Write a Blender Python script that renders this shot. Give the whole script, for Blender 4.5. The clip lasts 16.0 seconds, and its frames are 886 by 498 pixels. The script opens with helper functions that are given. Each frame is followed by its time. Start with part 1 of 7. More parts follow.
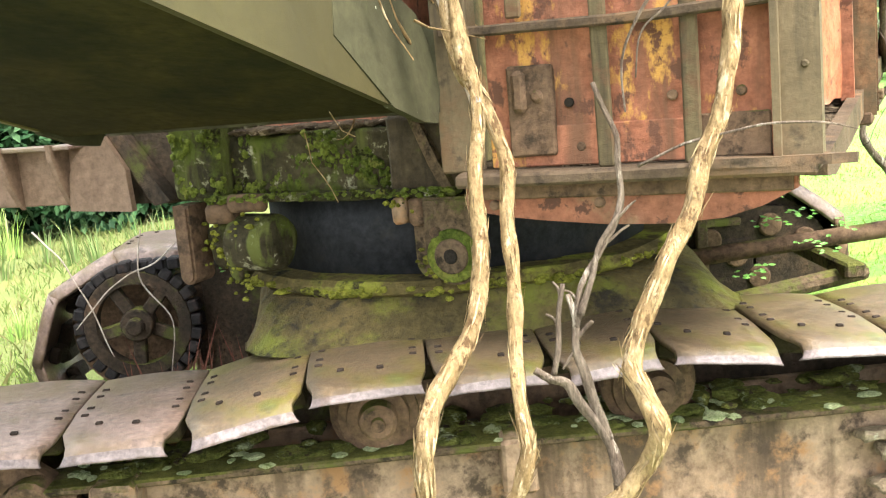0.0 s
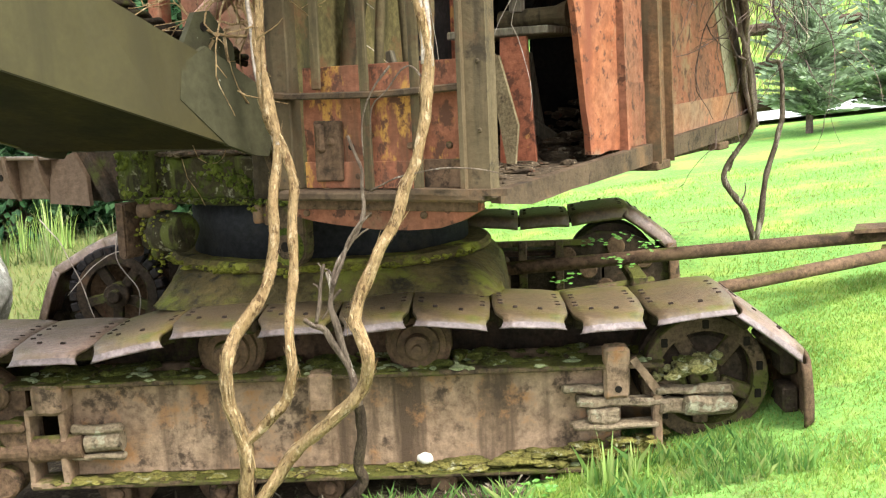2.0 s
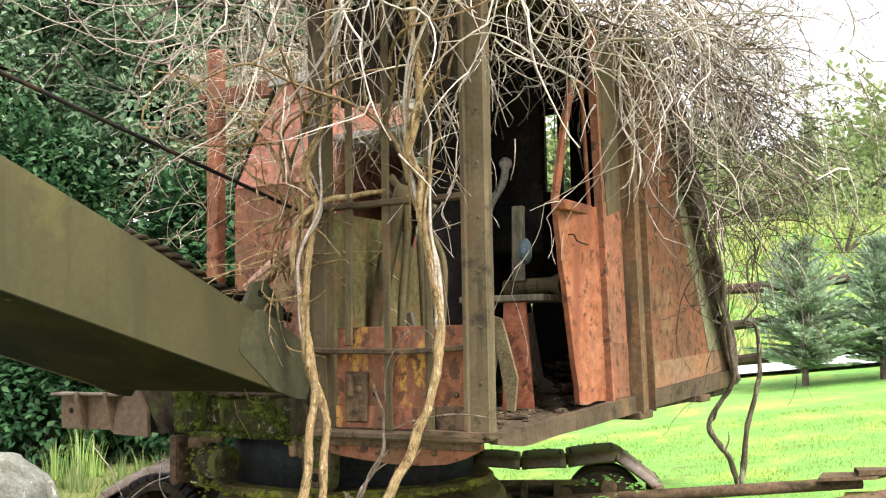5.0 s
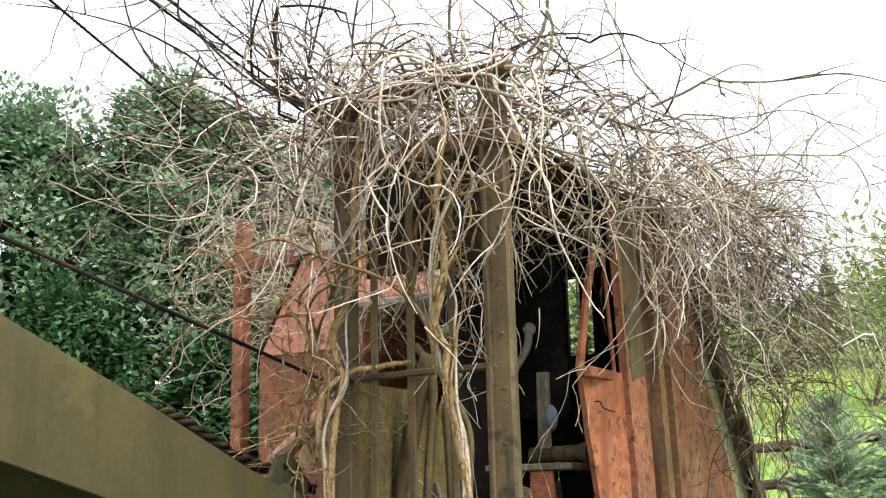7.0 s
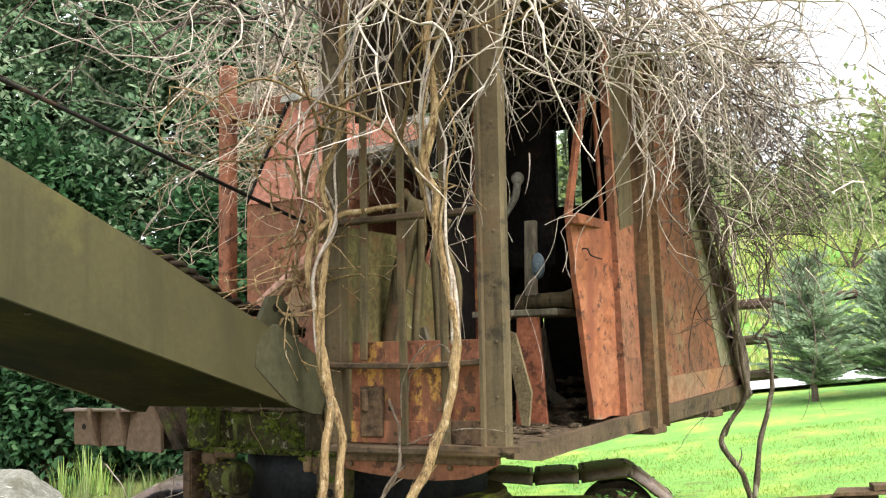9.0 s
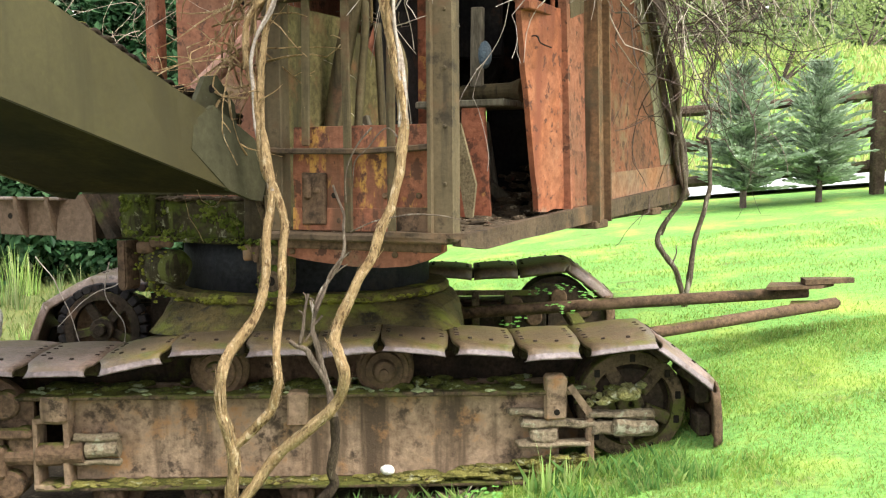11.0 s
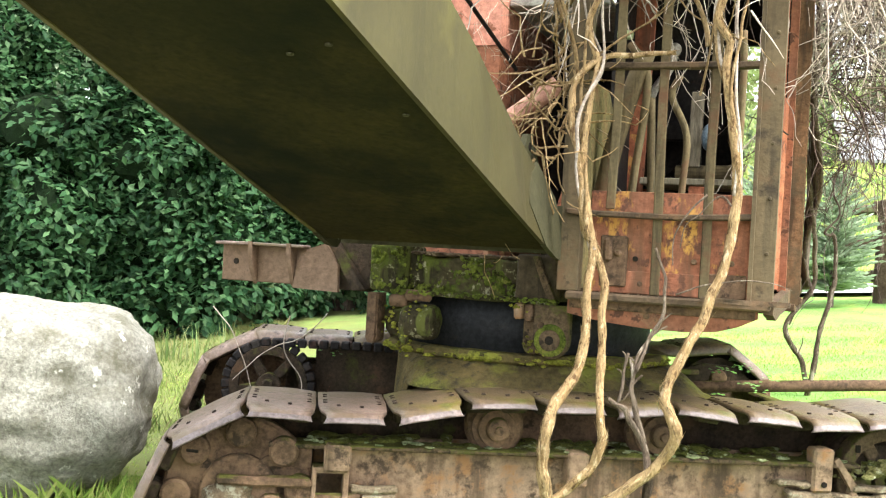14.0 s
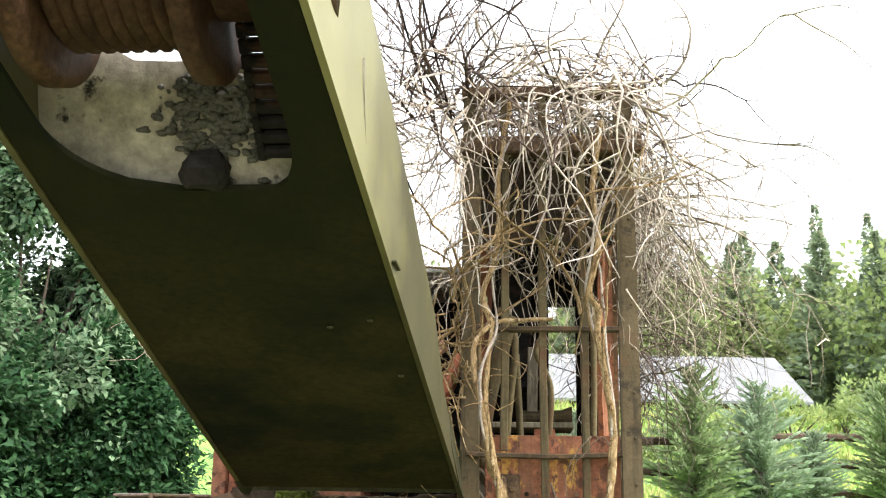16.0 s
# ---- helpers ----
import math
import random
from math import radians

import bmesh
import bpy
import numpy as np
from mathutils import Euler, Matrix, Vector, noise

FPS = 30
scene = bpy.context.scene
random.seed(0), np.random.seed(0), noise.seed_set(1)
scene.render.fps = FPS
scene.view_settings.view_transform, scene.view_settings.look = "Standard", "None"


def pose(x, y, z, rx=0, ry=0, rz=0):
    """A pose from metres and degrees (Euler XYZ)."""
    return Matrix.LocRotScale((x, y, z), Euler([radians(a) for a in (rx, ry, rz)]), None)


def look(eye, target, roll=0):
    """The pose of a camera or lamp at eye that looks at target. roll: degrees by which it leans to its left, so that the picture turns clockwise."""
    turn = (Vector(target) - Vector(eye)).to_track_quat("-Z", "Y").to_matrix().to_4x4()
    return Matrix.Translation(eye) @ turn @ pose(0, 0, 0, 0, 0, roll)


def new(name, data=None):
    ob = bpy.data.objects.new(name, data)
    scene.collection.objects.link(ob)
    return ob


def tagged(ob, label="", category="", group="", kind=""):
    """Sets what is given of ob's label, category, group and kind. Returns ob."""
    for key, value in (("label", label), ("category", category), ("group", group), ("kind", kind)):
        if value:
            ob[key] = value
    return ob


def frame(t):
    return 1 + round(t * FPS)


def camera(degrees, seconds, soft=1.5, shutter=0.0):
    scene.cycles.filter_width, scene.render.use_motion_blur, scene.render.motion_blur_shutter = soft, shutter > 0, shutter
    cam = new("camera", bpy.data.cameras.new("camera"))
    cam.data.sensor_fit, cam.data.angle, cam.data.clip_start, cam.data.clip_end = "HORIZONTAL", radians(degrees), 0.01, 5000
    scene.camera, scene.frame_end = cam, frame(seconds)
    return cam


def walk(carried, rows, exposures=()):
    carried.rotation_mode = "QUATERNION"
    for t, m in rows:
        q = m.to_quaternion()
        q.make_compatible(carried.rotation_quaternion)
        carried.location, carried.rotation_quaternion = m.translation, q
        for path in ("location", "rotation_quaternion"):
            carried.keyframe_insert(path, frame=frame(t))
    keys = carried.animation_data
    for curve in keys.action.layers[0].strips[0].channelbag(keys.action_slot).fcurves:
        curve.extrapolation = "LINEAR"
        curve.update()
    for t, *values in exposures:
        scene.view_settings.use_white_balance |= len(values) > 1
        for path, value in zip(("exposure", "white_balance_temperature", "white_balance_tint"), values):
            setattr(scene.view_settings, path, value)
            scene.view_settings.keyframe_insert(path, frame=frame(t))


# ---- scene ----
cam = camera(45.8, 16.0, 1.2)
METRES, EYE, TILT, LEAN, TURN = 6.0, 1.5, 0.0, 0.0, 0.0
ROWS = [
    (0.0, 0.0, 0.0, 0.0, -0.85, -9.55, 5.05),
    (0.5, 0.06, -0.0453, 0.0019, 2.26, -10.64, 6.06),
    (1.0, 0.1012, -0.0984, 0.0084, 2.42, -9.45, 4.01),
    (1.5, 0.128, -0.1584, 0.0109, 0.47, -8.87, 1.66),
    (2.0, 0.1585, -0.2123, 0.0106, 3.79, -8.17, 2.47),
    (2.5, 0.1734, -0.2644, 0.012, 4.71, -7.5, 3.04),
    (3.0, 0.1727, -0.3095, 0.0141, 5.42, -5.14, 3.03),
    (3.5, 0.1749, -0.3352, 0.0151, 5.67, -1.87, 1.94),
    (4.0, 0.1759, -0.3438, 0.017, 4.89, 0.26, 2.42),
    (4.5, 0.1759, -0.3464, 0.0211, 4.67, 2.59, 1.67),
    (5.0, 0.1757, -0.3483, 0.0245, 4.88, 4.82, 0.95),
    (7.5, 0.1705, -0.3562, 0.0363, 6.17, 13.83, 1.45),
    (8.0, 0.1686, -0.3556, 0.0347, 6.16, 12.78, 0.79),
    (8.5, 0.1677, -0.3526, 0.03, 5.87, 10.13, 0.87),
    (9.0, 0.1674, -0.3486, 0.0222, 5.11, 5.78, 1.11),
    (9.5, 0.1679, -0.3442, 0.0141, 4.16, 0.5, 1.19),
    (10.0, 0.1686, -0.3418, 0.0079, 3.4, -3.83, 1.48),
    (12.3, 0.0676, -0.3023, -0.0084, -3.02, -5.04, -3.72),
    (12.5, 0.0458, -0.3023, -0.0135, -2.74, -5.32, -4.98),
    (13.0, -0.0208, -0.3175, -0.0192, -2.38, -2.96, -2.55),
    (13.5, -0.0866, -0.32, -0.0275, -2.04, -1.93, -3.65),
    (14.0, -0.1446, -0.3281, -0.0265, -4.43, 0.64, -3.41),
    (14.5, -0.2002, -0.3505, -0.0304, -13.2, 7.22, -2.14),
    (15.0, -0.2452, -0.3638, -0.0357, -19.41, 9.05, 0.19),
    (15.5, -0.2934, -0.3753, -0.0365, -21.47, 12.99, 0.77),
    (16.0, -0.3378, -0.4039, -0.0374, -20.77, 14.37, -0.84),
]
walk(cam, [(t, pose(0, 0, EYE, TILT, LEAN, TURN) @ pose(METRES * x, METRES * y, METRES * z, 90 + pitch, roll, yaw)) for t, x, y, z, yaw, pitch, roll in ROWS],
     exposures=[(0.0, 2.55), (1.0, 2.05), (2.5, 1.73), (3.5, 1.77), (5.0, 1.6), (7.5, 1.22), (8.5, 1.28), (9.2, 1.48), (10.0, 1.54), (12.5, 1.5), (13.5, 1.83), (14.5, 2.36), (15.2, 2.06), (16.0, 1.74)])

# ---- light ----
world = bpy.data.worlds.new("overcast_sky")
scene.world = world
world.use_nodes = True
_n, _l = world.node_tree.nodes, world.node_tree.links
_bg = _n["Background"]
_sky = _n.new("ShaderNodeTexSky")
_sky.sky_type = "NISHITA"
_sky.sun_disc = False
SUN_EL, SUN_AZ = 52.0, 128.0
_sky.sun_elevation, _sky.sun_rotation = radians(SUN_EL), radians(SUN_AZ)
_sky.air_density, _sky.dust_density = 1.0, 4.0
_mix = _n.new("ShaderNodeMix")
_mix.data_type = "RGBA"
_mix.inputs[0].default_value = 0.8
_mix.inputs[7].default_value = (8.7, 9.2, 9.45, 1)
_l.new(_sky.outputs[0], _mix.inputs[6])
_l.new(_mix.outputs[2], _bg.inputs[0])
_bg.inputs[1].default_value = 0.115
_sd = bpy.data.lights.new("sun", "SUN")
_sd.energy, _sd.angle, _sd.color = 2.42, radians(24), (1.0, 0.97, 0.89)
_so = new("sun", _sd)
_a, _e = radians(SUN_AZ), radians(SUN_EL)
_so.matrix_world = look((20 * math.sin(_a) * math.cos(_e), 20 * math.cos(_a) * math.cos(_e), 20 * math.sin(_e)), (0, 0, 0))


# ---- materials ----
def surf(name, c1, c2, scale=6, rough=0.75, bump=0.3, spots=None, spots2=None, moss=0.0, stretch=(1, 1, 1), metal=0.0, vary=0.15,
         fine=8.0, spec=0.10, mossc=(0.092, 0.092, 0.022), island=0.0, streak=None, grit=(0.42, 1.5)):
    """A weathered surface: two colours in large noise, fine grain, up to two kinds of patches, moss on upward faces."""
    m = bpy.data.materials.new(name)
    m.use_nodes = True
    N, L = m.node_tree.nodes, m.node_tree.links
    b = N["Principled BSDF"]
    tc, mp = N.new("ShaderNodeTexCoord"), N.new("ShaderNodeMapping")
    mp.inputs[3].default_value = stretch
    L.new(tc.outputs["Object"], mp.inputs[0])
    vec = mp.outputs[0]

    def noise_tex(s, detail=6, r=0.6):
        n = N.new("ShaderNodeTexNoise")
        n.inputs["Scale"].default_value, n.inputs["Detail"].default_value, n.inputs["Roughness"].default_value = s, detail, r
        L.new(vec, n.inputs["Vector"])
        return n.outputs[0]

    def mix(fac, a, bb, mode="MIX"):
        x = N.new("ShaderNodeMix")
        x.data_type, x.blend_type = "RGBA", mode
        for i, v in ((0, fac), (6, a), (7, bb)):
            if isinstance(v, (tuple, float, int)):
                x.inputs[i].default_value = (*v, 1) if isinstance(v, tuple) else v
            else:
                L.new(v, x.inputs[i])
        return x.outputs[2]

    def ramp(v, lo, hi):
        x = N.new("ShaderNodeMapRange")
        x.inputs[1].default_value, x.inputs[2].default_value = lo, hi
        L.new(v, x.inputs[0])
        return x.outputs[0]

    col = mix(ramp(noise_tex(scale), 0.35, 0.65), c1, c2)
    grain = noise_tex(scale * fine, 8, 0.7)
    col = mix(1.0, col, mix(ramp(grain, 0.25, 0.75), (grit[0],) * 3, (grit[1],) * 3), "MULTIPLY")
    if streak:
        c, s, lo, hi = streak
        m2 = N.new("ShaderNodeMapping")
        m2.inputs[3].default_value = (1, 1, 0.09)
        L.new(tc.outputs["Object"], m2.inputs[0])
        n2 = N.new("ShaderNodeTexNoise")
        n2.inputs["Scale"].default_value, n2.inputs["Detail"].default_value, n2.inputs["Roughness"].default_value = s, 5, 0.6
        L.new(m2.outputs[0], n2.inputs["Vector"])
        col = mix(ramp(n2.outputs[0], lo, hi), col, c)
    for sp in (spots, spots2):
        if sp:
            c, s, lo, hi, *tall = sp
            n3 = noise_tex(s, 9, 0.68)
            if tall:
                m3 = N.new("ShaderNodeMapping")
                m3.inputs[3].default_value = (1, 1, tall[0])
                L.new(tc.outputs["Object"], m3.inputs[0])
                L.new(m3.outputs[0], n3.node.inputs["Vector"])
            col = mix(ramp(n3, lo, hi), col, c)
    if vary:
        oi = N.new("ShaderNodeObjectInfo")
        v = ramp(oi.outputs["Random"], 0, 1)
        col = mix(1.0, col, mix(v, (1 - vary,) * 3, (1 + vary,) * 3), "MULTIPLY")
    if island:
        gi = N.new("ShaderNodeNewGeometry")
        col = mix(1.0, col, mix(ramp(gi.outputs["Random Per Island"], 0, 1), (1 - island,) * 3, (1 + island * 0.5,) * 3), "MULTIPLY")
    if moss:
        g, sx = N.new("ShaderNodeNewGeometry"), N.new("ShaderNodeSeparateXYZ")
        L.new(g.outputs["Normal"], sx.inputs[0])
        up = ramp(sx.outputs[2], 0.0, 0.9)
        mul = N.new("ShaderNodeMath")
        mul.operation = "MULTIPLY_ADD"
        L.new(up, mul.inputs[0])
        mul.inputs[1].default_value = 0.35
        L.new(noise_tex(4.5, 7, 0.62), mul.inputs[2])
        fac = ramp(mul.outputs[0], 0.95 - moss * 0.45, 1.05 - moss * 0.45)
        col = mix(fac, col, mix(ramp(grain, 0.3, 0.7), tuple(k * 0.45 for k in mossc), tuple(k * 1.3 for k in mossc)))
    L.new(col, b.inputs["Base Color"])
    b.inputs["Roughness"].default_value, b.inputs["Metallic"].default_value = rough, metal
    b.inputs["Specular IOR Level"].default_value = spec
    if bump:
        bp = N.new("ShaderNodeBump")
        bp.inputs["Strength"].default_value, bp.inputs["Distance"].default_value = bump, 0.02
        L.new(grain, bp.inputs["Height"])
        L.new(bp.outputs[0], b.inputs["Normal"])
    return m


# wear on the lips, with violet sky sheen put into the colour
LIP = surf("worn_lip_sheen", (0.105, 0.080, 0.074), (0.165, 0.130, 0.128), 7, 0.42, 0.3, spots=((0.09, 0.058, 0.043), 9, 0.52, 0.62), spec=0.35)
BEAM = surf("plain_brown_rust", (0.125, 0.080, 0.052), (0.180, 0.120, 0.083), 4, 0.7, 0.4, spots=((0.075, 0.050, 0.033), 8, 0.55, 0.65), grit=(0.6, 1.35))
RUST = surf("rust", (0.078, 0.050, 0.031), (0.145, 0.090, 0.056), 5, 0.85, 0.5, spots=((0.19, 0.122, 0.072), 3, 0.55, 0.7), spots2=((0.038, 0.027, 0.018), 9, 0.55, 0.63), moss=0.3)
RUST_MOSSY = surf("mossy_rust", (0.070, 0.050, 0.030), (0.125, 0.085, 0.052), 7, 0.85, 0.7, spots=((0.090, 0.095, 0.024), 8, 0.51, 0.62), spots2=((0.028, 0.021, 0.014), 13, 0.55, 0.63), moss=0.5)
PLATE = surf("rusted_plate", (0.192, 0.126, 0.080), (0.282, 0.195, 0.130), 4.0, 0.85, 0.5, spots=((0.25, 0.135, 0.065), 6, 0.54, 0.64),
             spots2=((0.065, 0.045, 0.031), 9, 0.54, 0.64), moss=0.35, streak=((0.080, 0.054, 0.035), 5, 0.54, 0.65), grit=(0.40, 1.6), fine=6)
SHOE = surf("worn_shoe_steel", (0.135, 0.090, 0.069), (0.205, 0.142, 0.117), 5, 0.40, 0.3, spots=((0.120, 0.083, 0.045), 3.4, 0.48, 0.60), spots2=((0.055, 0.036, 0.027), 11, 0.57, 0.66), moss=0.0, vary=0.12, spec=0.4)
SHOE_MOSSY = surf("mossy_shoe_steel", (0.075, 0.050, 0.027), (0.118, 0.080, 0.046), 5, 0.42, 0.35, spots=((0.100, 0.080, 0.017), 4.5, 0.50, 0.60), spots2=((0.045, 0.03, 0.02), 9, 0.55, 0.64), moss=0.04, vary=0.12, spec=0.5)
OLIVE = surf("olive_paint", (0.046, 0.039, 0.0165), (0.062, 0.053, 0.0215), 1.4, 0.5, 0.10, spots=((0.118, 0.104, 0.032), 1.3, 0.52, 0.70),
             spots2=((0.030, 0.026, 0.012), 2.6, 0.56, 0.72), fine=22, spec=0.2, streak=((0.040, 0.034, 0.015), 8, 0.50, 0.66), grit=(0.84, 1.14))
OLIVE_DARK = surf("olive_weathered_cap", (0.038, 0.036, 0.020), (0.055, 0.051, 0.028), 3, 0.65, 0.2, spots=((0.026, 0.022, 0.014), 5, 0.54, 0.66), spots2=((0.36, 0.37, 0.31), 26, 0.675, 0.69), grit=(0.7, 1.25))
RED = surf("flaking_red_paint", (0.375, 0.135, 0.075), (0.26, 0.088, 0.050), 3.2, 0.7, 0.4, spots=((0.13, 0.055, 0.036), 7, 0.53, 0.59),
           spots2=((0.48, 0.24, 0.08), 6, 0.605, 0.64), streak=((0.16, 0.07, 0.045), 9, 0.56, 0.68))
PANEL = surf("red_and_yellow_paint", (0.40, 0.165, 0.095), (0.27, 0.105, 0.060), 5, 0.7, 0.5, spots=((0.54, 0.285, 0.075), 7.5, 0.54, 0.60, 0.5),
             spots2=((0.13, 0.062, 0.040), 13, 0.55, 0.60, 0.7), streak=((0.17, 0.085, 0.050), 10, 0.52, 0.66), fine=6, grit=(0.5, 1.4))
CHANNEL = surf("dark_brown_channel", (0.060, 0.042, 0.028), (0.105, 0.073, 0.047), 5, 0.8, 0.4, grit=(0.62, 1.3), fine=10, spots=((0.15, 0.09, 0.05), 4, 0.55, 0.68), spots2=((0.032, 0.024, 0.017), 9, 0.55, 0.64))
ORANGE = surf("faded_orange_paint", (0.265, 0.087, 0.042), (0.24, 0.100, 0.055), 2.2, 0.65, 0.35, spots=((0.27, 0.18, 0.115), 3, 0.57, 0.69),
              spots2=((0.10, 0.042, 0.028), 18, 0.565, 0.61), streak=((0.18, 0.062, 0.036), 8, 0.50, 0.66))
ORANGE_RUST = surf("rusted_orange_sheet", (0.27, 0.105, 0.060), (0.165, 0.080, 0.050), 3.4, 0.75, 0.4, spots=((0.24, 0.175, 0.10), 2.2, 0.57, 0.7),
                   spots2=((0.085, 0.042, 0.028), 13, 0.555, 0.60), streak=((0.17, 0.080, 0.045), 7, 0.55, 0.72))
POST = surf("brown_weathered_post", (0.085, 0.063, 0.036), (0.128, 0.096, 0.056), 4, 0.7, 0.25, grit=(0.74, 1.22), fine=12, spots=((0.11, 0.068, 0.038), 5, 0.56, 0.67), spots2=((0.04, 0.031, 0.021), 8, 0.55, 0.66), streak=((0.052, 0.04, 0.025), 14, 0.5, 0.66), spec=0.1)
GREENBAR = surf("algae_covered_steel", (0.092, 0.070, 0.038), (0.135, 0.105, 0.056), 4, 0.75, 0.3, grit=(0.68, 1.28), fine=12, spots=((0.11, 0.06, 0.034), 5, 0.53, 0.65), streak=((0.042, 0.034, 0.021), 16, 0.50, 0.64), spec=0.1)
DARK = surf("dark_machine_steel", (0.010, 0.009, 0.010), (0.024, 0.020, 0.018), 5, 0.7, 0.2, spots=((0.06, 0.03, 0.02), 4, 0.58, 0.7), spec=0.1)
DEBRIS = surf("leaf_litter", (0.05, 0.036, 0.024), (0.13, 0.095, 0.06), 14, 0.95, 0.8, spots=((0.32, 0.25, 0.17), 24, 0.58, 0.63), spots2=((0.16, 0.07, 0.04), 19, 0.6, 0.65))
WOOD_GREY = surf("grey_timber", (0.13, 0.11, 0.08), (0.2, 0.17, 0.125), 8, 0.85, 0.3, stretch=(1, 1, 0.2))
BARK = surf("shredding_vine_bark", (0.27, 0.175, 0.085), (0.43, 0.30, 0.16), 20, 0.9, 1.0, spots=((0.13, 0.078, 0.040), 34, 0.55, 0.61),
            spots2=((0.55, 0.42, 0.265), 30, 0.57, 0.63), stretch=(1, 1, 0.45), fine=5, spec=0.05)
TWIG = surf("dry_twig", (0.40, 0.32, 0.26), (0.63, 0.54, 0.46), 9, 0.85, 0.3, island=0.65)
DEADWOOD = surf("grey_dead_wood", (0.085, 0.060, 0.044), (0.20, 0.155, 0.118), 16, 0.9, 0.8, spots=((0.36, 0.31, 0.25), 18, 0.57, 0.63), stretch=(1, 1, 0.3))
DEADWOOD_DARK = surf("dark_shaggy_bark", (0.040, 0.028, 0.020), (0.105, 0.075, 0.052), 18, 0.95, 1.0, spots=((0.20, 0.155, 0.11), 22, 0.58, 0.64), stretch=(1, 1, 0.35))
TWIG_TAN = surf("tan_twig", (0.36, 0.26, 0.19), (0.60, 0.49, 0.39), 9, 0.85, 0.3, island=0.6)
TWIG_DARK = surf("dark_twig", (0.085, 0.06, 0.055), (0.18, 0.13, 0.11), 9, 0.85, 0.3, island=0.55)
ROCK = surf("granite", (0.25, 0.24, 0.20), (0.39, 0.375, 0.325), 2.6, 0.85, 1.0, spots=((0.13, 0.12, 0.08), 1.8, 0.52, 0.66),
            spots2=((0.64, 0.62, 0.55), 8, 0.61, 0.635), fine=16)
LICHEN_RUST = surf("lichened_rust", (0.135, 0.102, 0.066), (0.23, 0.18, 0.12), 8, 0.92, 0.7, spots=((0.27, 0.26, 0.18), 13, 0.56, 0.64), spots2=((0.055, 0.042, 0.028), 11, 0.55, 0.63))
LICHEN = surf("pale_lichen", (0.25, 0.30, 0.14), (0.40, 0.43, 0.24), 20, 0.95, 0.8, spots=((0.12, 0.15, 0.05), 22, 0.55, 0.62))


# ---- shapes ----
def part(name, bm, material, parent=None, label="", smooth=False):
    me = bpy.data.meshes.new(name)
    bm.normal_update()
    bm.to_mesh(me)
    bm.free()
    me.materials.append(material)
    if smooth:
        for p in me.polygons:
            p.use_smooth = True
    ob = new(name, me)
    ob.parent = parent
    if label:
        tagged(ob, label)
    return ob


def thing(name, label, category, at=(0, 0, 0), rz=0, group="", kind=""):
    e = new(name)
    e.empty_display_size = 0.2
    e.matrix_basis = pose(*at, 0, 0, rz)
    return tagged(e, label, category, group, kind)


def mesh():
    return bmesh.new()


def box(bm, x0, x1, y0, y1, z0, z1, bevel=0.006, m=None):
    vs = [bm.verts.new((x, y, z)) for x in (x0, x1) for y in (y0, y1) for z in (z0, z1)]
    fs = [bm.faces.new([vs[i] for i in q]) for q in ((0, 1, 3, 2), (4, 6, 7, 5), (0, 4, 5, 1), (2, 3, 7, 6), (0, 2, 6, 4), (1, 5, 7, 3))]
    if bevel:
        es = list({e for f in fs for e in f.edges})
        r = bmesh.ops.bevel(bm, geom=es, offset=bevel, segments=1, affect="EDGES")
        vs = list({v for f in r["faces"] for v in f.verts} | {v for v in vs if v.is_valid})
    if m is not None:
        for v in vs:
            v.co = m @ v.co
    return vs


def worn(bm, amp=0.006, cuts=2, freq=11):
    """Batters clean edges: subdivides and shifts the surface by noise."""
    bmesh.ops.subdivide_edges(bm, edges=[e for e in bm.edges if e.calc_length() > 0.03], cuts=cuts, use_grid_fill=True)
    for v in bm.verts:
        v.co += amp * noise.noise_vector(v.co * freq) + 0.5 * amp * noise.noise_vector(v.co * freq * 3.3)


def prism(bm, poly, lo, hi, axis, m=None):
    """A flat polygon drawn out from lo to hi along an axis; poly gives the other two coordinates in order."""
    def put(a, c):
        p = [*a]
        p.insert(axis, c)
        return bm.verts.new(p)
    a, b = [put(p, lo) for p in poly], [put(p, hi) for p in poly]
    n = len(poly)
    bm.faces.new(a)
    bm.faces.new(b[::-1])
    for i in range(n):
        bm.faces.new((a[i], b[i], b[(i + 1) % n], a[(i + 1) % n]))
    bmesh.ops.recalc_face_normals(bm, faces=bm.faces[:])
    if m is not None:
        for v in a + b:
            v.co = m @ v.co
    return a + b


def tube(bm, pts, r, seg=8, cap=True, rough=0.0):
    """A round bar through points; r is one radius or one for each point."""
    pts = [Vector(p) for p in pts]
    rs = r if isinstance(r, (list, tuple)) else [r] * len(pts)
    rings, side = [], None
    for i, p in enumerate(pts):
        d = (pts[min(i + 1, len(pts) - 1)] - pts[max(i - 1, 0)]).normalized()
        if side is None:
            side = d.orthogonal().normalized()
        side = (side - d * side.dot(d)).normalized()
        up = d.cross(side)
        ring = []
        for k in range(seg):
            a = 2 * math.pi * k / seg
            q = rs[i] * (1 + (rough * noise.noise(p * 9 + Vector((k * 1.7, 0, 0))) if rough else 0))
            ring.append(bm.verts.new(p + q * (math.cos(a) * side + math.sin(a) * up)))
        rings.append(ring)
    for a, b in zip(rings, rings[1:]):
        for k in range(seg):
            bm.faces.new((a[k], a[(k + 1) % seg], b[(k + 1) % seg], b[k]))
    if cap:
        bm.faces.new(rings[0][::-1])
        bm.faces.new(rings[-1])
    return [v for g in rings for v in g]


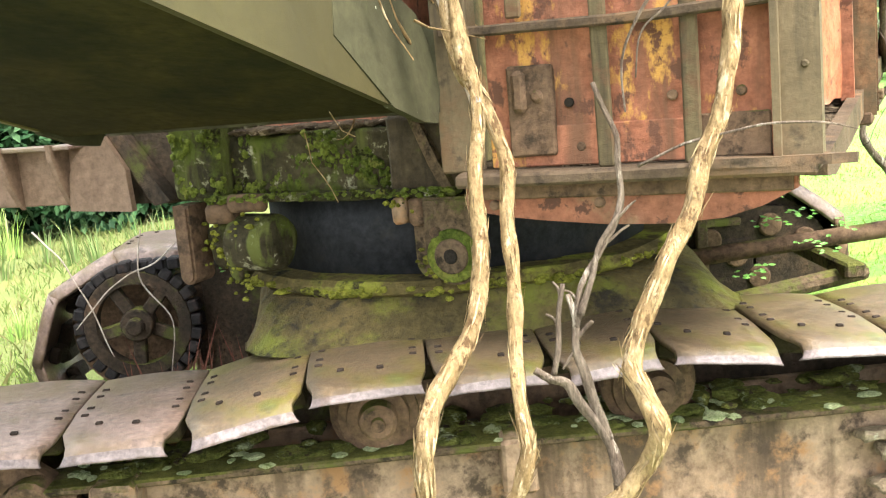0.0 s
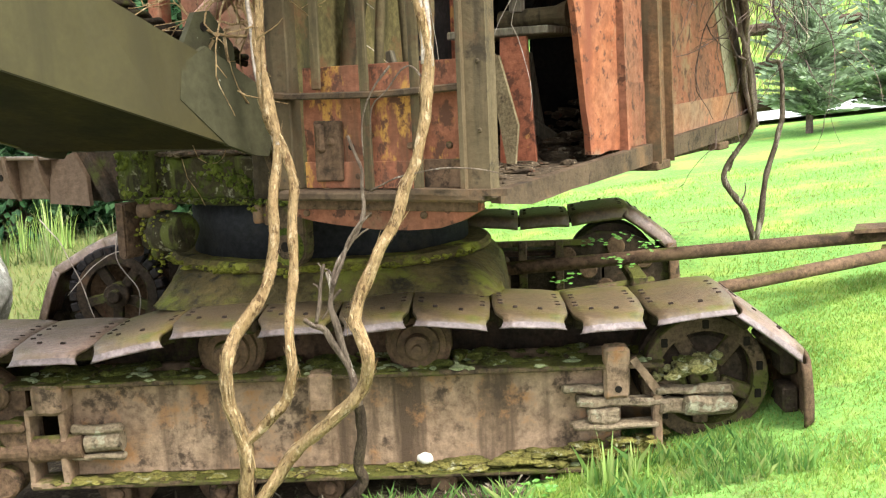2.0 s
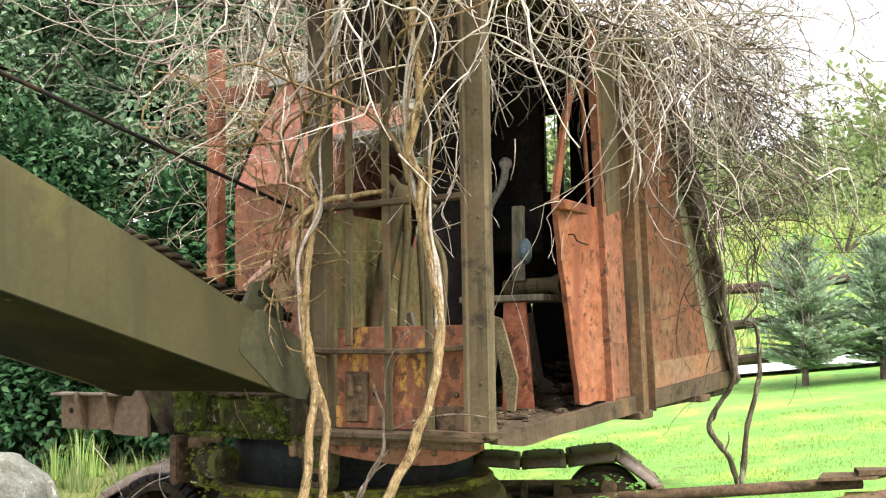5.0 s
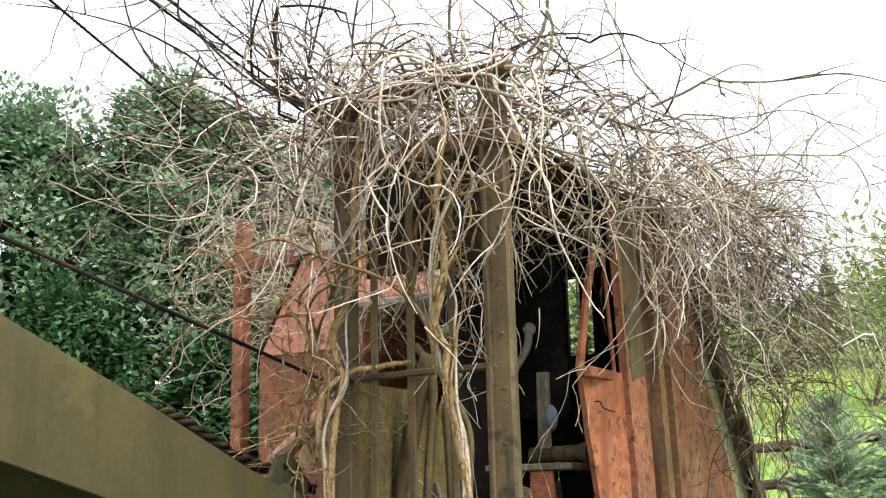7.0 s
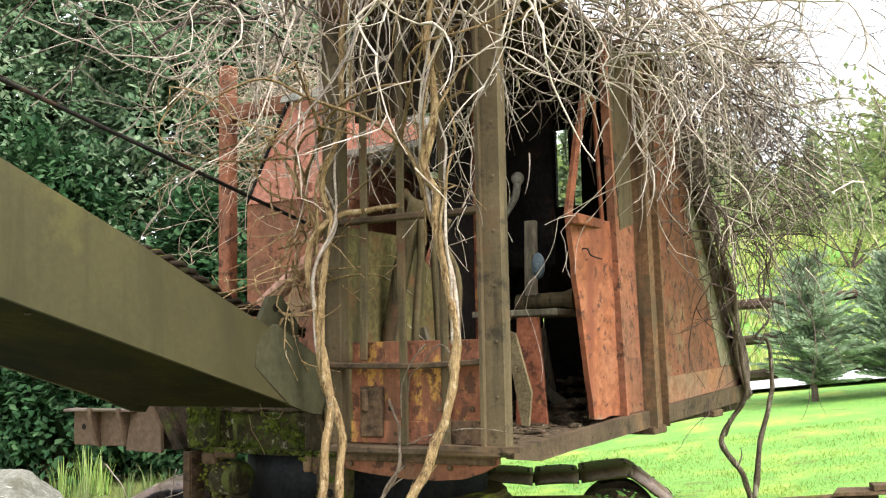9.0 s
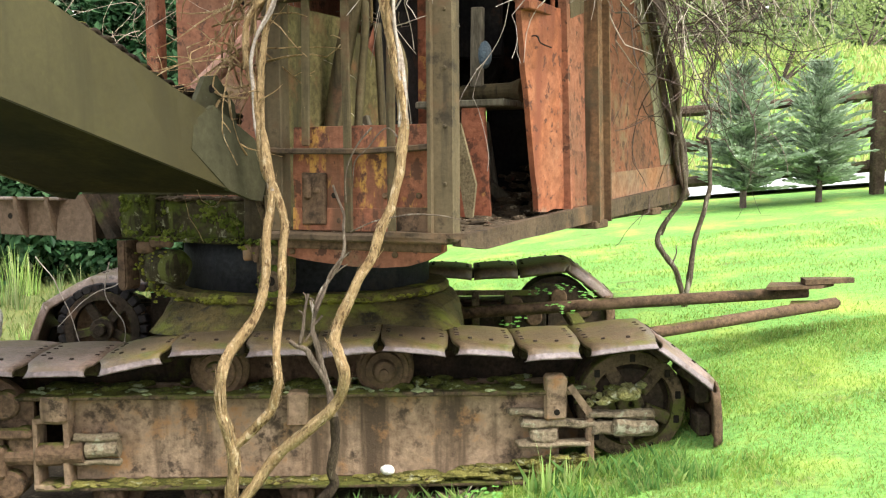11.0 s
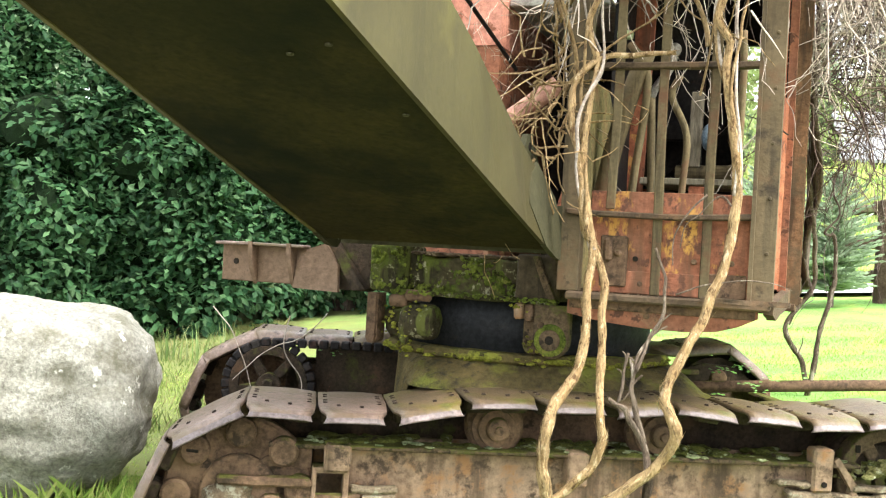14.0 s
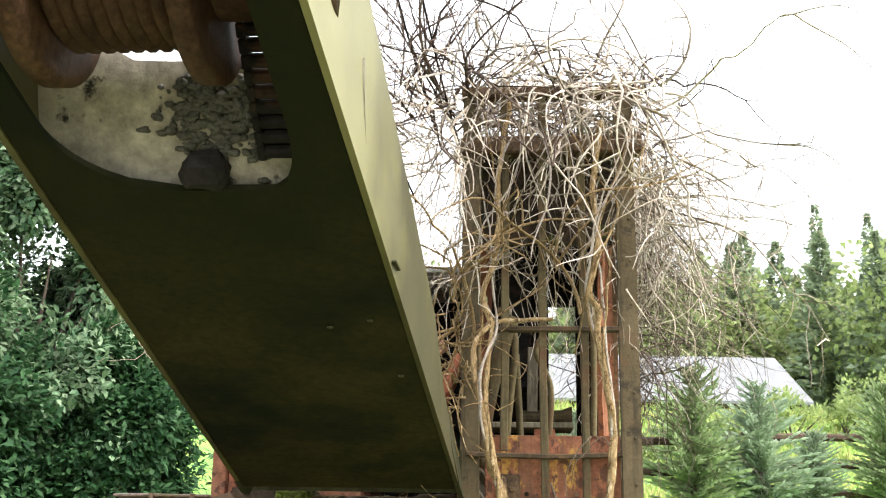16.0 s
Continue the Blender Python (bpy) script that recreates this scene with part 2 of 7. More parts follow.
def disc(bm, c, axis, r, depth, seg=20, bevel=0.008):
    """A short cylinder from c along axis, with a chamfered far edge."""
    c, axis = Vector(c), Vector(axis).normalized()
    return tube(bm, [c, c + axis * (depth - bevel), c + axis * depth], [r, r, r - bevel], seg)


def smooth_path(pts, n=6):
    """Catmull-Rom through points."""
    P = [Vector(p) for p in pts]
    P = [2 * P[0] - P[1]] + P + [2 * P[-1] - P[-2]]
    out = []
    for a, b, c, d in zip(P, P[1:], P[2:], P[3:]):
        for k in range(n):
            t = k / n
            out.append(0.5 * (2 * b + (c - a) * t + (2 * a - 5 * b + 4 * c - d) * t * t + (3 * b - a - 3 * c + d) * t ** 3))
    return out + [P[-2]]


def ground_z(x, y):
    s = 0.135 * (x - 0.1) + 0.05 * (y - 2.6)
    base = 2.0 * (1 - math.exp(-s / 1.7)) if s > 0 else 0.5 * s if s > -0.5 else -0.25 + 0.1 * (s + 0.5)
    u = min(1.0, max(0.0, (y + 0.05 * (x - 6) - 17.2) / 17.0))
    base -= 0.13 * math.exp(-((x - 1.0) / 0.75) ** 2 - ((y - 3.2) / 1.1) ** 2)
    base -= 0.050 * math.exp(-((y - 2.86) / 0.36) ** 2) * min(1.0, max(0.0, (x + 1.9) / 0.4)) * min(1.0, max(0.0, (1.25 - x) / 0.5))
    return 0.015 + max(base, -0.4) + 3.5 * u * u * (3 - 2 * u)


# ---- ground ----
def ground():
    bm = mesh()
    def ring(lo, hi, n):
        return [lo + (hi - lo) * i / n for i in range(n + 1)]
    xs = sorted(set([-400, -150, -70, -35, -22] + ring(-14, 16, 100) + [20, 26, 35, 50, 80, 150, 400]))
    ys = sorted(set([-300, -100, -40, -20, -10] + ring(-6, 22, 100) + [23.5, 25, 26.5, 28, 29.5, 31, 32.5, 34, 36, 40, 45, 60, 90, 160, 600]))
    grid = [[bm.verts.new((x, y, ground_z(x, y) + 0.02 * noise.noise(Vector((x * 1.3, y * 1.3, 0))))) for y in ys] for x in xs]
    for i in range(len(xs) - 1):
        for j in range(len(ys) - 1):
            bm.faces.new((grid[i][j], grid[i + 1][j], grid[i + 1][j + 1], grid[i][j + 1]))
    return bm


LAWN = surf("mossy_lawn", (0.195, 0.36, 0.085), (0.135, 0.285, 0.066), 1.6, 0.95, 0.6, spots=((0.31, 0.375, 0.085), 1.5, 0.50, 0.66), fine=26, vary=0, spec=0.1,
            spots2=((0.15, 0.175, 0.06), 3.2, 0.58, 0.68))
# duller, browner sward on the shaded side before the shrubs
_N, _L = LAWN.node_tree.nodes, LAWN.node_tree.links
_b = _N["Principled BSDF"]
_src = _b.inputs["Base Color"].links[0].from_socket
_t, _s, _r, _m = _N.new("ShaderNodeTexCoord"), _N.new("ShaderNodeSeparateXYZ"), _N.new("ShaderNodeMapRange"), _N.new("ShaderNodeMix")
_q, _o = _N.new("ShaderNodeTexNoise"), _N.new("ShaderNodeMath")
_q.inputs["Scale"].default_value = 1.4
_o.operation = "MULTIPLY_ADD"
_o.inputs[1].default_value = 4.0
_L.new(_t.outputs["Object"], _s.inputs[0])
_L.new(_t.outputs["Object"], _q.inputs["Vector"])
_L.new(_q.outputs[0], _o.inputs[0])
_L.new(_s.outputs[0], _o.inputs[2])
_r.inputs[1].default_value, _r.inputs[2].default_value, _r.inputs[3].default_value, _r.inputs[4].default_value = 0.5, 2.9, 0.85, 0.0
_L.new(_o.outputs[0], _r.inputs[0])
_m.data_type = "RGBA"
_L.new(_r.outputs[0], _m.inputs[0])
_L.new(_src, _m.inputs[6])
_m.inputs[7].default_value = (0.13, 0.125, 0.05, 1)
# duller unseen foreground, added to weaken green light thrown up at the machine
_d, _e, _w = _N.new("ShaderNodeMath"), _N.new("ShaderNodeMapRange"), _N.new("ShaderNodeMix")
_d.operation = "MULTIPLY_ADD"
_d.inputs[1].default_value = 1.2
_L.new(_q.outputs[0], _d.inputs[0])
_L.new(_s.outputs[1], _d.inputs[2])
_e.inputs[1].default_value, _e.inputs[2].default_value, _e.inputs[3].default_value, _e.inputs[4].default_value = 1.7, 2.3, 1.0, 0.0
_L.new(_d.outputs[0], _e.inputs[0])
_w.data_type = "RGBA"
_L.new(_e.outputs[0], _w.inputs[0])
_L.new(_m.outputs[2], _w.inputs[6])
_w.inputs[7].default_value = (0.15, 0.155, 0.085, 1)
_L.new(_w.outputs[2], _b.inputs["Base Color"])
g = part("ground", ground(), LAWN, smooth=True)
tagged(g, "bright green mossy lawn rising gently away from machine", "lawn", kind="structure")

# ---- the shovel ----
OX, OY = 0.2, 4.0
UP = pose(0, 0, 0, 0, 0, -25)          # the house is swung round on its tracks
shovel = thing("power_shovel", "rusting crawler power shovel overgrown with bare vines, standing on a lawn", "excavator", (OX, OY, 0))


def upper(name, bm, material, parent=None, label="", smooth=False):
    bm.transform(UP)
    return part(name, bm, material, parent or shovel, label, smooth)


# undercarriage: one crawler, seen from its outer side (y = -1)
JOINTS = [(-1.93, 0.00), (-2.0, 0.20), (-1.87, 0.53), (-1.54, 0.705), (-1.23, 0.69), (-0.92, 0.69), (-0.60, 0.75), (-0.275, 0.76), (0.035, 0.765),
          (0.324, 0.79), (0.635, 0.755), (0.93, 0.735), (1.22, 0.745), (1.557, 0.78), (1.835, 0.565), (1.85, 0.27), (1.75, 0.0)]


def shoe_mesh(length, bite, lip=0.06):
    """A track plate: flat, with a curled-down outer edge and a bite at one corner."""
    bm = mesh()
    W = 0.63 if 0.29 < length < 0.332 else 0.60
    prof = [(0.0, -0.05), (0.012, -0.015), (0.04, 0.0), (0.2, 0.004), (0.36, 0.004), (W - 0.11, 0.0), (W - 0.06, -0.004), (W - 0.034, -lip * 0.2), (W - 0.014, -lip * 0.52), (W - 0.003, -lip * 0.85), (W, -lip)]
    nx = 7
    top, bot = [], []
    for k, (s, dz) in enumerate(prof):
        g = bite * (0, 0, 0, 0, 0, 0.25, 0.75, 1.0, 1.0, 0.8, 0.55)[k]
        a, b = 0.004 + g, length - 0.004 - 0.7 * g
        rt, rb = [], []
        for i in range(nx):
            u = i / (nx - 1)
            x = a + (b - a) * u
            z = dz - 0.005 * (2 * u - 1) ** 2 + 0.004 * noise.noise(Vector((x * 9, s * 9, length * 7)))
            rt.append(bm.verts.new((x, -s, z)))
            rb.append(bm.verts.new((x, -s + (0.014 if k >= len(prof) - 4 else 0), z - (0.004 if k >= len(prof) - 2 else 0.016))))
        top.append(rt)
        bot.append(rb)
    for k in range(len(prof) - 1):
        for i in range(nx - 1):
            bm.faces.new((top[k][i], top[k + 1][i], top[k + 1][i + 1], top[k][i + 1]))
            bm.faces.new((bot[k][i], bot[k][i + 1], bot[k + 1][i + 1], bot[k + 1][i]))
        bm.faces.new((top[k][0], bot[k][0], bot[k + 1][0], top[k + 1][0]))
        bm.faces.new((top[k][-1], top[k + 1][-1], bot[k + 1][-1], bot[k][-1]))
    for i in range(nx - 1):
        bm.faces.new((top[0][i], top[0][i + 1], bot[0][i + 1], bot[0][i]))
        bm.faces.new((top[-1][i], bot[-1][i], bot[-1][i + 1], top[-1][i + 1]))
    bmesh.ops.recalc_face_normals(bm, faces=bm.faces[:])
    return bm


def lug_mesh(x0, x1, y0, y1, z0, z1):
    bm = mesh()
    box(bm, x0, x1, y0, y1, z0, z1, 0.01)
    return bm


# raised blocks that mark the bolt holes
def hole_mark_mesh(length):
    bm = mesh()
    for y in (-0.17, -0.23, -0.33, -0.39):
        for x in (0.035, length - 0.035):
            box(bm, x - 0.010, x + 0.010, y - 0.006, y + 0.006, -0.012, 0.0045, 0.002)
    for x, y in ((length * 0.3, -0.47), (length * 0.62, -0.49)):
        box(bm, x - 0.009, x + 0.009, y - 0.007, y + 0.007, -0.01, 0.0065, 0.002)
    return bm


# dark rust; on far and recessed parts shade is in the colour too
DARKRUST = surf("dark_rust_with_shade", (0.024, 0.018, 0.013), (0.052, 0.036, 0.024), 6, 0.8, 0.6, spots=((0.085, 0.050, 0.030), 6, 0.57, 0.66), spots2=((0.060, 0.062, 0.018), 5, 0.55, 0.64), moss=0.25)
# a hole's inner shade is put into these two dark colours
BOLTHOLE = surf("dark_bolt_hole", (0.02, 0.015, 0.012), (0.035, 0.025, 0.02), 20, 0.9, 0.2)
HOLE = surf("dark_hollow", (0.012, 0.01, 0.008), (0.02, 0.016, 0.012), 20, 0.95, 0.1)


def wheel(name, R, spokes, depth, m, material, parent, label, flip=False):
    """A spoked wheel in the x-z plane, face towards -y: rim, with hub and spokes as its pieces."""
    mm = m @ Matrix.Diagonal((1, -1 if flip else 1, 1, 1))

    def ring(r0, r1, d):
        bm = mesh()
        n = 40
        rows = []
        for k in range(n):
            a = 2 * math.pi * k / n
            c, s_ = math.cos(a), math.sin(a)
            rows.append([bm.verts.new((c * r, y, s_ * r)) for r, y in ((r0, 0.0), (r0, -d * 0.9), (r0 * 0.98, -d), (r1, -d), (r1, 0.0))])
        for k in range(n):
            p, q = rows[k], rows[(k + 1) % n]
            for j in range(5):
                bm.faces.new((p[j], p[(j + 1) % 5], q[(j + 1) % 5], q[j]))
        bm.transform(mm)
        bmesh.ops.recalc_face_normals(bm, faces=bm.faces[:])
        return bm
    w = part(name, ring(R, R * 0.76, depth), material, parent, label)
    part("hub", ring(R * 0.24, R * 0.06, depth * 0.9), material, w if parent is shovel else parent)
    for k in range(spokes):
        bm = mesh()
        box(bm, R * 0.28, R * 0.80, -depth * 0.75, -depth * 0.2, -R * 0.12, R * 0.12, 0.006, Matrix.Rotation(2 * math.pi * k / spokes + 0.4, 4, "Y"))
        bm.transform(mm)
        bmesh.ops.recalc_face_normals(bm, faces=bm.faces[:])
        part("spoke", bm, material, w if parent is shovel else parent)
    return w


def lumps(bm, n, x0, x1, y0, y1, z, size, rnd, flat=0.25):
    """Small uneven pads lying on a surface."""
    for _ in range(n):
        x, y, s = rnd.uniform(x0, x1), rnd.uniform(y0, y1), size * rnd.uniform(0.4, 1.2)
        r = bmesh.ops.create_icosphere(bm, subdivisions=2, radius=s)
        zz = z(x, y) if callable(z) else z
        st, seed = rnd.uniform(0.6, 1.6), rnd.uniform(0, 50)
        for v in r["verts"]:
            k = 1 + 0.45 * noise.noise(v.co * (2.2 / s) + Vector((seed, 0, 0))) + 0.35 * noise.noise(v.co * (5.5 / s) + Vector((0, seed, 0)))
            v.co = Vector((x + v.co.x * k * st, y + v.co.y * k, zz + v.co.z * k * flat))


rnd = random.Random(5)


def crawler(side, ymid, dx=0.0, dz=0.0):
    """One crawler track. side -1: its outer face looks towards -y."""
    tr = new("crawler_track")
    tr.parent = shovel
    tr.matrix_basis = pose(dx, ymid, dz)
    tagged(tr, "rusted crawler track with broad flat shoes and mossy frame")
    f = 1 if side < 0 else -1
    for k in range(len(JOINTS) - 1):
        (xa, za), (xb, zb) = JOINTS[k], JOINTS[k + 1]
        ln = math.hypot(xb - xa, zb - za)
        bite = 0.0 if k < 2 else (0.036 if k % 3 else 0.026)
        ob = part("track_shoe", shoe_mesh(ln, bite, 0.040 + 0.007 * (k % 3)), SHOE_MOSSY if 5 <= k <= 12 else RUST if k > 13 else SHOE, tr, "", True)
        ob.data.materials.append(LIP)
        edge = min(v.co.y for v in ob.data.vertices) + 0.016
        for p in ob.data.polygons:
            p.material_index = 1 if 2 <= k <= 13 and p.center.y < edge and p.center.z > -0.09 else 0
        tilt = [1.5, -1, 0, 1.5, 1, 0.5, -1.0, 0, 1][k % 9]
        ang = -math.degrees(math.atan2(zb - za, xb - xa))
        ob.matrix_basis = pose(xa, 0.295 if side < 0 else -0.295, za, 0, ang, 0) @ pose(0, 0, 0, tilt * 0.8) @ Matrix.Diagonal((1, f, 1, 1))
        st = part("stud_pattern", hole_mark_mesh(ln), BOLTHOLE, tr)
        st.matrix_basis = ob.matrix_basis.copy()
        tagged(st, kind="stuff")
        for q in ((0.02, ln * 0.42, -0.44, -0.30, -0.085, -0.020), (ln * 0.58, ln - 0.02, -0.44, -0.30, -0.085, -0.020), (-0.03, 0.05, -0.37, -0.20, -0.08, -0.025)):
            lug = part("link_lug", lug_mesh(*q), DARKRUST, tr)
            lug.matrix_basis = ob.matrix_basis.copy()

    def bx(bm, x0, x1, y0, y1, z0, z1, b=0.006):
        box(bm, x0, x1, min(f * y0, f * y1), max(f * y0, f * y1), z0, z1, b)

    def one(name, material, boxes, label=""):
        bm = mesh()
        for q in boxes:
            bx(bm, *q)
        return part(name, bm, material, tr, label)

    one("frame_web", PLATE, [(-1.10, 1.14, -0.06, -0.025, 0.10, 0.487)], "wide rust-brown frame plate")
    one("frame_web", PLATE, [(-1.23, 1.42, 0.22, 0.26, 0.10, 0.487)])
    # dark plates added to stand for the shade under the shoes
    if f > 0:
        one("inner_guard", DARKRUST, [(-1.55, 1.48, 0.265, 0.29, 0.10, 0.655)], "added dark plate for the shade under the shoes")
    else:
        one("inner_guard", DARKRUST, [(-1.15, 0.72, 0.265, 0.29, 0.10, 0.655)], "added dark plate for the shade under the shoes")
        for x in (0.92, 1.13):
            one("upright", RUST_MOSSY, [(x, x + 0.05, 0.27, 0.32, 0.08, 0.60)], "mossy upright of the frame")
        one("tie_plate", RUST_MOSSY, [(0.73, 1.34, 0.275, 0.30, 0.565, 0.60)], "mossy tie plate")
    one("top_flange", RUST_MOSSY, [(-1.43, 1.30, -0.15, 0.02, 0.487, 0.508)], "mossy top flange with lichen")
    one("bottom_flange", RUST_MOSSY, [(-1.23, 1.14, -0.17, 0.0, 0.078, 0.10)], "mossy bottom flange")
    # carrier rollers above, track rollers below
    for x in (-0.42, 0.339):
        bm = mesh()
        rings = ((0.120, -0.04), (0.133, -0.03), (0.135, 0.03), (0.124, 0.045), (0.112, 0.05), (0.110, 0.078), (0.088, 0.082), (0.084, 0.11), (0.055, 0.114), (0.050, 0.155), (0.040, 0.162), (0.020, 0.163), (0.018, 0.18))
        tube(bm, [(x, -f * y0, 0.60) for r0, y0 in rings], [r0 for r0, y0 in rings], 28)
        part("carrier_roller", bm, RUST, tr, "rusty carrier roller")
        one("roller_stand", RUST, [(x - 0.03, x + 0.03, -0.035, 0.05, 0.505, 0.60)])
    for x in (-0.907, -0.482, -0.041, 0.417, 0.86):
        bm = mesh()
        disc(bm, (x, f * 0.10, 0.05), (0, -f, 0), 0.125, 0.115, 24)
        disc(bm, (x, f * -0.02, 0.03), (0, -f, 0), 0.055, 0.09, 18)
        disc(bm, (x, f * -0.10, 0.03), (0, -f, 0), 0.03, 0.03, 10)
        part("track_roller", bm, RUST, tr, "rusty track roller")
    # drive tumbler and idler
    bm = mesh()
    disc(bm, (-1.55, f * -0.02, 0.28), (0, -f, 0), 0.33, 0.07, 36, 0.015)
    disc(bm, (-1.55, f * -0.08, 0.28), (0, -f, 0), 0.17, 0.05, 24)
    part("drive_tumbler", bm, RUST, tr, "rusty drive tumbler")
    for a in (90, 137, 182, 228, -42, 5, 45):
        x, z = -1.55 + 0.265 * math.cos(radians(a)), 0.28 + 0.265 * math.sin(radians(a))
        bm = mesh()
        disc(bm, (x, f * -0.07, z), (0, -f, 0), 0.066, 0.085, 18, 0.012)
        part("roller_pin", bm, RUST, tr)
        if a not in (137, 228):
            continue
        bm = mesh()
        box(bm, -0.008, 0.008, min(f * -0.15, f * -0.158), max(f * -0.15, f * -0.158), -0.034, 0.02, 0.004, Matrix.Translation((x, 0, z)) @ Matrix.Rotation(a * 0.7, 4, "Y"))
        part("slot", bm, HOLE, tr)
    wheel("idler_wheel", 0.25, 5, 0.09, pose(1.47, 0, 0.425), RUST_MOSSY if f > 0 else DARKRUST, tr, "spoked rusty idler wheel", f < 0)
    for k in (0, 1, 2.6, 4.2, 7, 9.5, 11):
        a = 2 * math.pi * k / 12 + 0.2
        x, z = 1.47 + 0.217 * math.cos(a), 0.425 + 0.217 * math.sin(a)
        bm = mesh()
        box(bm, x - 0.013, x + 0.013, min(f * -0.089, f * -0.093), max(f * -0.089, f * -0.093), z - 0.018, z + 0.018, 0.003)
        part("rim_hole", bm, HOLE, tr)
    bm = mesh()
    disc(bm, (1.47, f * 0.22, 0.425), (0, -f, 0), 0.255, 0.19, 32)
    disc(bm, (1.47, f * 0.03, 0.425), (0, -f, 0), 0.19, 0.065, 28, 0.03)
    part("wheel_back", bm, DARKRUST, tr)
    return tr


near_track = crawler(-1, -1.155)
near_track.matrix_basis = pose(0, -1.155, 0, 0, 0, 2.5)
far_track = crawler(1, 1.03, -0.17, 0.13)


def roughen(bm, amp, cuts=4):
    """Rust-eaten faces: finer mesh, pushed about at two scales."""
    bmesh.ops.subdivide_edges(bm, edges=[e for e in bm.edges if e.calc_length() > 0.03], cuts=cuts, use_grid_fill=True)
    for v in bm.verts:
        v.co += amp * noise.noise_vector(v.co * 11) + 0.6 * amp * noise.noise_vector(v.co * 33)


def on_near(name, material, boxes, label="", parent=None, amp=0.0):
    bm = mesh()
    for q in boxes:
        box(bm, *q)
    if amp:
        roughen(bm, amp)
    else:
        worn(bm)
    return part(name, bm, material, parent or near_track, label)


# take-up gear at the tumbler end of the near frame
on_near("bracket", PLATE, [(-1.235, -1.215, -0.165, -0.03, 0.10, 0.40, 0.004), (-1.10, -1.075, -0.165, -0.03, 0.10, 0.40, 0.004),
                           (-1.235, -1.075, -0.165, -0.05, 0.385, 0.412, 0.004), (-1.235, -1.075, -0.17, -0.05, 0.085, 0.108, 0.004)], "welded rusty bracket")
on_near("cap_block", PLATE, [(-1.185, -1.07, -0.20, -0.06, 0.395, 0.515, 0.012)], "rusty block", None, 0.006)
on_near("slide_bar", RUST, [(-1.64, -1.235, -0.185, -0.13, 0.325, 0.365, 0.01)], "rusty slide bar", None, 0.007)
bm = mesh()
tube(bm, [(-1.42, -0.13, 0.225), (-1.235, -0.13, 0.235)], 0.038, 14)
tube(bm, [(-1.22, -0.13, 0.24), (-1.02, -0.13, 0.25)], [0.055, 0.048], 14)
box(bm, -1.45, -1.36, -0.18, -0.08, 0.14, 0.28, 0.015)
roughen(bm, 0.008, 3)
part("adjusting_rod", bm, RUST, near_track, "rusty adjusting rod")
bm = mesh()
box(bm, -1.07, -0.85, -0.15, -0.10, 0.295, 0.33, 0.012)
box(bm, -1.07, -0.85, -0.15, -0.10, 0.19, 0.215, 0.01)
tube(bm, [(-1.01, -0.125, 0.255), (-0.86, -0.125, 0.262)], 0.036, 12)
roughen(bm, 0.008, 3)
part("adjusting_fork", bm, LICHEN_RUST, near_track, "rusty fork and bolt")
bm = mesh()
r = bmesh.ops.create_icosphere(bm, subdivisions=4, radius=0.115)
for v in r["verts"]:
    k = 1 + 0.45 * noise.noise(v.co * 15) + 0.22 * noise.noise(v.co * 42)
    v.co = Vector((-1.575 + v.co.x * k, -0.13 + v.co.y * 0.42 * k, 0.23 + v.co.z * k))
part("hub_crust", bm, surf("lichen_crust", (0.15, 0.105, 0.065), (0.28, 0.22, 0.145), 18, 0.95, 0.9, spots=((0.43, 0.40, 0.30), 12, 0.52, 0.58)), near_track,
     "lichen-crusted hub", True)
prism_bm = mesh()
prism(prism_bm, [(-1.50, 0.40), (-1.24, 0.40), (-1.24, 0.49), (-1.36, 0.49)], -0.12, -0.09, 1)
part("gusset_plate", prism_bm, RUST, near_track)

# gear at the idler end
on_near("hanger", PLATE, [(1.065, 1.165, -0.155, -0.06, 0.37, 0.575, 0.012)], "rusty hanger plate with a hole")
bm = mesh()
disc(bm, (1.118, -0.153, 0.41), (0, -1, 0), 0.014, 0.006, 12, 0.001)
part("hole", bm, HOLE, near_track)
on_near("tie_bolt", LICHEN_RUST, [(0.90, 1.07, -0.14, -0.07, 0.39, 0.415, 0.008), (0.95, 1.30, -0.15, -0.08, 0.335, 0.37, 0.01), (0.93, 1.28, -0.17, -0.07, 0.25, 0.272, 0.008),
                                (1.0, 1.12, -0.16, -0.07, 0.275, 0.33, 0.01)], "lichen-covered bolts", None, 0.012)
bm = mesh()
prism(bm, [(1.165, 0.52), (1.19, 0.535), (1.30, 0.39), (1.27, 0.37)], -0.15, -0.12, 1)
box(bm, 1.255, 1.29, -0.15, -0.09, 0.12, 0.38, 0.008)
worn(bm, 0.004)
part("brace", bm, PLATE, near_track, "rusty diagonal brace")
on_near("axle_arm", LICHEN_RUST, [(1.26, 1.56, -0.16, -0.10, 0.375, 0.41, 0.01), (1.36, 1.57, -0.19, -0.09, 0.30, 0.37, 0.02), (1.28, 1.42, -0.16, -0.1, 0.30, 0.36, 0.012)], "rusty axle arm", None, 0.016)
bm = mesh()
for k in range(26):
    x = 1.22 + 0.30 * rnd.random()
    lumps(bm, 1, x, x, -0.18, -0.05, 0.42 + 0.09 * (x - 1.22) / 0.3 + 0.02 * rnd.random(), 0.035, rnd, 0.6)
PALE_MOSS = surf("pale_moss_mat", (0.17, 0.16, 0.05), (0.34, 0.32, 0.14), 14, 0.98, 1.0, spots=((0.44, 0.44, 0.30), 16, 0.56, 0.62), spots2=((0.07, 0.055, 0.025), 12, 0.57, 0.64))
tagged(part("moss_mat", bm, PALE_MOSS, near_track, "lichen and moss mat"), kind="stuff")
